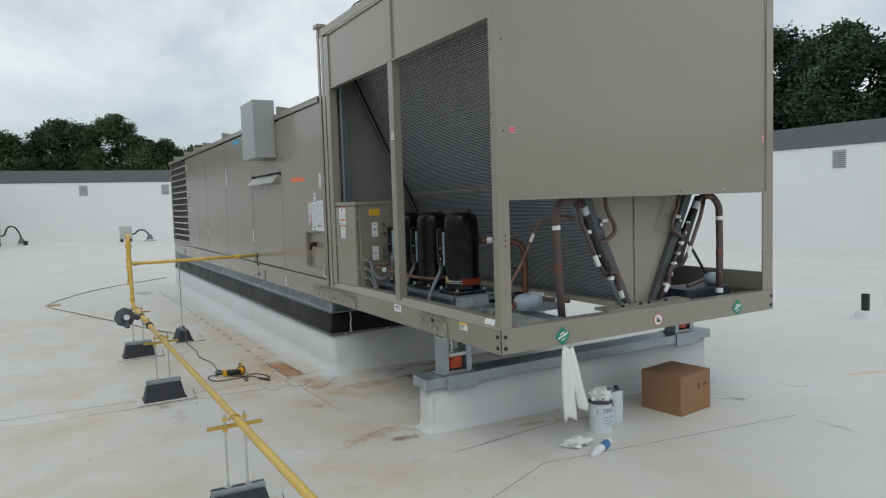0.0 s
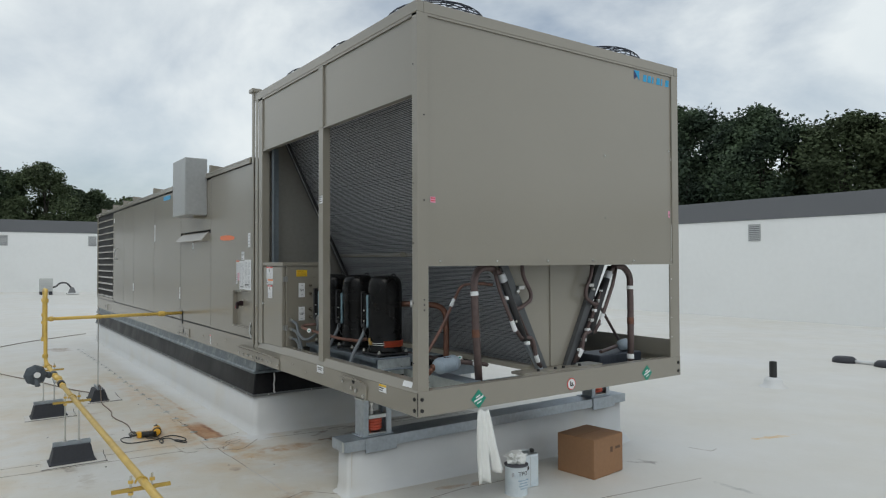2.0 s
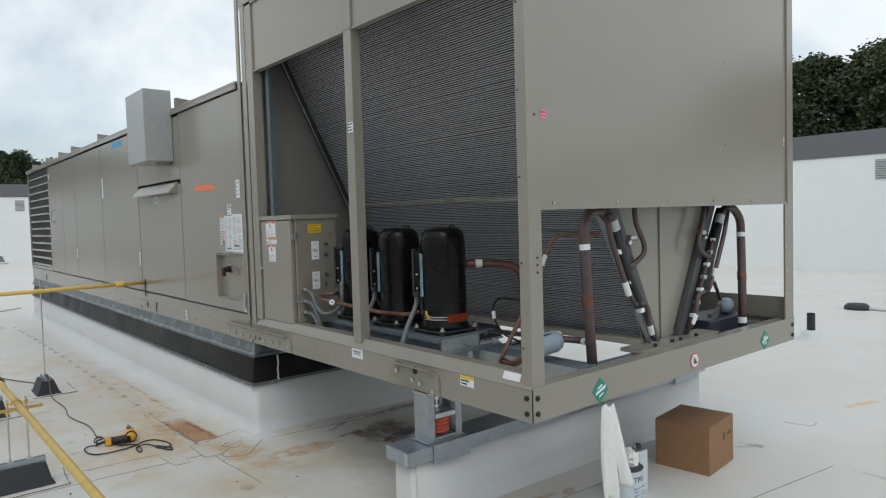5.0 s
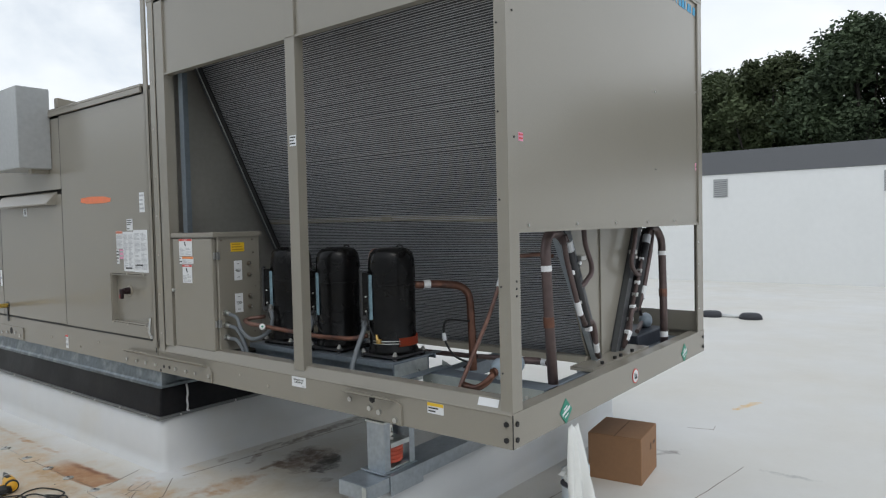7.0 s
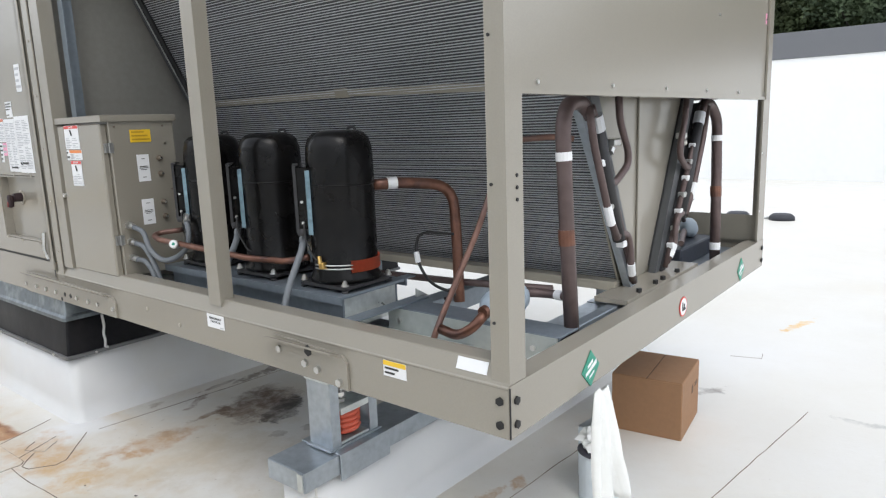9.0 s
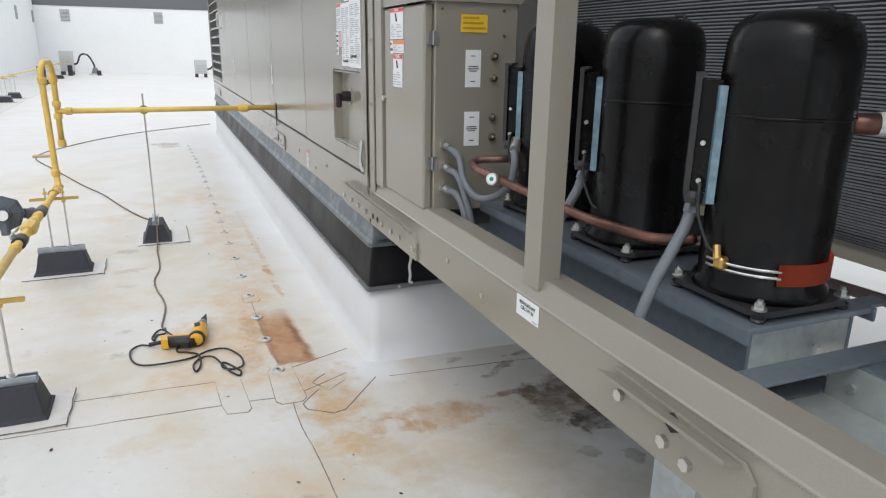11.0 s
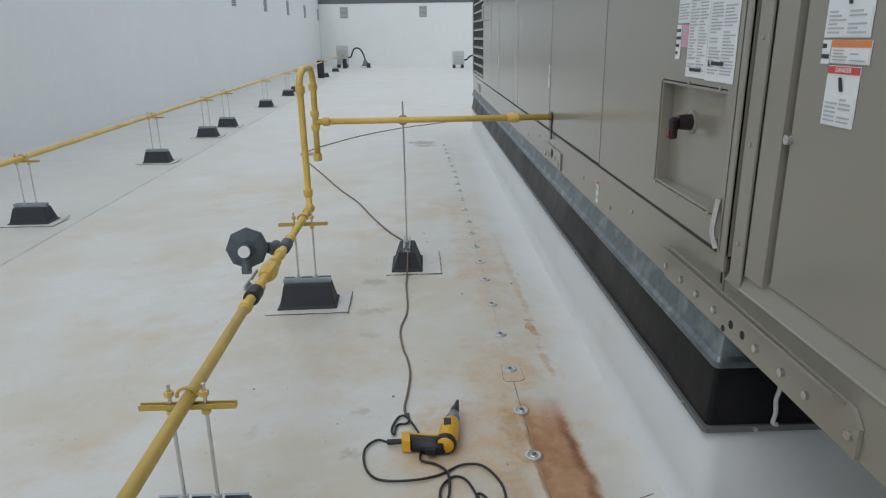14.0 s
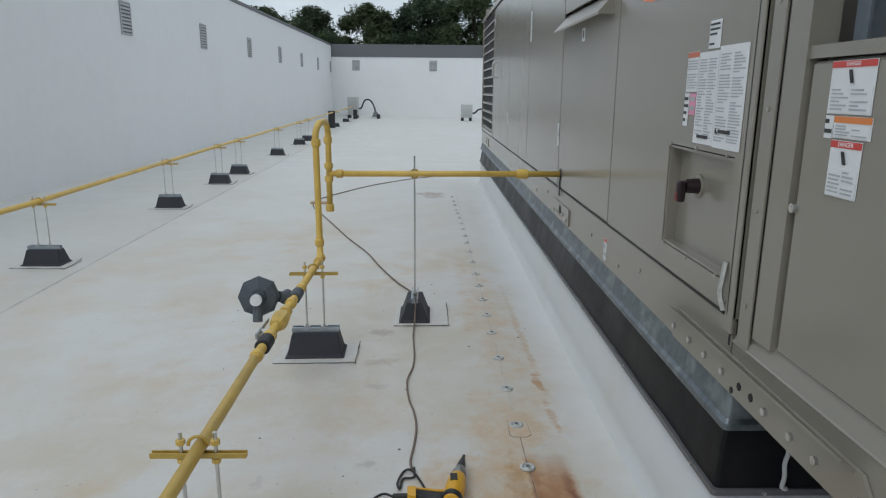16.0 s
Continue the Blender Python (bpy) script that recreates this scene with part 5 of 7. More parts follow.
def compressor(x, y, band):
    c = part("compressor", lathe([(0.130, 0.90), (0.131, 0.915), (0.121, 0.930), (0.1212, 1.20), (0.1235, 1.225), (0.1220, 1.34), (0.119, 1.385), (0.110, 1.415), (0.090, 1.434), (0.05, 1.443)], 32, (x, y, 0)), BLACK_JACKET, unit, "scroll compressor in a black sound jacket", smooth=True)
    part("foot_plate", prism([(x + 0.128 * sx + 0.03 * ex, y + 0.128 * sy + 0.03 * ey) for sx, sy, ex, ey in ((-1, -1, 0, 1), (-1, -1, 1, 0), (1, -1, -1, 0), (1, -1, 0, 1), (1, 1, 0, -1), (1, 1, -1, 0), (-1, 1, 1, 0), (-1, 1, 0, -1))], "z", 0.887, 0.899), BLACK_RUBBER, c)
    for dx, dy in ((-0.110, -0.110), (0.110, -0.110), (-0.110, 0.110), (0.110, 0.110)):
        bolt = part("mounting_bolt", join(cyl((x + dx, y + dy, 0.899), (x + dx, y + dy, 0.903), 0.0145, seg=12), cyl((x + dx, y + dy, 0.903), (x + dx, y + dy, 0.913), 0.010, seg=6), cyl((x + dx, y + dy, 0.913), (x + dx, y + dy, 0.919), 0.006, seg=8)), BOLT, c)
        part("grommet", lathe([(0.013, 0.874), (0.015, 0.878), (0.012, 0.882), (0.015, 0.887)], 12, (x + dx, y + dy, 0)), BLACK_RUBBER, bolt)
    tb = part("terminal_box", prism([(x - 0.118, y + 0.045), (x - 0.065, y + 0.110), (x - 0.090, y + 0.142), (x - 0.148, y + 0.080)], "z", 1.095, 1.315), BLACK_JACKET, c, "black terminal box")
    part("box_cover", prism([(x - 0.146, y + 0.074), (x - 0.086, y + 0.146), (x - 0.091, y + 0.151), (x - 0.155, y + 0.078), (x - 0.149, y + 0.068)], "z", 1.085, 1.325), BLACK_RUBBER, tb, "black box cover")
    part("box_hood", prism([(x - 0.156, y + 0.076), (x - 0.090, y + 0.153), (x - 0.078, y + 0.140), (x - 0.142, y + 0.062)], "z", 1.322, 1.328), BLACK_RUBBER, tb)
    part("seal_strip", prism([(x - 0.133, y + 0.036), (x - 0.118, y + 0.060), (x - 0.106, y + 0.052), (x - 0.122, y + 0.026)], "z", 1.075, 1.305), bpy.data.materials.get("blue_grey_strip") or surface("blue_grey_strip", (0.16, 0.25, 0.30), 0.35, vary=0.5, grain=60, blotch=14), c, "blue-grey closing strip")
    for z in (1.12, 1.195):
        part("screw", cyl((x - 0.140, y + 0.055, z), (x - 0.147, y + 0.049, z), 0.005, seg=8), BOLT, tb)
    part("power_lead", tube(smooth_line([(x - 0.118, y + 0.075, 1.10), (x - 0.150, y + 0.040, 1.115), (x - 0.155, y + 0.030, 1.06), (x - 0.145, y + 0.005, 1.00), (x - 0.135, y - 0.01, 0.985)], 6), 0.0035, 6), CORD_BLACK, tb, "thin black lead", smooth=True)
    part("lead_bush", lathe([(0.017, -0.012), (0.019, 0.0), (0.014, 0.012)], 12, (x - 0.137, y + 0.068, 1.085)), BLACK_RUBBER, tb)
    part("seam_ring", lathe([(0.1235, 1.248), (0.1255, 1.250), (0.1255, 1.253), (0.1235, 1.255)], 32, (x, y, 0)), BLACK_JACKET, c, smooth=True)
    part("lifting_lug", tube(bent([(x + 0.07, y + 0.02, 1.42), (x + 0.07, y + 0.02, 1.452), (x + 0.082, y - 0.005, 1.452), (x + 0.082, y - 0.005, 1.41)], 0.012), 0.0055, 8), BLACK_RUBBER, c)
    if band:
        arc = [(x + 0.129 * math.cos(a), y + 0.129 * math.sin(a)) for a in np.linspace(math.radians(-124), math.radians(-20), 14)]
        b = bmesh.new()
        lo, hi = [b.verts.new((*p, 0.940)) for p in arc], [b.verts.new((*p, 0.984)) for p in arc]
        for i in range(13):
            b.faces.new((lo[i], lo[i + 1], hi[i + 1], hi[i]))
        bmesh.ops.solidify(b, geom=b.faces[:], thickness=0.004)
        part("heater_band", b, ORANGE, c, "orange crankcase heater band", smooth=True)
        for z in (0.955, 0.968):
            part("heater_wire", tube([(x + 0.127 * math.cos(a), y + 0.127 * math.sin(a), z) for a in np.linspace(math.radians(-190), math.radians(-121), 11)], 0.003, 6), BOLT, c)
        part("heater_clamp", join(box(x - 0.138, x - 0.116, y - 0.03, y - 0.005, 0.955, 0.98, 0.004), cyl((x - 0.135, y - 0.015, 0.975), (x - 0.13, y - 0.005, 1.0), 0.008, seg=8)), surface("brass", (0.55, 0.36, 0.12), 0.35, 0.9), c, "brass clamp")
    return c


compressor(2.668, 4.13, True)
compressor(2.668, 4.535, False)
compressor(2.668, 4.94, False)


def pipe(name, pts, r, mat, label="", bend=0.05, parent=None, seg=12):
    return part(name, tube(bent(pts, bend), r, seg), mat, parent or unit, label, smooth=True)


# conduits from the control box and to the terminal boxes
for y, z, x in ((4.22, 1.06, 2.553), (4.625, 1.06, 2.553)):
    pipe("conduit", [(x, y, z), (x - 0.02, y - 0.01, z - 0.04), (x - 0.10, y - 0.02, 0.90), (x - 0.16, y - 0.03, 0.76)], 0.0125, GREY_CONDUIT, "grey flexible conduit", 0.05)
    part("conduit_fitting", join(cyl((x - 0.008, y - 0.004, z - 0.016), (x, y, z), 0.0155, seg=6), cyl((x, y, z), (x + 0.012, y - 0.004, z + 0.025), 0.0135, seg=10)), bpy.data.materials.get("dull_conduit_fitting") or surface("dull_conduit_fitting", (0.20, 0.21, 0.22), 0.4, 0.7), unit, "dull conduit fitting")
# suction and discharge piping
dis = pipe("discharge_pipe", [(2.76, 4.10, 1.235), (2.90, 4.015, 1.238), (3.045, 3.905, 1.215), (3.035, 3.885, 1.0), (3.02, 3.87, 0.76)], 0.0215, COPPER, "weathered copper discharge pipe", 0.10, seg=14)
part("pipe_tag", cyl((2.835, 4.056, 1.237), (2.867, 4.0357, 1.2378), 0.0232, seg=16), PAPER, dis, "white pipe tag")
liq = pipe("liquid_pipe", [(2.585, 3.655, 0.74), (2.615, 3.65, 0.80), (2.80, 3.61, 1.10), (2.945, 3.585, 1.385), (3.02, 3.45, 1.395), (3.06, 3.39, 1.385)], 0.0105, COPPER_DULL, "thin weathered copper liquid pipe", 0.05)
part("pipe_tag", tube([(2.868, 3.598, 1.24), (2.893, 3.594, 1.29)], 0.0125, 8), PAPER, liq, "white pipe tag")
pipe("liquid_branch", [(2.597, 3.625, 0.80), (2.60, 3.56, 0.785), (2.605, 3.50, 0.82), (2.648, 3.476, 0.868)], 0.0165, COPPER, "copper branch pipe", 0.03)
dr_at, dr_way = (2.735, 3.465, 0.880), (0.80, -0.10, 0.10)
dr = part("filter_drier", lathe([(0.014, -0.096), (0.030, -0.090), (0.047, -0.070), (0.052, -0.050), (0.052, 0.050), (0.047, 0.070), (0.030, 0.090), (0.014, 0.096)], 26, dr_at, dr_way), DRIER, unit, "blue-grey filter drier canister", smooth=True)
for d in (-0.048, 0.048):
    part("canister_band", lathe([(0.0525, d - 0.005), (0.0538, d - 0.002), (0.0538, d + 0.002), (0.0525, d + 0.005)], 26, dr_at, dr_way), DRIER, dr)
for k in range(3):
    part("print_bar", box(2.70 + 0.022 * k, 2.714 + 0.022 * k, 3.44, 3.447, 0.9265, 0.931), CORD_BLACK, dr)
part("inlet_collar", lathe([(0.020, -0.108), (0.022, -0.092), (0.016, -0.090)], 14, dr_at, dr_way), COPPER, dr, "brazed copper collar")
glass = part("moisture_glass", cyl((2.885, 3.52, 0.885), (2.876, 3.509, 0.905), 0.021, seg=18), BOLT, unit, "round moisture indicator")
part("indicator_face", cyl((2.876, 3.509, 0.905), (2.8755, 3.508, 0.9065), 0.017, seg=18), PAPER, glass, "white indicator face with green centre")
part("indicator_dot", cyl((2.8755, 3.508, 0.9065), (2.8750, 3.5075, 0.9078), 0.008, seg=12), GREEN_INK, glass)
pipe("glass_stub", [(2.86, 3.45, 0.885), (2.885, 3.52, 0.885), (2.93, 3.60, 0.86)], 0.013, PIPE_BROWN, "", 0.03)
lq = pipe("liquid_line", [(2.825, 3.454, 0.891), (2.865, 3.44, 0.885), (2.895, 3.38, 0.882), (2.872, 3.305, 0.885)], 0.015, PIPE_BROWN, "", 0.03)
part("pipe_tag", cyl((2.890, 3.365, 0.8825), (2.881, 3.335, 0.884), 0.0168, seg=12), PAPER, lq, "white pipe tag")
pipe("suction_pipe", [(2.462, 4.99, 0.995), (2.462, 4.95, 0.993), (2.47, 4.80, 0.985), (2.50, 4.50, 0.965), (2.535, 4.30, 0.965), (2.57, 4.22, 0.985)], 0.0125, COPPER, "copper suction manifold", 0.04)
pipe("suction_loop", [(2.462, 4.98, 0.995), (2.452, 5.08, 1.0), (2.462, 5.135, 1.012), (2.50, 5.14, 1.02), (2.56, 5.06, 1.03)], 0.012, COPPER_DULL, "", 0.035)
sg = part("sight_glass", lathe([(0.017, -0.022), (0.018, -0.004), (0.0185, 0.004), (0.015, 0.006)], 20, (2.436, 4.925, 0.995), (-0.62, -0.72, 0.30)), BOLT, unit, "round sight glass with a bright rim")
part("glass_face", lathe([(0.0145, 0.0062), (0.0145, 0.0076)], 20, (2.436, 4.925, 0.995), (-0.62, -0.72, 0.30)), PAPER, sg, "white indicator face")
part("glass_dot", lathe([(0.0065, 0.0077), (0.0065, 0.0086)], 16, (2.436, 4.925, 0.995), (-0.62, -0.72, 0.30)), GREEN_INK, sg, "green indicator dot")
part("brass_tee", cyl((2.445, 4.935, 0.992), (2.470, 4.96, 0.985), 0.017, seg=12), BOLT, unit)
pipe("suction_loop", [(2.745, 4.29, 1.15), (2.745, 4.29, 1.415), (2.70, 4.285, 1.43), (2.665, 4.28, 1.40), (2.665, 4.28, 1.30)], 0.011, COPPER_DULL, "", 0.025)
pipe("capillary", [(3.01, 3.88, 1.03), (2.92, 3.98, 1.045), (2.84, 3.93, 1.0), (2.84, 3.92, 0.94), (2.86, 3.88, 0.86), (2.92, 3.80, 0.82), (2.90, 3.85, 0.80)], 0.006, CORD_BLACK, "thin black sensor lead", 0.05, seg=6)
part("lead_tag", cyl((2.84, 3.928, 0.985), (2.842, 3.922, 0.945), 0.011, seg=8), PAPER, unit, "white tag")
pipe("equaliser_pipe", [(2.84, 5.2, 0.84), (3.0, 4.4, 0.83), (3.05, 3.9, 0.83), (3.10, 3.5, 0.84)], 0.014, PIPE_BROWN, "", 0.06)


def coil_piping(side):
    """Header pipes, return bends and riser at the south end of a coil."""
    f = (lambda x: x) if side < 0 else (lambda x: W + E + 0.075 - x)
    y = S + 0.145
    riser = pipe("riser_pipe", [(f(2.868), S + 0.11, 0.75), (f(2.852), S + 0.12, 1.10), (f(2.845), S + 0.13, 1.43), (f(2.90), y, 1.50), (f(3.00), y, 1.505), (f(3.05), y, 1.46)], 0.0245, PIPE_BROWN, "brown copper riser pipe", 0.07, seg=14)
    part("pipe_tag", cyl((f(2.848), S + 0.127, 1.325), (f(2.847), S + 0.128, 1.352), 0.0262, seg=14), PAPER, riser, "white pipe tag")
    part("copper_joint", cyl((f(2.853), S + 0.12, 1.06), (f(2.852), S + 0.122, 1.11), 0.0268, seg=14), COPPER, riser)
    if side > 0:
        part("pipe_tag", cyl((f(2.867), S + 0.112, 0.80), (f(2.866), S + 0.113, 0.835), 0.0262, seg=14), PAPER, riser, "white pipe tag")
    hd = part("coil_manifold", prism([(f(2.995), 1.49), (f(3.04), 1.505), (f(3.465), 0.80), (f(3.42), 0.80)], "y", y + 0.005, y + 0.035), GALV if side < 0 else BLACK_RUBBER, unit, "long coil header bar")
    m2 = pipe("coil_manifold", [(f(3.085), y - 0.01, 1.44), (f(3.285), y - 0.005, 1.01)], 0.0235, BLACK_RUBBER, "black insulated header pipe", 0.03)
    m3 = pipe("coil_manifold", [(f(3.05), y - 0.01, 1.49), (f(3.085), y - 0.01, 1.44), (f(3.44), y + 0.0, 0.815)], 0.012, PIPE_BROWN, "thin header pipe", 0.03)
    part("manifold_sleeve", cyl((f(3.075), y - 0.01, 1.46), (f(3.10), y - 0.01, 1.41), 0.025, seg=12), FIN_EDGE, m2, "pale insulation sleeve")
    lp = pipe("return_bend", [(f(3.255), y - 0.01, 1.55), (f(3.27), y - 0.01, 1.44), (f(3.335), y - 0.015, 1.33), (f(3.335), y - 0.015, 1.28), (f(3.24), y - 0.01, 1.225), (f(3.19), y - 0.01, 1.225)], 0.0135, PIPE_BROWN, "brown copper return bend", 0.03)
    part("valve", join(box(min(f(3.235), f(3.285)), max(f(3.235), f(3.285)), y - 0.01, y + 0.025, 1.352, 1.378, 0.004), cyl((f(3.24), y + 0.005, 1.345), (f(3.225), y + 0.005, 1.33), 0.012, seg=10)), BOLT, lp, "bright service valve")
    sm = pipe("return_bend", [(f(3.24), y - 0.01, 1.03), (f(3.29), y - 0.015, 1.03), (f(3.345), y - 0.015, 1.02), (f(3.365), y - 0.015, 0.97), (f(3.375), y - 0.015, 0.90), (f(3.42), y, 0.83)], 0.0135, PIPE_BROWN, "brown copper return bend", 0.025)
    part("manifold_sleeve", cyl((f(3.375), y - 0.015, 0.905), (f(3.405), y - 0.006, 0.855), 0.0155, seg=12), PAPER, sm, "white insulation sleeve")
    up = pipe("riser_branch", [(f(3.01), y - 0.02, 1.49), (f(3.05), y - 0.02, 1.36), (f(3.175), y - 0.018, 1.11), (f(3.25), y - 0.015, 1.02)], 0.0135, PIPE_BROWN, "", 0.03)
    part("pipe_tag", cyl((f(3.155), y - 0.018, 1.15), (f(3.19), y - 0.018, 1.08), 0.016, seg=12), PAPER, up, "white pipe tag")
    for i in range(9 if side > 0 else 3):
        u, z = (3.065 + 0.040 * i, 1.455 - 0.069 * i) if side > 0 else (3.12 + 0.09 * i, 1.30 - 0.155 * i)
        part("manifold_clip", box(min(f(u - 0.012), f(u + 0.022)), max(f(u - 0.012), f(u + 0.022)), y - 0.022, y + 0.008, z - 0.012, z + 0.012, 0.003), BOLT if i % 2 else PAPER, hd, "pale pipe clip")


coil_piping(-1)
coil_piping(1)
dr2 = part("filter_drier", lathe([(0.016, -0.09), (0.034, -0.075), (0.044, -0.05), (0.044, 0.05), (0.034, 0.075), (0.016, 0.09)], 22, (4.47, 3.47, 0.879), (0.9, 0.35, 0)), DRIER, unit, "blue-grey filter drier canister", smooth=True)
part("canister_neck", cyl((4.37, 3.46, 0.875), (4.10, 3.38, 0.86), 0.014, seg=10), PIPE_BROWN, dr2)
pipe("liquid_pipe", [(4.06, 3.40, 1.27), (4.42, 3.48, 0.92)], 0.011, PIPE_BROWN, "thin brown liquid pipe", 0.04)
part("pan_box", box(4.08, 4.56, 3.37, 3.62, 0.745, 0.832, 0.006), surface("dark_blue_pan", (0.045, 0.052, 0.068), 0.4, 0.3, vary=0.2), unit, "dark blue-grey pan box")
for x in (3.36, 3.52, 3.60, 3.76):
    part("hold_down_bolt", cyl((x, S + 0.09, 0.798), (x, S + 0.09, 0.815), 0.011, seg=6), DARK_HOLE, unit)

# control box
cb = part("control_box", box(W + 0.045, 2.675, 5.25, 5.69, 0.826, 1.515, 0.004), TAN, unit, "tan electrical control box")
part("box_lid", join(box(W + 0.01, 2.685, 5.24, 5.70, 1.532, 1.54, 0.002), box(W + 0.01, W + 0.014, 5.24, 5.70, 1.512, 1.534), box(W + 0.014, 2.685, 5.24, 5.244, 1.512, 1.534)), TAN, cb, "folded tan lid")
cd = part("box_door", box(W + 0.012, W + 0.044, 5.262, 5.685, 0.832, 1.505, 0.006), TAN, cb, "hinged tan door")
for z in (1.40, 0.995):
    part("hinge", join(cyl((W + 0.04, 5.249, z - 0.022), (W + 0.04, 5.249, z + 0.022), 0.005, seg=8), box(W + 0.022, W + 0.038, 5.247, 5.262, z - 0.020, z + 0.020), box(W + 0.042, W + 0.058, 5.247, 5.250, z - 0.022, z + 0.022)), surface("dull_zinc_hinge", (0.36, 0.36, 0.35), 0.42, 0.8, vary=0.2) if z > 1.2 else bpy.data.materials["dull_zinc_hinge"], cb, "zinc hinge")
BUTTON = surface("dull_brass_button", (0.16, 0.13, 0.10), 0.4, 0.7)
for z in (1.345, 1.275, 1.145, 1.078):
    pb = part("push_button", lathe([(0.013, 0), (0.013, 0.006), (0.009, 0.008), (0.009, 0.019), (0.006, 0.021)], 12, (2.588, 5.250, z), (0, -1, 0)), BUTTON, cb, "dull brass push button")
    part("button_tip", lathe([(0.006, 0.0205), (0.005, 0.024)], 10, (2.588, 5.250, z), (0, -1, 0)), BOLT, pb)
for x, z in ((2.40, 1.49), (2.62, 1.49), (2.625, 1.41), (2.635, 1.20), (2.62, 0.92)):
    part("screw", cyl((x, 5.2505, z), (x, 5.246, z), 0.0045, seg=8), BUTTON, cb)
for z, pts in ((1.058, [(2.425, 5.15, 1.03), (2.425, 5.105, 0.96), (2.445, 5.05, 0.915), (2.475, 4.99, 0.925), (2.505, 4.945, 0.97), (2.515, 4.935, 1.03), (2.520, 4.95, 1.075)]),
               (0.985, [(2.425, 5.155, 0.965), (2.435, 5.11, 0.90), (2.45, 5.085, 0.80), (2.455, 5.08, 0.715)]),
               (0.912, [(2.425, 5.16, 0.90), (2.435, 5.12, 0.85), (2.44, 5.10, 0.77), (2.442, 5.098, 0.715)])):
    part("conduit_fitting", join(cyl((2.412, 5.25, z), (2.412, 5.232, z), 0.0165, seg=6), cyl((2.412, 5.226, z), (2.414, 5.205, z - 0.006), 0.013, seg=10)), BOLT, cb)
    part("conduit", tube(smooth_line([(2.414, 5.205, z - 0.006), *pts], 6), 0.0115, 10), GREY_CONDUIT, cb, "grey flexible conduit", smooth=True)
part("conduit_elbow", cyl((2.520, 4.95, 1.075), (2.545, 4.985, 1.10), 0.016, seg=10), BOLT, cb)

# ---- labels on the unit: sheets with printed bars ----
def lettering(text, size, parent, m, material):
    """Printed letters as a mesh under a part."""
    cu = bpy.data.curves.new("letters", "FONT")
    cu.body, cu.size, cu.extrude, cu.align_x, cu.align_y = text, size, 0.0004, "CENTER", "CENTER"
    tmp = new("letters", cu)
    me = bpy.data.meshes.new_from_object(tmp.evaluated_get(bpy.context.evaluated_depsgraph_get()))
    bpy.data.objects.remove(tmp)
    me.transform(m)
    me.materials.clear()
    me.materials.append(material)
    ob = new("lettering", me)
    ob.parent = parent
    return ob


def sheet(parent, axis, u0, u1, z0, z1, at, mat=PAPER, bars=0, ink=None, head=None, name="label", label="", head_h=0.14, columns=1):
    """A thin label on the west (axis x) or south (axis y) face. u runs along the face."""
    t = 0.0012

    def plate(a0, a1, b0, b1, lift, m, nm, par):
        if axis == "x":
            q = box(at - lift - t, at - lift, a0, a1, b0, b1)
        else:
            q = box(a0, a1, at - lift - t, at - lift, b0, b1)
        return part(nm, q, m, par)
    s = plate(u0, u1, z0, z1, 0.001, mat, name, parent)
    if label:
        s["label"] = label
    w, h = u1 - u0, z1 - z0
    if head:
        plate(u0 + w * 0.01, u1 - w * 0.01, z1 - h * head_h, z1 - h * 0.01, 0.0022, head, "header_band", s)
    rr = random.Random(int(abs(u0 * 7919 + z0 * 104729)))
    top = z1 - h * (head_h + 0.06 if head else 0.07)
    step = (top - z0 - h * 0.06) / max(bars, 1)
    for c in range(columns):
        c0 = u0 + w * (0.07 + c * 0.93 / columns)
        c1 = u0 + w * ((c + 1) * 0.93 / columns - 0.0)
        for i in range(bars):
            if rr.random() < 0.12:
                continue
            e = c1 - (c1 - c0) * rr.choice((0, 0.05, 0.1, 0.3, 0.5))
            if axis == "x":
                a, b2 = c1 - (e - c0), c1
            else:
                a, b2 = c0, e
            plate(a, b2, top - step * (i + 0.62), top - step * (i + 0.2), 0.0022, ink or INK, "print_bar", s)
    return s


DF = W - 0.006
sheet(d_first, "x", 5.950, 6.128, 1.285, 1.565, DF, bars=30, columns=2, label="white printed instruction sheet")
sheet(d_first, "x", 6.131, 6.272, 1.288, 1.555, DF, bars=28, columns=2, label="white printed instruction sheet")
sheet(d_first, "x", 6.135, 6.215, 1.562, 1.64, DF, bars=5, ink=INK_DARK, label="small white printed label")
sheet(d_first, "x", 6.276, 6.365, 1.44, 1.56, DF, bars=11, head=surface("salmon_print", (0.60, 0.16, 0.08), 0.5, bump=0), label="white label with an orange header")
sheet(d_first, "x", 6.276, 6.325, 1.37, 1.435, DF, mat=PINK_INK, bars=2, label="pink tag")
sheet(d_first, "x", 6.330, 6.368, 1.335, 1.435, DF, bars=4, ink=INK_DARK, label="narrow white tag")
part("emblem", prism([(6.095, 1.325), (6.11, 1.325), (6.11, 1.340)], "x", DF - 0.0045, DF - 0.0022), INK_DARK, d_first)
part("emblem_bar", box(DF - 0.0045, DF - 0.0022, 6.015, 6.09, 1.327, 1.337), INK_DARK, d_first)
part("emblem_bar", box(DF - 0.0045, DF - 0.0022, 6.16, 6.24, 1.305, 1.314), INK_DARK, d_first)
sheet(d_first, "x", 5.97, 6.035, 1.68, 1.81, DF, bars=4, label="white tag")
part("spray_mark", prism([(6.43, 1.765), (6.42, 1.79), (6.52, 1.805), (6.72, 1.812), (6.87, 1.805), (6.88, 1.775), (6.78, 1.762), (6.55, 1.758)], "x", DF - 0.0022, DF - 0.001), SPRAY, d_first, "orange sprayed mark")
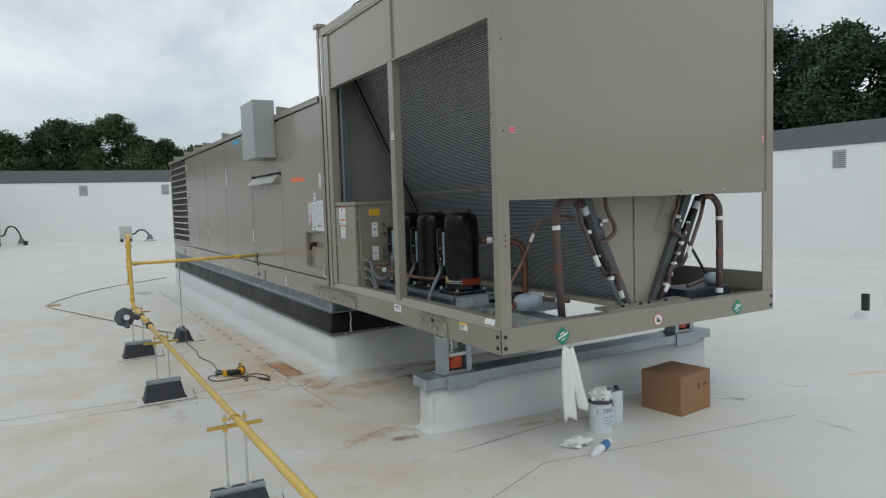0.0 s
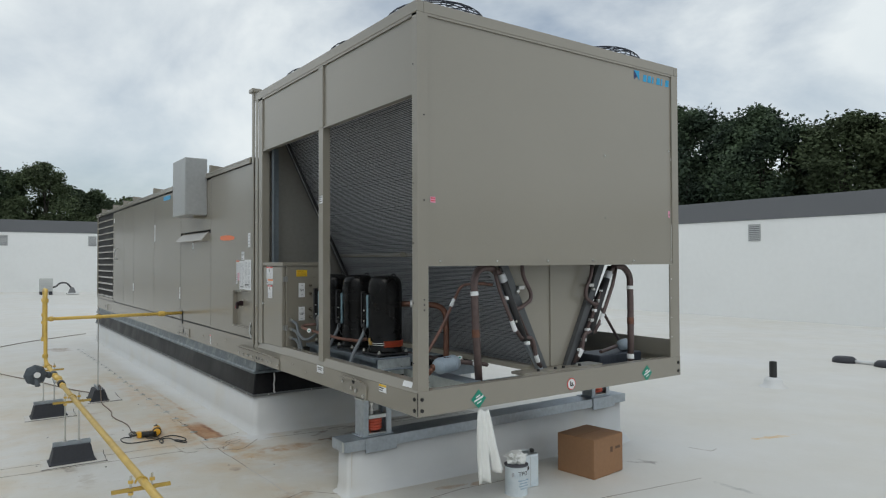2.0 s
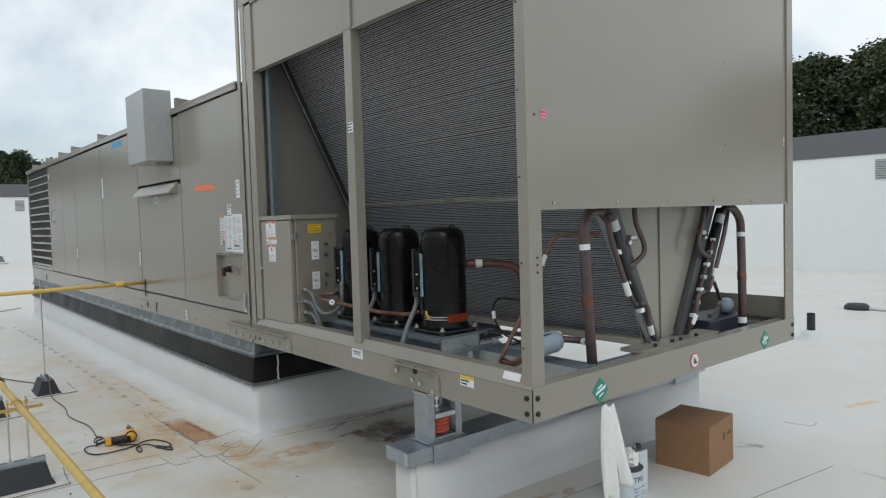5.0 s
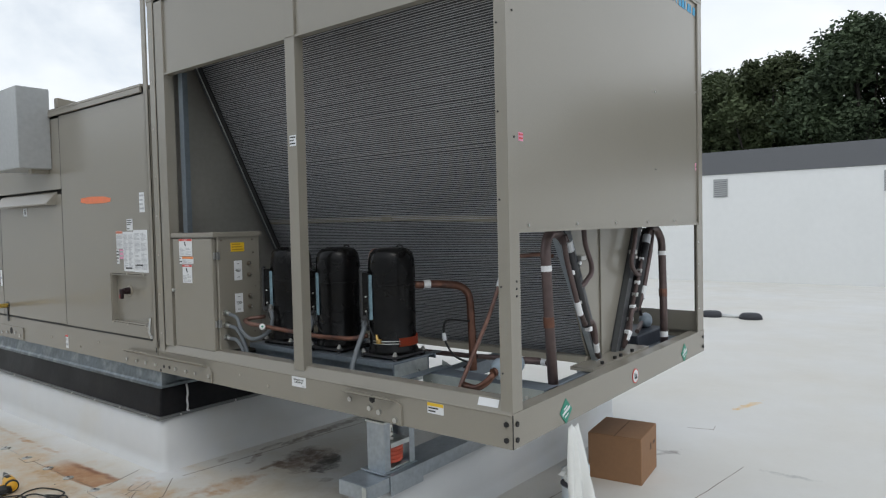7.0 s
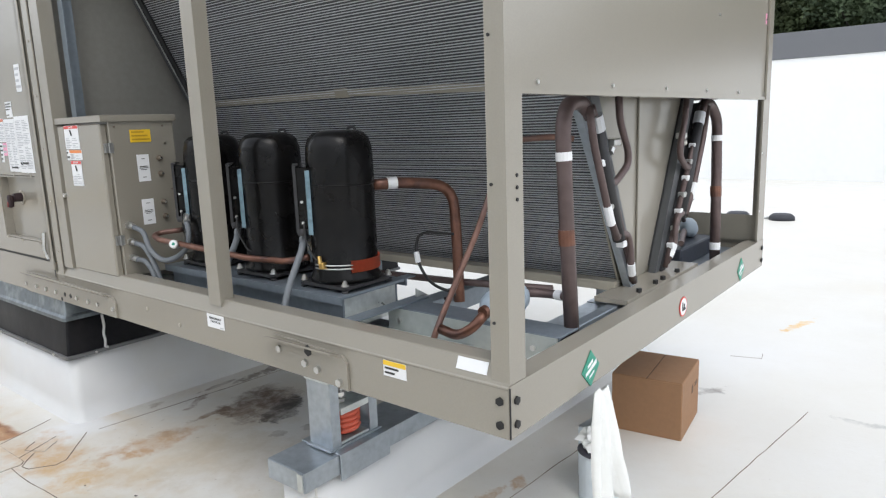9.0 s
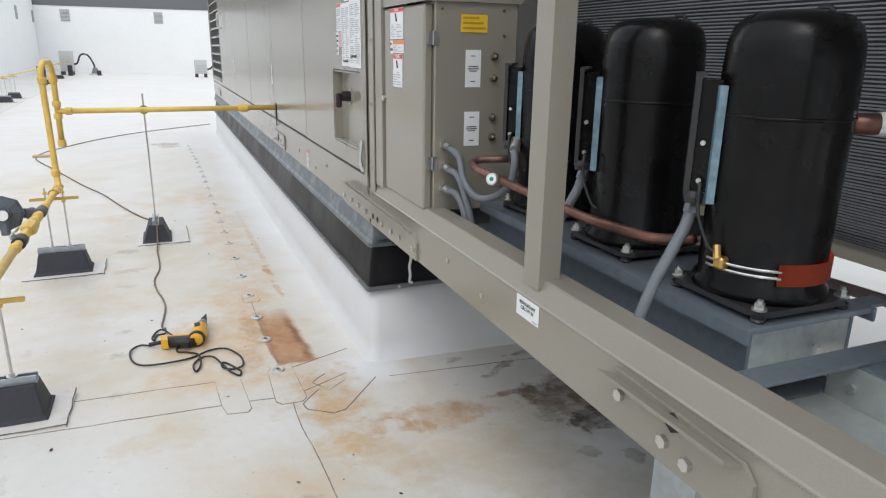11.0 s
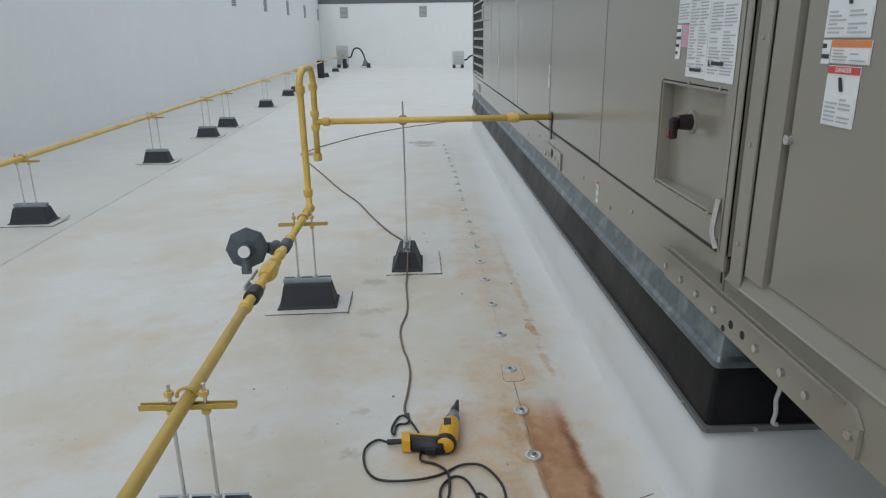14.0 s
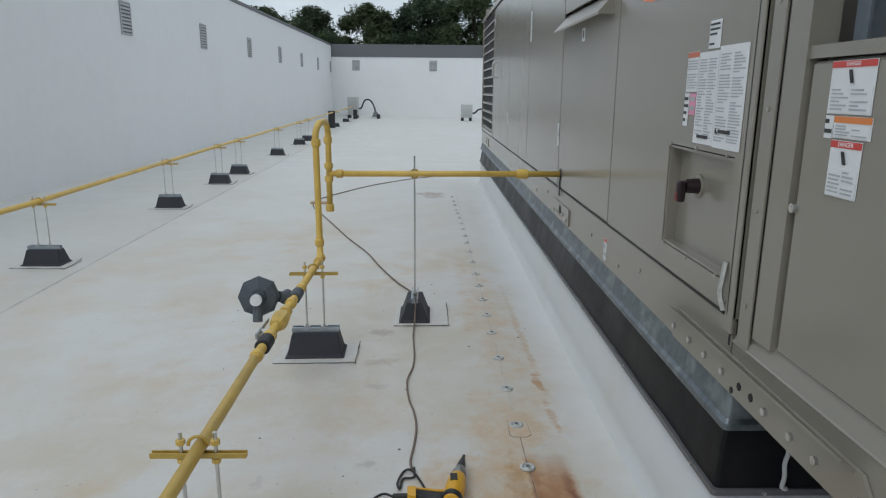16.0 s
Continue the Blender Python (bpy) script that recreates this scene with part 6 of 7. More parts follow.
sheet(d2, "x", 7.86, 7.93, 1.70, 1.765, DF, bars=0, label="small white arrow label")
part("arrow", prism([(7.887, 1.755), (7.903, 1.755), (7.903, 1.73), (7.912, 1.73), (7.895, 1.708), (7.878, 1.73), (7.887, 1.73)], "x", DF - 0.0045, DF - 0.0022), INK_DARK, d2)
sheet(unit, "x", 9.81, 9.86, 1.83, 2.06, DF, bars=5, label="narrow white tag")
sheet(unit, "x", 8.46, 8.50, 1.10, 1.24, DF, bars=3, label="narrow white tag")
sheet(unit, "x", 11.30, 11.34, 1.10, 1.22, DF, bars=2, label="narrow white tag")
sheet(unit, "x", 13.02, 13.055, 2.25, 2.32, DF, bars=0, label="small white tag")
sheet(rail_a, "x", 7.20, 7.245, 0.67, 0.77, W, bars=2, head=RED_INK, label="white tag with a red head")
sheet(unit, "x", 8.97, 9.33, 2.355, 2.41, DF, mat=BLUE_INK, label="blue maker's plate")
circuit = sheet(rail_w, "x", 4.435, 4.545, 0.728, 0.784, W, label="white rail label")
for text, z in (("REFRIGERANT", 0.765), ("CIRCUIT #1", 0.752)):
    lettering(text, 0.0125, circuit, Matrix.Translation(Vector((W - 0.0026, 4.49, z)) - unit.location) @ pose(0, 0, 0, 90, 0, -90), INK_DARK)
sheet(circuit, "x", 4.442, 4.462, 0.732, 0.736, W - 0.0012, mat=INK, name="print_bar")
sheet(rail_w, "x", 3.535, 3.625, 0.73, 0.778, W, bars=2, head=YELLOW_INK, ink=INK_DARK, head_h=0.3, label="white label with a yellow head")
part("small_label", prism([(W + 0.0080, RAIL + 0.018), (W + 0.0052, RAIL + 0.019), (W + 0.0180, RAIL + 0.0500), (W + 0.0208, RAIL + 0.0488)], "y", 3.26, 3.36), PAPER, rail_w, "white label on the rail slope")
sheet(mid, "x", 4.46, 4.51, 1.975, 2.03, W + 0.005, bars=3, ink=INK_DARK, label="small white label")
for y0, y1, z0, z1, hd, n_col in ((5.462, 5.606, 1.398, 1.503, RED_INK, 2), (5.452, 5.575, 1.350, 1.394, ORANGE_INK, 2), (5.472, 5.575, 1.232, 1.346, RED_INK, 2)):
    s = sheet(cd, "x", y0, y1, z0, z1, W + 0.012, bars=0, head=hd, head_h=0.13 if hd is RED_INK else 0.3, label="white warning label with a red header" if hd is RED_INK else "white warning label with an orange header")
    low = sheet(cd, "x", y0 + 0.003, y1 - 0.003, z0 + 0.002, z0 + (z1 - z0) * (0.52 if hd is RED_INK else 0.66), W + 0.0105, bars=6 if hd is RED_INK else 4, columns=n_col, ink=INK, name="printed_text")
    if hd is RED_INK:
        lettering("DANGER", (z1 - z0) * 0.11, s, Matrix.Translation(Vector((W + 0.0085, (y0 + y1) / 2, z1 - (z1 - z0) * 0.07)) - s.parent.parent.parent.location) @ pose(0, 0, 0, 90, 0, -90), PAPER)
        cx, cz = (y0 + y1) / 2, z1 - (z1 - z0) * 0.30
        part("pictogram", prism([(cx + 0.010, cz + 0.013), (cx + 0.002, cz + 0.013), (cx - 0.008, cz - 0.013), (cx + 0.001, cz - 0.013)], "x", W + 0.0065, W + 0.0085), INK_DARK, s)
sheet(cd, "x", 5.578, 5.606, 1.348, 1.394, W + 0.012, bars=2, ink=INK_DARK, label="small white pictogram label")
part("door_lock", cyl((W + 0.012, 5.679, 1.184), (W + 0.0, 5.679, 1.184), 0.011, seg=12), BOLT, cd)

def switch_label(x0, x1, z0, z1):
    """A white label with a thin head line, three text lines in its middle and a foot line."""
    s = sheet(cb, "y", x0, x1, z0, z1, 5.25, label="white switch label")
    h, mid = z1 - z0, (x0 + x1) / 2
    for f, half in ((0.84, 0.008), (0.56, 0.018), (0.50, 0.020), (0.44, 0.014), (0.16, 0.009)):
        part("print_bar", box(mid - half, mid + half, 5.2466, 5.2478, z0 + h * f - 0.0014, z0 + h * f + 0.0014), INK_DARK, s)


sheet(cb, "y", 2.465, 2.56, 1.42, 1.475, 5.25, mat=YELLOW_INK, bars=3, ink=surface("ochre_print", (0.5, 0.3, 0.02), 0.5, bump=0), label="yellow label")
switch_label(2.484, 2.540, 1.245, 1.365)
switch_label(2.484, 2.540, 1.05, 1.165)
# end panel: maker's emblem as plain shapes, pink tag
sheet(endp, "y", 2.432, 2.468, 1.89, 1.925, S + 0.014, mat=PINK_INK, bars=2, ink=RED_INK, label="small pink tag")
sheet(endp, "y", 4.68, 4.70, 1.88, 1.93, S + 0.014, mat=PINK_INK, label="faded pink tag")
ef = S + 0.0125
part("emblem", prism([(4.285, 2.975), (4.345, 2.975), (4.345, 2.905)], "y", ef - 0.001, ef + 0.0012), BLUE_INK, endp, "blue maker's emblem")
part("emblem_half", prism([(4.283, 2.972), (4.283, 2.905), (4.318, 2.93)], "y", ef - 0.001, ef + 0.0012), NAVY_INK, endp)
for k in range(6):
    x0 = 4.385 + 0.054 * k
    part("emblem_bar", prism([(x0, 2.905), (x0 + 0.012, 2.957), (x0 + (0.022 if k in (2, 4) else 0.046), 2.957), (x0 + (0.018 if k in (2, 4) else 0.042), 2.905)], "y", ef - 0.001, ef + 0.0012), BLUE_INK, endp, "blue maker's name bar")
for cx in (2.775, 4.385):
    r = 0.058
    dm = part("hazard_diamond", prism([(cx - r, 0.70), (cx, 0.70 + r), (cx + r, 0.70), (cx, 0.70 - r)], "y", S - 0.003, S - 0.001), GREEN_INK, rail_s, "green diamond label")
    part("diamond_bar", prism([(cx - 0.035, 0.682), (cx - 0.035, 0.692), (cx + 0.035, 0.722), (cx + 0.035, 0.708)], "y", S - 0.0045, S - 0.003), PAPER, dm)
    part("diamond_bar", prism([(cx - 0.022, 0.706), (cx - 0.022, 0.714), (cx + 0.010, 0.728), (cx + 0.010, 0.718)], "y", S - 0.0045, S - 0.003), PAPER, dm)
    part("diamond_bar", prism([(cx - 0.012, 0.670), (cx - 0.012, 0.677), (cx + 0.020, 0.690), (cx + 0.020, 0.683)], "y", S - 0.0045, S - 0.003), PAPER, dm)
rd = part("round_sign", cyl((3.58, S - 0.001, 0.705), (3.58, S - 0.003, 0.705), 0.040, seg=24), RED_INK, rail_s, "round prohibition sticker")
part("sign_face", cyl((3.58, S - 0.003, 0.705), (3.58, S - 0.004, 0.705), 0.034, seg=24), PAPER, rd)
part("sign_mark", join(box(3.565, 3.572, S - 0.0055, S - 0.004, 0.69, 0.725), box(3.572, 3.60, S - 0.0055, S - 0.004, 0.69, 0.698), box(3.58, 3.59, S - 0.0055, S - 0.004, 0.698, 0.715)), INK_DARK, rd)


# ---- gas piping on roof blocks ----
def pipe_foot(x, y, z0, pipe_z, turn=0, rods=2, strut=True):
    """A tapered rubber block with a strut channel, threaded rods and a clamp that carries a pipe."""
    f = thing("pipe_support", (x, y, z0), "black rubber roof block carrying a yellow gas pipe on threaded rods", "pipe support", "gas pipe supports")
    blk = bmesh.new()
    rows = [(0.160, 0.098, 0.004), (0.160, 0.098, 0.014), (0.148, 0.086, 0.018), (0.126, 0.050, 0.125), (0.123, 0.048, 0.130)]
    loops = [[blk.verts.new((sx * w, sy * d, z)) for sx, sy in ((-1, -1), (1, -1), (1, 1), (-1, 1))] for w, d, z in rows]
    for a, c in zip(loops, loops[1:]):
        for i in range(4):
            blk.faces.new((a[i], a[(i + 1) % 4], c[(i + 1) % 4], c[i]))
    blk.faces.new(loops[0][::-1])
    blk.faces.new(loops[-1])
    bmesh.ops.bevel(blk, geom=blk.edges[:], offset=0.004, segments=1, affect="EDGES")
    part("block", blk, FOOT, f, "tapered black recycled-rubber block", local=True)
    sheet_o = [(-0.215, -0.150), (0.222, -0.157), (0.232, 0.10), (0.21, 0.145), (-0.20, 0.15)] if rods == 2 else [(-0.195, -0.215), (0.200, -0.21), (0.17, 0.125), (-0.200, 0.130)]
    pad = part("pad", prism(sheet_o, "z", -0.003, 0.006), TPO_PATCH, f, "white membrane pad with dark cut edges", local=True)
    for k, (p, q) in enumerate(zip(sheet_o, sheet_o[1:] + sheet_o[:1])):
        if k not in ((0, 1) if rods == 2 else (0, 3)):
            continue
        lift = 0.022 if (k, rods) in ((1, 2), (0, 1)) else 0.003
        rim = []
        for e in range(9):
            u, v = p[0] + (q[0] - p[0]) * e / 8, p[1] + (q[1] - p[1]) * e / 8
            rim.append((u * (1 + 0.012 * math.sin(e * 1.7 + k)), v * (1 + 0.012 * math.cos(e * 2.1 + k)), 0.004 + lift * (e / 8) ** 3))
        part("pad_edge", tube(rim, 0.0026, 5), PAD_EDGE, pad, local=True)
    part("strut_channel", prism([(-0.022, 0.128), (0.022, 0.128), (0.022, 0.158), (0.012, 0.158), (0.012, 0.154), (0.018, 0.154), (0.018, 0.132), (-0.018, 0.132), (-0.018, 0.154), (-0.012, 0.154), (-0.012, 0.158), (-0.022, 0.158)], "x", -0.128, 0.128), GALV, f, "galvanised strut channel", local=True)
    h = pipe_z - z0
    for dx in ((-0.047, 0.047) if rods == 2 else (0.0,)):
        top = h + (0.040 if rods == 2 else 0.11)
        rod = part("threaded_rod", cyl((dx, 0, 0.13), (dx, 0, top), 0.0055, seg=8), BOLT, f, "threaded zinc rod", local=True)
        part("washer", cyl((dx, 0, 0.158), (dx, 0, 0.163), 0.019, seg=14), BOLT, rod, local=True)
        part("nut", cyl((dx, 0, 0.163), (dx, 0, 0.174), 0.011, seg=6), BOLT, rod, local=True)
        if rods == 2:
            part("nut", cyl((dx, 0, h + 0.004), (dx, 0, h + 0.018), 0.013, seg=6), YELLOW, rod, local=True)
            part("nut", cyl((dx, 0, h - 0.05), (dx, 0, h - 0.038), 0.013, seg=6), YELLOW, rod, local=True)
    if rods == 2:
        part("cross_strut", prism([(-0.010, h - 0.034), (0.010, h - 0.034), (0.010, h - 0.019), (0.006, h - 0.019), (0.006, h - 0.030), (-0.006, h - 0.030), (-0.006, h - 0.019), (-0.010, h - 0.019)], "x", -0.130, 0.130), YELLOW_DIRTY, f, "yellow-painted strut", local=True)
        part("pipe_clamp", tube([(0.027 * math.cos(k * math.pi / 10), 0, h + 0.027 * math.sin(k * math.pi / 10)) for k in range(11)], 0.005, 6), YELLOW_DIRTY, f, local=True)
    else:
        part("pipe_ring", tube([(0, 0.026 * math.cos(k * math.pi / 8), h + 0.026 * math.sin(k * math.pi / 8)) for k in range(17)], 0.006, 6), YELLOW_DIRTY, f, local=True)
    f.rotation_euler = (0, 0, radians(turn))
    return f


GZ, GX = 0.495, 0.880
foot = pipe_foot(GX, 5.85, roof_z(GX, 5.85), GZ)
copy_thing(foot, pose(GX, 7.70, roof_z(GX, 7.7), 0, 0, 2))
copy_thing(foot, pose(GX + 0.02, 3.40, roof_z(GX, 3.4), 0, 0, -3))
copy_thing(foot, pose(GX + 0.03, 0.60, roof_z(GX, 0.6)))
pipe_foot(1.412, 8.345, roof_z(1.412, 8.345), 0.935, 90, 1)
R = 0.0185
gas = thing("gas_pipe", (GX, 4.0, GZ), "yellow painted gas pipe run with regulator", "gas pipe")


def run(name, pts, r=R, bend=0.06, label=""):
    return part(name, tube(bent(pts, bend, 6), r, 16), YELLOW, gas, label, smooth=True)


run("pipe", [(GX + 0.045, SY + 0.0, GZ), (GX + 0.045, 2.0, GZ), (GX, 6.45, GZ)])
run("pipe", [(GX, 6.45, GZ), (GX, 7.92, GZ), (GX - 0.008, 7.98, GZ + 0.05), (GX - 0.012, 7.98, 1.21), (GX, 8.04, 1.255), (GX, 8.28, 1.255), (GX + 0.006, 8.33, 1.20), (GX + 0.004, 8.33, 0.70)], bend=0.07)
run("pipe", [(GX + 0.004, 8.33, 0.935), (W - 0.004, 8.36, 0.935)])


def collar(p0, p1, r=R + 0.008, mat=None, name="fitting"):
    p0, p1 = Vector(p0), Vector(p1)
    d = (p1 - p0).normalized()
    part(name, lathe([(r * 0.9, 0), (r, 0.006), (r, (p1 - p0).length - 0.006), (r * 0.9, (p1 - p0).length)], 18, p0, d), mat or YELLOW, gas, smooth=False)


for z0, z1 in ((0.56, 0.60), (1.13, 1.17)):
    collar((GX - 0.010, 7.98, z0), (GX - 0.010, 7.98, z1))
for z0, z1 in ((1.12, 1.16), (0.965, 1.0), (0.885, 0.92), (0.70, 0.745)):
    collar((GX + 0.004, 8.33, z0), (GX + 0.004, 8.33, z1))
collar((GX + 0.05, 8.331, 0.935), (GX + 0.09, 8.332, 0.935))
collar((2.05, 8.354, 0.935), (2.12, 8.356, 0.935), R + 0.011)
for y0, y1 in ((7.84, 7.88), (7.92, 7.96)):
    collar((GX, y0, GZ), (GX, y1, GZ))
collar((GX, 6.465, GZ), (GX, 6.505, GZ), R + 0.006)
collar((GX, 6.56, GZ), (GX, 6.645, GZ), R + 0.012, BLACK_RUBBER, "union")
collar((GX, 6.66, GZ), (GX, 6.70, GZ), R + 0.008)
part("shutoff_valve", lathe([(0.024, 0), (0.034, 0.02), (0.038, 0.05), (0.038, 0.09), (0.034, 0.12), (0.024, 0.14)], 8, (GX, 6.80, GZ), (0, 1, 0)), YELLOW, gas, "yellow shut-off valve body")
part("valve_stem", cyl((GX - 0.015, 6.72, GZ), (GX - 0.042, 6.72, GZ + 0.008), 0.011, seg=10), BOLT, gas)
part("valve_lever", join(box(GX - 0.050, GX - 0.038, 6.655, 6.735, GZ - 0.004, GZ + 0.020, 0.003), box(GX - 0.046, GX - 0.040, 6.72, 6.85, GZ + 0.002, GZ + 0.018, 0.002)), GALV, gas, "grey valve lever")
collar((GX, 6.96, GZ), (GX, 7.00, GZ), R + 0.009)
collar((GX, 7.08, GZ), (GX, 7.12, GZ), R + 0.007)
reg = part("regulator", lathe([(0.045, -0.045), (0.080, -0.032), (0.084, -0.012), (0.094, -0.010), (0.094, 0.010), (0.086, 0.012), (0.082, 0.022), (0.040, 0.032), (0.036, 0.040)], 8, (0.724, 7.15, 0.512), (0.12, -1, 0.16)), REG_GREY, gas, "grey octagonal gas regulator")
part("regulator_cap", cyl((0.728, 7.115, 0.517), (0.733, 7.060, 0.522), 0.025, seg=16), REG_GREY, reg)
part("cap_band", cyl((0.7325, 7.066, 0.5215), (0.7345, 7.048, 0.5235), 0.0262, seg=16), PAPER, reg, "pale band")
part("regulator_vent", tube(bent([(0.734, 7.09, 0.49), (0.735, 7.07, 0.46), (0.738, 7.05, 0.425)], 0.02), 0.022, 12), REG_GREY, reg, "vent stub")
part("regulator_body", join(cyl((0.81, 7.17, 0.505), (0.845, 7.20, GZ), 0.026, seg=12), cyl((0.835, 7.165, GZ), (0.835, 7.24, GZ), 0.026, seg=12)), REG_GREY, reg)
collar((GX, 7.17, GZ), (GX, 7.27, GZ), R + 0.010, REG_GREY, "union")
collar((GX, 7.32, GZ), (GX, 7.36, GZ), R + 0.006)
part("entry_plate", join(cyl((W - 0.007, 8.36, 0.935), (W - 0.012, 8.36, 0.935), 0.034, seg=14), box(W - 0.012, W - 0.007, 8.345, 8.375, 0.80, 0.93)), CORD_BLACK, gas, "black escutcheon with drip stain")

line = thing("gas_pipe", (-1.66, 16.0, 0.5), "long yellow gas pipe along the white parapet", "gas pipe")
line_z = lambda y: min(0.60, 0.555 + 0.012 * max(0.0, y - 9.5)) + 0.001 * max(0.0, y - 14)
line_x = lambda y: -1.62 if y < 10 else -1.64 - max(0.0, y - 12.3) * 0.028
part("pipe", tube([(line_x(y), y, line_z(y)) for y in (SY, 0.0, 9.5, 12.3, 15.0, 22.0, 31.0, 39.5)], 0.021, 12), YELLOW, line, smooth=True)
for y in (6.9, 9.545, 12.28, 14.44, 15.64, 18.97, 21.92, 23.3, 30.6, 34.8):
    pipe_foot(line_x(y), y, roof_z(line_x(y), y), line_z(y))


# ---- roof stack pipes, condensers and pads ----
def stack(x, y, r, h, boot, label):
    z = roof_z(x, y)
    s = thing("vent_stack", (x, y, z), label, "vent pipe")
    if boot:
        part("boot", lathe([(0.19, -0.01), (0.17, 0.01), (0.125, 0.03), (0.115, 0.09), (0.09, 0.125), (0.055, 0.13)], 20, (0, 0, 0)), TPO_CURB, s, "white membrane boot", local=True, smooth=True)
    part("pipe", lathe([(r, 0.0), (r, h), (r * 0.85, h), (r * 0.85, h - 0.05)], 18, (0, 0, 0)), BLACK_RUBBER, s, local=True)


stack(8.97, 4.71, 0.047, 0.335, True, "short black vent pipe in a white membrane boot")
stack(-2.2, 29.9, 0.13, 0.62, False, "black vent stack on the white roof")
stack(-2.2, 38.0, 0.10, 0.45, False, "black vent stack on the white roof")
stack(-1.1, 38.6, 0.09, 0.22, False, "low black vent stack on the white roof")


def condenser(x, y, w, h, hose, label):
    z = roof_z(x, y)
    c = thing("condenser", (x, y, z), label, "condenser", "condensers by the far wall")
    part("cabinet", box(-w / 2, w / 2, -0.20, 0.20, 0.16, h, 0.02, 2), CONDENSER, c, local=True)
    part("grille", join(*[box(-w / 2 + 0.05, w / 2 - 0.05, -0.208, -0.20, 0.25 + k * 0.07, 0.27 + k * 0.07) for k in range(int((h - 0.4) / 0.07))]), VENT_GREY, c, local=True)
    for dx in (-w / 2 + 0.06, w / 2 - 0.1):
        part("skid", box(dx - 0.05, dx + 0.07, -0.35, 0.35, 0.0, 0.16, 0.01), FOOT, c, local=True)
    part("line_set", tube(smooth_line([(w / 2, 0, h * 0.45), (w / 2 + 0.15, 0, h * 0.50), (w / 2 + 0.32, 0, hose), (w / 2 + 0.60, 0, hose * 1.0), (w / 2 + 0.80, 0, hose * 0.6), (w / 2 + 0.85, 0, 0.25)], 5), 0.04, 10), BLACK_RUBBER, c, "black insulated line set", local=True, smooth=True)
    part("line_hood", lathe([(0.20, 0.0), (0.18, 0.06), (0.09, 0.30), (0.05, 0.34)], 14, (w / 2 + 0.85, 0, 0)), VENT_DARK, c, "dark pipe hood", local=True)
    part("pipe_curb", box(w / 2 + 0.6, w / 2 + 1.15, -0.25, 0.25, 0.0, 0.06, 0.02), TPO_CURB, c, local=True)


condenser(-2.40, 39.0, 0.54, 1.05, 0.88, "tall pale grey condenser with black line set")
condenser(3.32, 38.2, 0.56, 0.80, 0.55, "small pale grey condenser with black line set")
for y in (5.38, 4.72):
    z = roof_z(12.5, y)
    p = thing("walk_block", (12.5, y, z), "low dark rubber block on the roof", "roof block", "roof blocks")
    part("block", lathe([(0.19, 0.0), (0.18, 0.06), (0.14, 0.095), (0.08, 0.10)], 18, (0, 0, 0)), FOOT, p, local=True, smooth=True)
whole("drain_pipe", tube([(12.5, 5.3, roof_z(12.5, 5) + 0.03), (12.52, 4.8, roof_z(12.5, 5) + 0.03)], 0.03, 10), TPO_CURB, "pale pipe between the rubber blocks", "pipe", smooth=True)

# ---- things by the sleeper ----
bx = thing("cardboard_box", (4.08, 3.475, -0.045), "closed brown cardboard carton by the sleeper", "cardboard box")
part("carton", box(-0.185, 0.185, -0.165, 0.165, 0.002, 0.285, 0.004), CARDBOARD, bx, local=True)
part("flap_gap", box(-0.184, 0.184, -0.002, 0.002, 0.2845, 0.2865), surface("carton_gap", (0.14, 0.08, 0.045), 0.8), bx, local=True)
part("flap", box(-0.183, 0.183, 0.003, 0.163, 0.285, 0.288, 0.001), CARDBOARD, bx, local=True)
part("flap", box(-0.183, 0.183, -0.163, -0.003, 0.285, 0.288, 0.001), CARDBOARD, bx, local=True)
CARTON_INK = surface("carton_print", (0.13, 0.075, 0.045), 0.8, bump=0)
part("print_mark", box(0.02, 0.05, -0.1662, -0.165, 0.165, 0.205), CARTON_INK, bx, local=True)
part("print_mark", box(0.085, 0.145, -0.1662, -0.165, 0.18, 0.20), CARTON_INK, bx, local=True)
bx.rotation_euler = (0, 0, radians(7))

CX, CY, CZ = 3.255, 3.385, -0.028
can = thing("paint_can", (CX, CY, CZ), "open round white adhesive can, smeared", "can")
part("body", lathe([(0.074, 0.0), (0.078, 0.004), (0.078, 0.006), (0.076, 0.01), (0.076, 0.185), (0.079, 0.19), (0.079, 0.198), (0.070, 0.198), (0.070, 0.15)], 32, (0, 0, 0)), CAN_WHITE, can, local=True, smooth=False)
part("rim", lathe([(0.079, 0.194), (0.082, 0.197), (0.082, 0.201), (0.068, 0.201)], 32, (0, 0, 0)), surface("smeared_rim", (0.10, 0.10, 0.12), 0.5, 0.4, vary=0.4), can, local=True)


word = lettering("TPO", 0.040, can, Matrix.Identity(4), INK_DARK)
for v in word.data.vertices:
    turn = radians(-92) + v.co.x / 0.0765
    v.co = Vector(((0.0768 + v.co.z) * math.cos(turn), (0.0768 + v.co.z) * math.sin(turn), 0.150 + v.co.y))
part("emblem", prism([(-0.075, 0.135), (-0.055, 0.135), (-0.055, 0.16), (-0.075, 0.16)], "y", -0.0475, -0.044), INK, can, local=True)
for k, w in enumerate((0.05, 0.07, 0.06, 0.08)):
    part("print_bar", prism([(-w / 2, 0.05 + 0.018 * k), (w / 2, 0.05 + 0.018 * k), (w / 2, 0.056 + 0.018 * k), (-w / 2, 0.056 + 0.018 * k)], "y", -0.0772, -0.066), surface("pale_blue_print", (0.36, 0.47, 0.56), 0.5, bump=0), can, local=True)


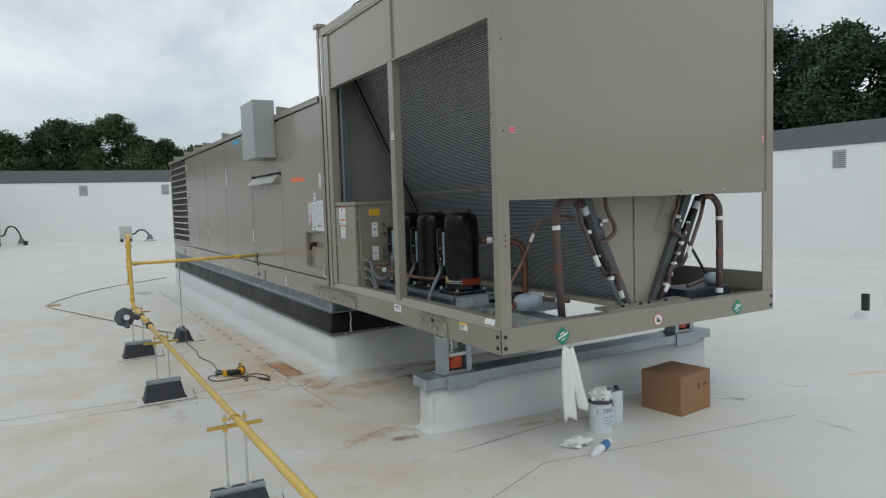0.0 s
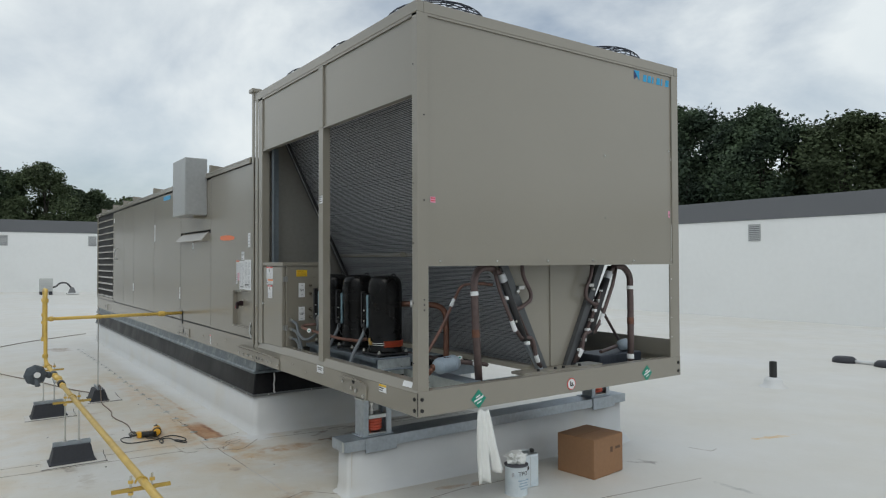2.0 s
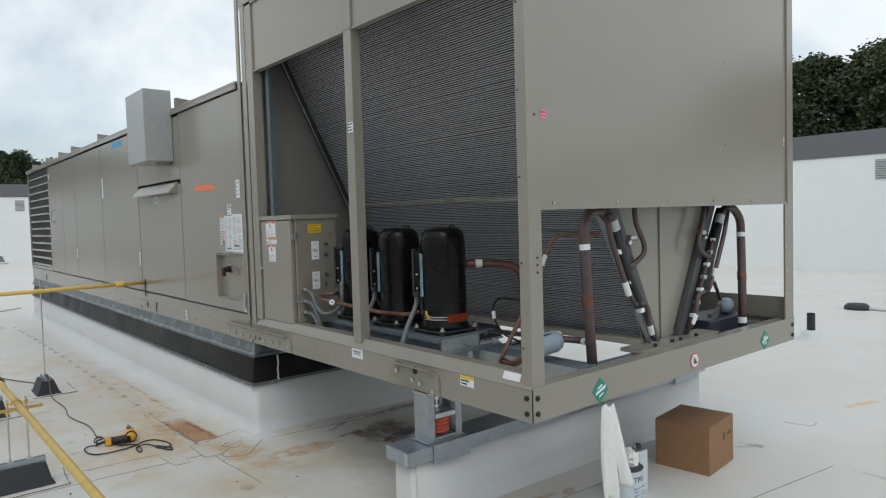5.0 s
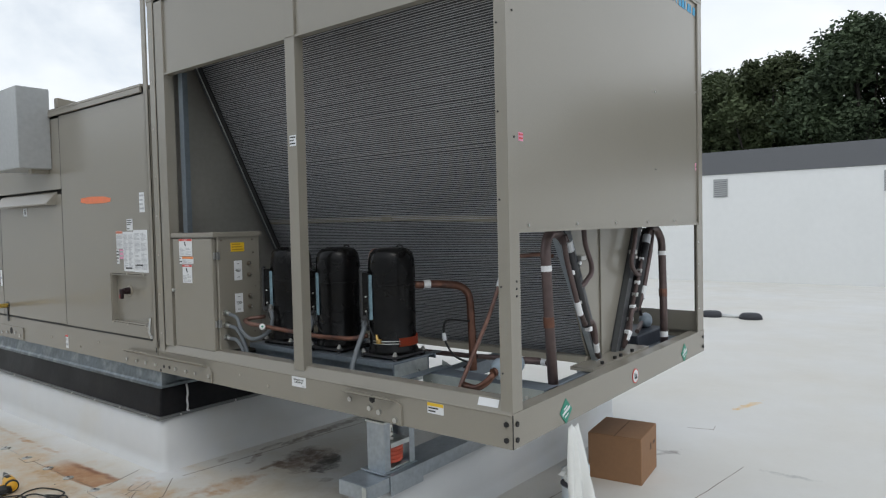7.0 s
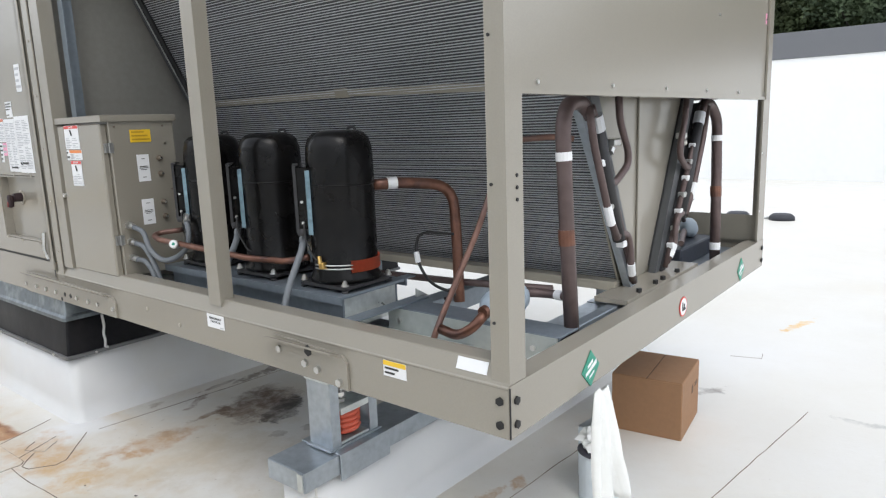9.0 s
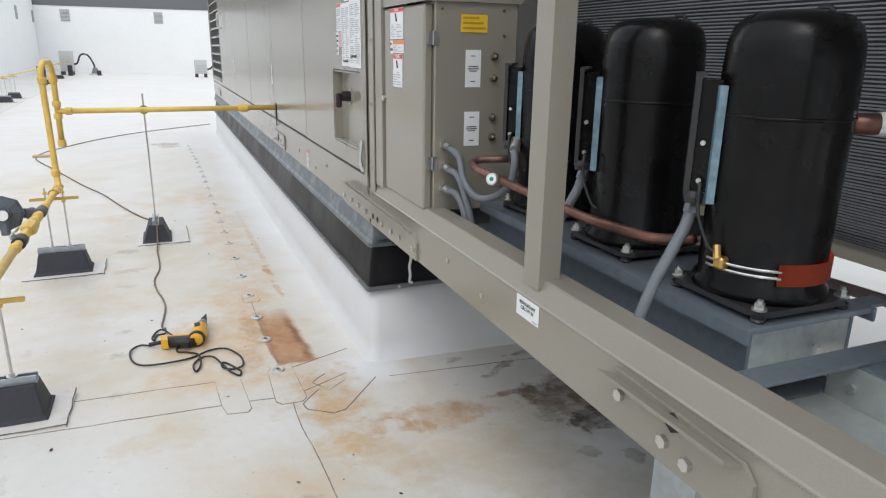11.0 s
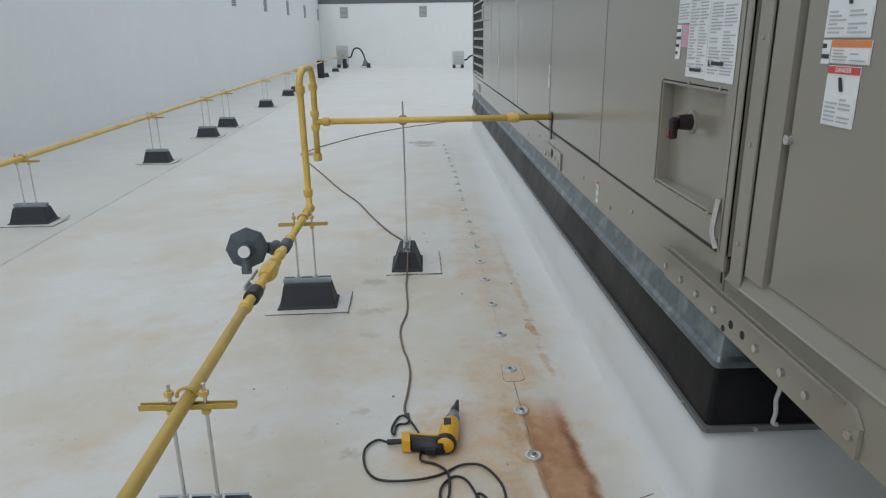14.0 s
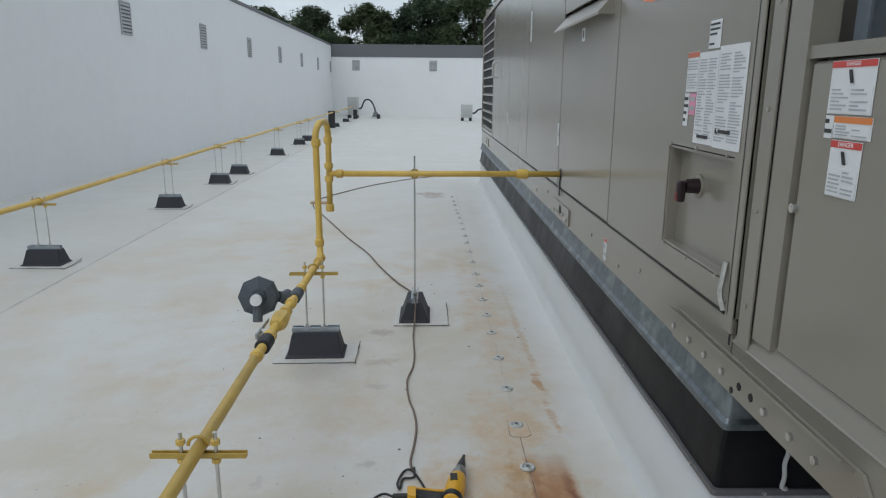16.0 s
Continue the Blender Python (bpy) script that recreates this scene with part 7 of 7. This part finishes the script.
def crumple(seed, rx, ry, rz, at, mat, label, cat, name, spikes=0.35):
    rr = random.Random(seed)
    bm = bmesh.new()
    bmesh.ops.create_icosphere(bm, subdivisions=3, radius=1.0)
    for v in bm.verts:
        k = 1 + spikes * (noise.noise(v.co * 2.1 + Vector((seed, 0, 0))) + 0.6 * noise.noise(v.co * 5.3))
        v.co = Vector((v.co.x * rx * k, v.co.y * ry * k, max(v.co.z * rz * k, -rz * 0.72)))
    bmesh.ops.translate(bm, vec=at, verts=bm.verts)
    return whole(name, bm, mat, label, cat, at=at)


crumple(3, 0.075, 0.06, 0.05, (CX + 0.02, CY + 0.02, CZ + 0.225), RAG, "crumpled white rag on the open can", "rag", "rag", 0.6)
tin = thing("solvent_tin", (3.42, 3.47, -0.031), "white rectangular metal solvent tin", "can")
part("body", box(-0.075, 0.075, -0.05, 0.05, 0.0, 0.225, 0.008, 2), CAN_WHITE, tin, local=True)
part("top", box(-0.073, 0.073, -0.048, 0.048, 0.225, 0.229, 0.001), CAN_METAL, tin, local=True)
part("seam", box(-0.002, 0.002, -0.0515, -0.05, 0.01, 0.215), CAN_METAL, tin, local=True)
part("handle", tube(bent([(-0.045, 0, 0.228), (-0.045, 0, 0.25), (0.03, 0, 0.25), (0.03, 0, 0.228)], 0.015), 0.005, 8), CAN_METAL, tin, local=True)
part("cap", lathe([(0.018, 0.229), (0.018, 0.247), (0.014, 0.25)], 16, (0.052, 0, 0)), INK_DARK, tin, local=True)
part("emblem", cyl((-0.03, -0.0502, 0.14), (-0.03, -0.0515, 0.14), 0.02, seg=16), INK_DARK, tin, local=True)
tin.rotation_euler = (0, 0, radians(-4))
tube_at = Vector((3.01, 3.105, 0.002))
caulk = thing("sealant_tube", tube_at, "white and blue sealant cartridge lying on the roof", "sealant tube")
part("cartridge", lathe([(0.024, -0.11), (0.025, -0.105), (0.025, 0.095), (0.020, 0.10)], 20, (0, 0, 0), (0.9, 0.42, 0)), PAPER, caulk, local=True)
part("sleeve", lathe([(0.0253, -0.03), (0.0256, -0.029), (0.0256, 0.06), (0.0253, 0.061)], 20, (0, 0, 0), (0.9, 0.42, 0)), surface("blue_sleeve", (0.08, 0.20, 0.42), 0.45, vary=0.3, grain=30), caulk, "blue printed sleeve", local=True)
part("nozzle", lathe([(0.012, -0.16), (0.014, -0.11), (0.02, -0.109)], 14, (0, 0, 0), (0.9, 0.42, 0)), PAPER, caulk, local=True)
crumple(8, 0.09, 0.05, 0.028, (2.93, 3.25, 0.0), RAG, "crumpled clear plastic wrapper on the roof", "wrapper", "plastic_wrapper", 0.7)

# cloth hanging from the base rail
rows, cols = 16, 14
verts, faces = [], []
for i in range(rows + 1):
    f = i / rows
    for j in range(cols + 1):
        u = j / cols - 0.5
        wide = 0.068 + 0.052 * f ** 0.8
        drop = 0.635 - f * (0.44 if u < 0.05 else 0.37) - 0.012 * math.sin(7 * u)
        x = 2.785 + 0.035 * f + wide * 1.1 * u + (0.012 if (u > 0.05 and f > 0.6) else 0.0) * (f - 0.6) * 3
        y = S - 0.030 - 0.012 * math.sin(u * 17 + f * 3) * (0.4 + f) - 0.012 * f - 0.075 * (u + 0.2) * f
        verts.append((x, y, drop))
for i in range(rows):
    for j in range(cols):
        if i > rows * 0.62 and j == 7:
            continue
        a = i * (cols + 1) + j
        faces.append((a, a + 1, a + cols + 2, a + cols + 1))
me = bpy.data.meshes.new("t")
me.from_pydata(verts, [], faces)
bm = bmesh.new()
bm.from_mesh(me)
bpy.data.meshes.remove(me)
bmesh.ops.solidify(bm, geom=bm.faces[:], thickness=0.004)
whole("cloth", bm, RAG, "white rag hanging from the base rail", "rag", smooth=True, at=(2.795, S - 0.02, 0.63))

# ---- screw gun, cords ----
dz = roof_z(1.55, 6.35) + 0.03
gun = thing("screw_gun", (1.60, 6.33, dz), "yellow and black corded screw gun lying on the roof", "power tool")
ax = Vector((0.045, 0.23, 0.0)).normalized()
Vector((ax.y, -ax.x, 0))
part("motor_housing", lathe([(0.024, -0.080), (0.033, -0.072), (0.037, -0.03), (0.036, 0.03), (0.031, 0.068), (0.027, 0.082)], 20, (0, 0, 0.012), ax), DRILL_YELLOW, gun, "yellow motor housing", local=True, smooth=True)
part("clutch_bulge", lathe([(0.018, -0.022), (0.026, -0.014), (0.027, 0.012), (0.018, 0.022)], 16, (-0.010, -0.055, 0.014), (0.3, -0.1, 0.95)), DRILL_YELLOW, gun, local=True, smooth=True)
part("gear_case", lathe([(0.029, 0.078), (0.027, 0.10), (0.019, 0.135)], 18, (0, 0, 0.012), ax), surface("grey_gear_case", (0.28, 0.28, 0.28), 0.4, 0.6), gun, "grey gear case", local=True, smooth=True)
part("nose_piece", lathe([(0.019, 0.133), (0.016, 0.165), (0.009, 0.205), (0.005, 0.232)], 14, (0, 0, 0.012), ax), DRILL_BLACK, gun, "black nose piece", local=True)
part("grip_band", lathe([(0.0345, -0.074), (0.0375, -0.070), (0.0380, -0.055), (0.0372, -0.053)], 20, (0, 0, 0.012), ax), DRILL_BLACK, gun, "black vent band", local=True, smooth=True)
part("name_plate", box(-0.016, 0.010, 0.002, 0.045, 0.046, 0.0495), INK_DARK, gun, local=True)
hd = [(-0.015, -0.085), (-0.06, -0.080), (-0.135, -0.060), (-0.15, -0.03), (-0.14, -0.008), (-0.06, -0.026), (-0.015, -0.028)]
grip = prism(hd, "z", -0.020, 0.022)
bmesh.ops.bevel(grip, geom=grip.edges[:], offset=0.006, segments=2, affect="EDGES")
part("handle", grip, DRILL_BLACK, gun, "black rubber grip", local=True, smooth=True)
part("handle_spine", prism([(-0.02, -0.024), (-0.075, -0.020), (-0.145, -0.004), (-0.145, 0.003), (-0.07, -0.010), (-0.02, -0.012)], "z", -0.016, 0.020), DRILL_YELLOW, gun, "yellow handle spine", local=True)
part("handle_end", prism([(-0.138, -0.062), (-0.168, -0.052), (-0.170, 0.002), (-0.140, 0.004)], "z", -0.021, 0.024), DRILL_YELLOW, gun, "yellow handle end", local=True)
part("trigger", prism([(-0.045, -0.084), (-0.085, -0.076), (-0.085, -0.094), (-0.05, -0.100)], "z", -0.012, 0.012), DRILL_BLACK, gun, local=True)
part("strain_relief", tube([(-0.165, -0.022, 0), (-0.22, -0.006, -0.012)], 0.010, 10), DRILL_BLACK, gun, local=True)


def cord_on_roof(name, pts, r, mat, label, lift=0.0):
    line = smooth_line([(x, y, roof_z(x, y) + r + 0.002 + lift * (i % 3)) for i, (x, y) in enumerate(pts)], 6)
    return whole(name, tube(line, r, 8), mat, label, "cord", smooth=True)


cord_on_roof("tool_cord", [(1.39, 6.33), (1.34, 6.35), (1.30, 6.29), (1.31, 6.19), (1.36, 6.12), (1.47, 6.11), (1.56, 6.14), (1.64, 6.19), (1.71, 6.18), (1.76, 6.10), (1.77, 6.02), (1.76, 5.97), (1.72, 5.96), (1.68, 5.99), (1.68, 6.03), (1.70, 6.03), (1.73, 5.97), (1.75, 5.92), (1.74, 5.89), (1.71, 5.93)], 0.0045, CORD_BLACK, "black tool cord coiled on the roof", 0.002)
cord_on_roof("tool_cord", [(1.71, 5.93), (1.68, 6.02), (1.65, 6.10), (1.61, 6.13), (1.57, 6.08), (1.56, 6.02), (1.57, 5.99), (1.59, 6.04), (1.59, 6.14), (1.55, 6.20), (1.50, 6.22), (1.50, 6.27), (1.50, 6.35), (1.48, 6.42), (1.44, 6.50), (1.41, 6.50), (1.39, 6.42), (1.40, 6.38), (1.41, 6.45), (1.45, 6.46), (1.45, 6.52)], 0.0045, CORD_BLACK, "black tool cord knotted to the extension lead", 0.003)
cord_on_roof("extension_cord", [(1.44, 6.52), (1.434, 6.58), (1.445, 6.70), (1.452, 6.85), (1.438, 6.99), (1.415, 7.10), (1.398, 7.25), (1.398, 7.36), (1.42, 7.50), (1.425, 7.65), (1.418, 7.80), (1.41, 7.95)], 0.005, CORD_BROWN, "brown extension lead on the roof")
cord_on_roof("extension_cord", [(1.40, 8.60), (1.395, 8.80), (1.26, 9.10), (1.10, 9.55), (0.94, 10.06), (0.72, 10.6), (0.45, 11.35), (0.25, 11.90), (0.07, 12.40), (0.02, 12.75), (0.07, 13.10), (0.24, 13.55), (0.50, 14.15), (0.80, 14.68), (1.20, 15.22), (1.62, 15.65), (2.30, 16.35)], 0.006, CORD_BROWN, "brown extension lead running over the roof")
whole("wood_scrap", box(-0.02, 0.20, 12.66, 12.74, 0.016, 0.045, 0.004), surface("pale_wood", (0.52, 0.38, 0.24), 0.7), "pale scrap of wood on the roof", "wood scrap")

whole("extension_cord", tube(smooth_line([(1.41, 7.95, 0.012), (1.412, 8.10, 0.02), (1.416, 8.16, 0.06), (1.42, 8.235, 0.145), (1.425, 8.30, 0.175), (1.42, 8.37, 0.14), (1.41, 8.46, 0.04), (1.40, 8.60, 0.012)], 5), 0.005, 8), CORD_BROWN, "brown extension lead draped over a roof block", "cord", smooth=True)

# ---- seams, patches and fasteners on the roof ----


def seam(pts, width=0.006, mat=SEAM, label="dirty lap seam of the roof membrane"):
    rr = random.Random(len(pts) * 31 + int(abs(pts[0][0]) * 100))
    fine = []
    for (x0, y0), (x1, y1) in zip(pts, pts[1:]):
        k = max(2, int(math.hypot(x1 - x0, y1 - y0) / 0.09))
        for i in range(k):
            f = i / k
            fine.append((x0 + (x1 - x0) * f + rr.uniform(-0.003, 0.003), y0 + (y1 - y0) * f + rr.uniform(-0.003, 0.003)))
    fine.append(pts[-1])
    ob = whole("membrane_seam", ribbon(fine, width * 0.6, 0.0014, roof_z), mat, label, "seam", kind="structure")
    return ob


seam([(-3.8, 5.98), (0.2, 5.905), (1.64, 5.875)], 0.005)
seam([(0.33, 5.685), (1.65, 5.66)], 0.007)
seam([(1.75, 5.658), (1.86, 5.65)], 0.007)
seam([(-3.8, 5.74), (0.33, 5.685)], 0.004, SEAM_SOFT)
seam([(1.92, 5.60), (1.913, 5.39), (1.93, 5.26), (1.94, 4.94)], 0.006)
seam([(1.94, 4.94), (1.97, 4.2), (2.0, 3.0)], 0.006, SEAM_SOFT)
seam([(1.90, 6.86), (1.897, 6.54), (1.905, 6.22), (1.92, 5.95)], 0.006)
seam([(1.885, 13.5), (1.88, 10.0), (1.893, 7.0)], 0.004, SEAM_SOFT)
seam([(2.35, 5.69), (3.05, 5.652), (4.8, 5.60)], 0.006)
seam([(1.97, 5.91), (2.07, 5.95), (2.25, 6.03)], 0.006)
seam([(2.29, 5.70), (2.19, 5.58), (2.10, 5.47), (2.05, 5.46), (1.96, 5.52), (1.95, 5.57), (2.04, 5.67)], 0.008)
seam([(2.16, 5.72), (2.08, 5.65), (2.02, 5.735), (2.09, 5.80)], 0.007)
seam([(2.18, 5.78), (1.95, 5.66)], 0.006)
seam([(2.05, 2.90), (2.57, 3.13), (4.62, 2.89)], 0.006)
seam([(2.2, 3.55), (3.0, 3.66), (3.7, 3.63)], 0.006)
seam([(1.9, 4.12), (2.08, 4.20), (2.25, 4.02)], 0.008)
seam([(-1.15, 6.2), (-1.24, 8.2), (-1.37, 13.2), (-1.60, 22.0), (-1.9, 36.0)], 0.03, SEAM_SOFT, "faint valley crease in the roof membrane")
seam([(5.30, 3.465), (5.355, 3.285), (5.46, 3.305)], 0.005)
for outline in ([(1.64, 5.87), (1.74, 5.87), (1.755, 5.60), (1.74, 5.575), (1.665, 5.585), (1.65, 5.66)],
                [(1.86, 5.89), (1.88, 5.93), (1.965, 5.93), (1.975, 5.62), (1.955, 5.59), (1.875, 5.59), (1.855, 5.62)],
                [(1.865, 6.78), (1.925, 6.78), (1.945, 6.80), (1.94, 6.93), (1.86, 6.93), (1.855, 6.80)]):
    pt = whole("membrane_patch", slab(outline, roof_z, 0.003), ROOF, "stained white membrane patch on the roof", "patch", "roof patches", kind="structure")
    cxp, cyp = sum(p[0] for p in outline) / len(outline), sum(p[1] for p in outline) / len(outline)
    rim = [(cxp + (x - cxp) * 1.05, cyp + (y - cyp) * 1.015) for x, y in outline]
    part("patch_edge", slab(rim, roof_z, 0.0012), SEAM, pt, "dirty patch edge")

plate = thing("seam_plate", (1.903, 5.896, roof_z(1.9, 5.9)), "round galvanised fastener plate in the roof", "fastener plate", "fastener row")
part("disc", lathe([(0.031, 0.0), (0.031, 0.004), (0.024, 0.006), (0.016, 0.005), (0.012, 0.008)], 20, (0, 0, 0)), BOLT, plate, local=True)
part("screw_head", lathe([(0.008, 0.006), (0.008, 0.011), (0.004, 0.012)], 8, (0, 0, 0)), VENT_DARK, plate, local=True)
ky = [6.243, 6.541, 6.884, 7.253, 7.646, 8.042, 8.375, 8.71, 9.05, 9.38, 9.775, 10.15, 10.52, 10.83, 11.17, 11.48, 11.82, 12.1, 12.35, 12.7, 13.0, 13.38]
for i, y in enumerate(ky):
    x = 1.897 - 0.0022 * i - (0.0 if y < 11 else (y - 11) * 0.015)
    copy_thing(plate, pose(x, y, roof_z(x, y) + 0.001))
rr = random.Random(77)
for i in range(26):
    x, y = rr.uniform(0.2, 2.2), rr.uniform(4.6, 9.5)
    s = rr.uniform(0.003, 0.008)
    bm = bmesh.new()
    bmesh.ops.create_icosphere(bm, subdivisions=1, radius=s)
    for v in bm.verts:
        v.co = Vector((v.co.x * rr.uniform(0.6, 2.0), v.co.y * rr.uniform(0.5, 1.1), v.co.z * 0.45))
    bmesh.ops.rotate(bm, cent=(0, 0, 0), matrix=Matrix.Rotation(rr.uniform(0, 3.1), 3, "Z"), verts=bm.verts)
    bmesh.ops.translate(bm, vec=(x, y, roof_z(x, y) + s * 0.3), verts=bm.verts)
    whole("debris", bm, rr.choice((SEAM, VENT_DARK, BARK)), "small dark crumb of debris on the roof", "debris", "crumbs on the roof", at=(x, y, roof_z(x, y)))
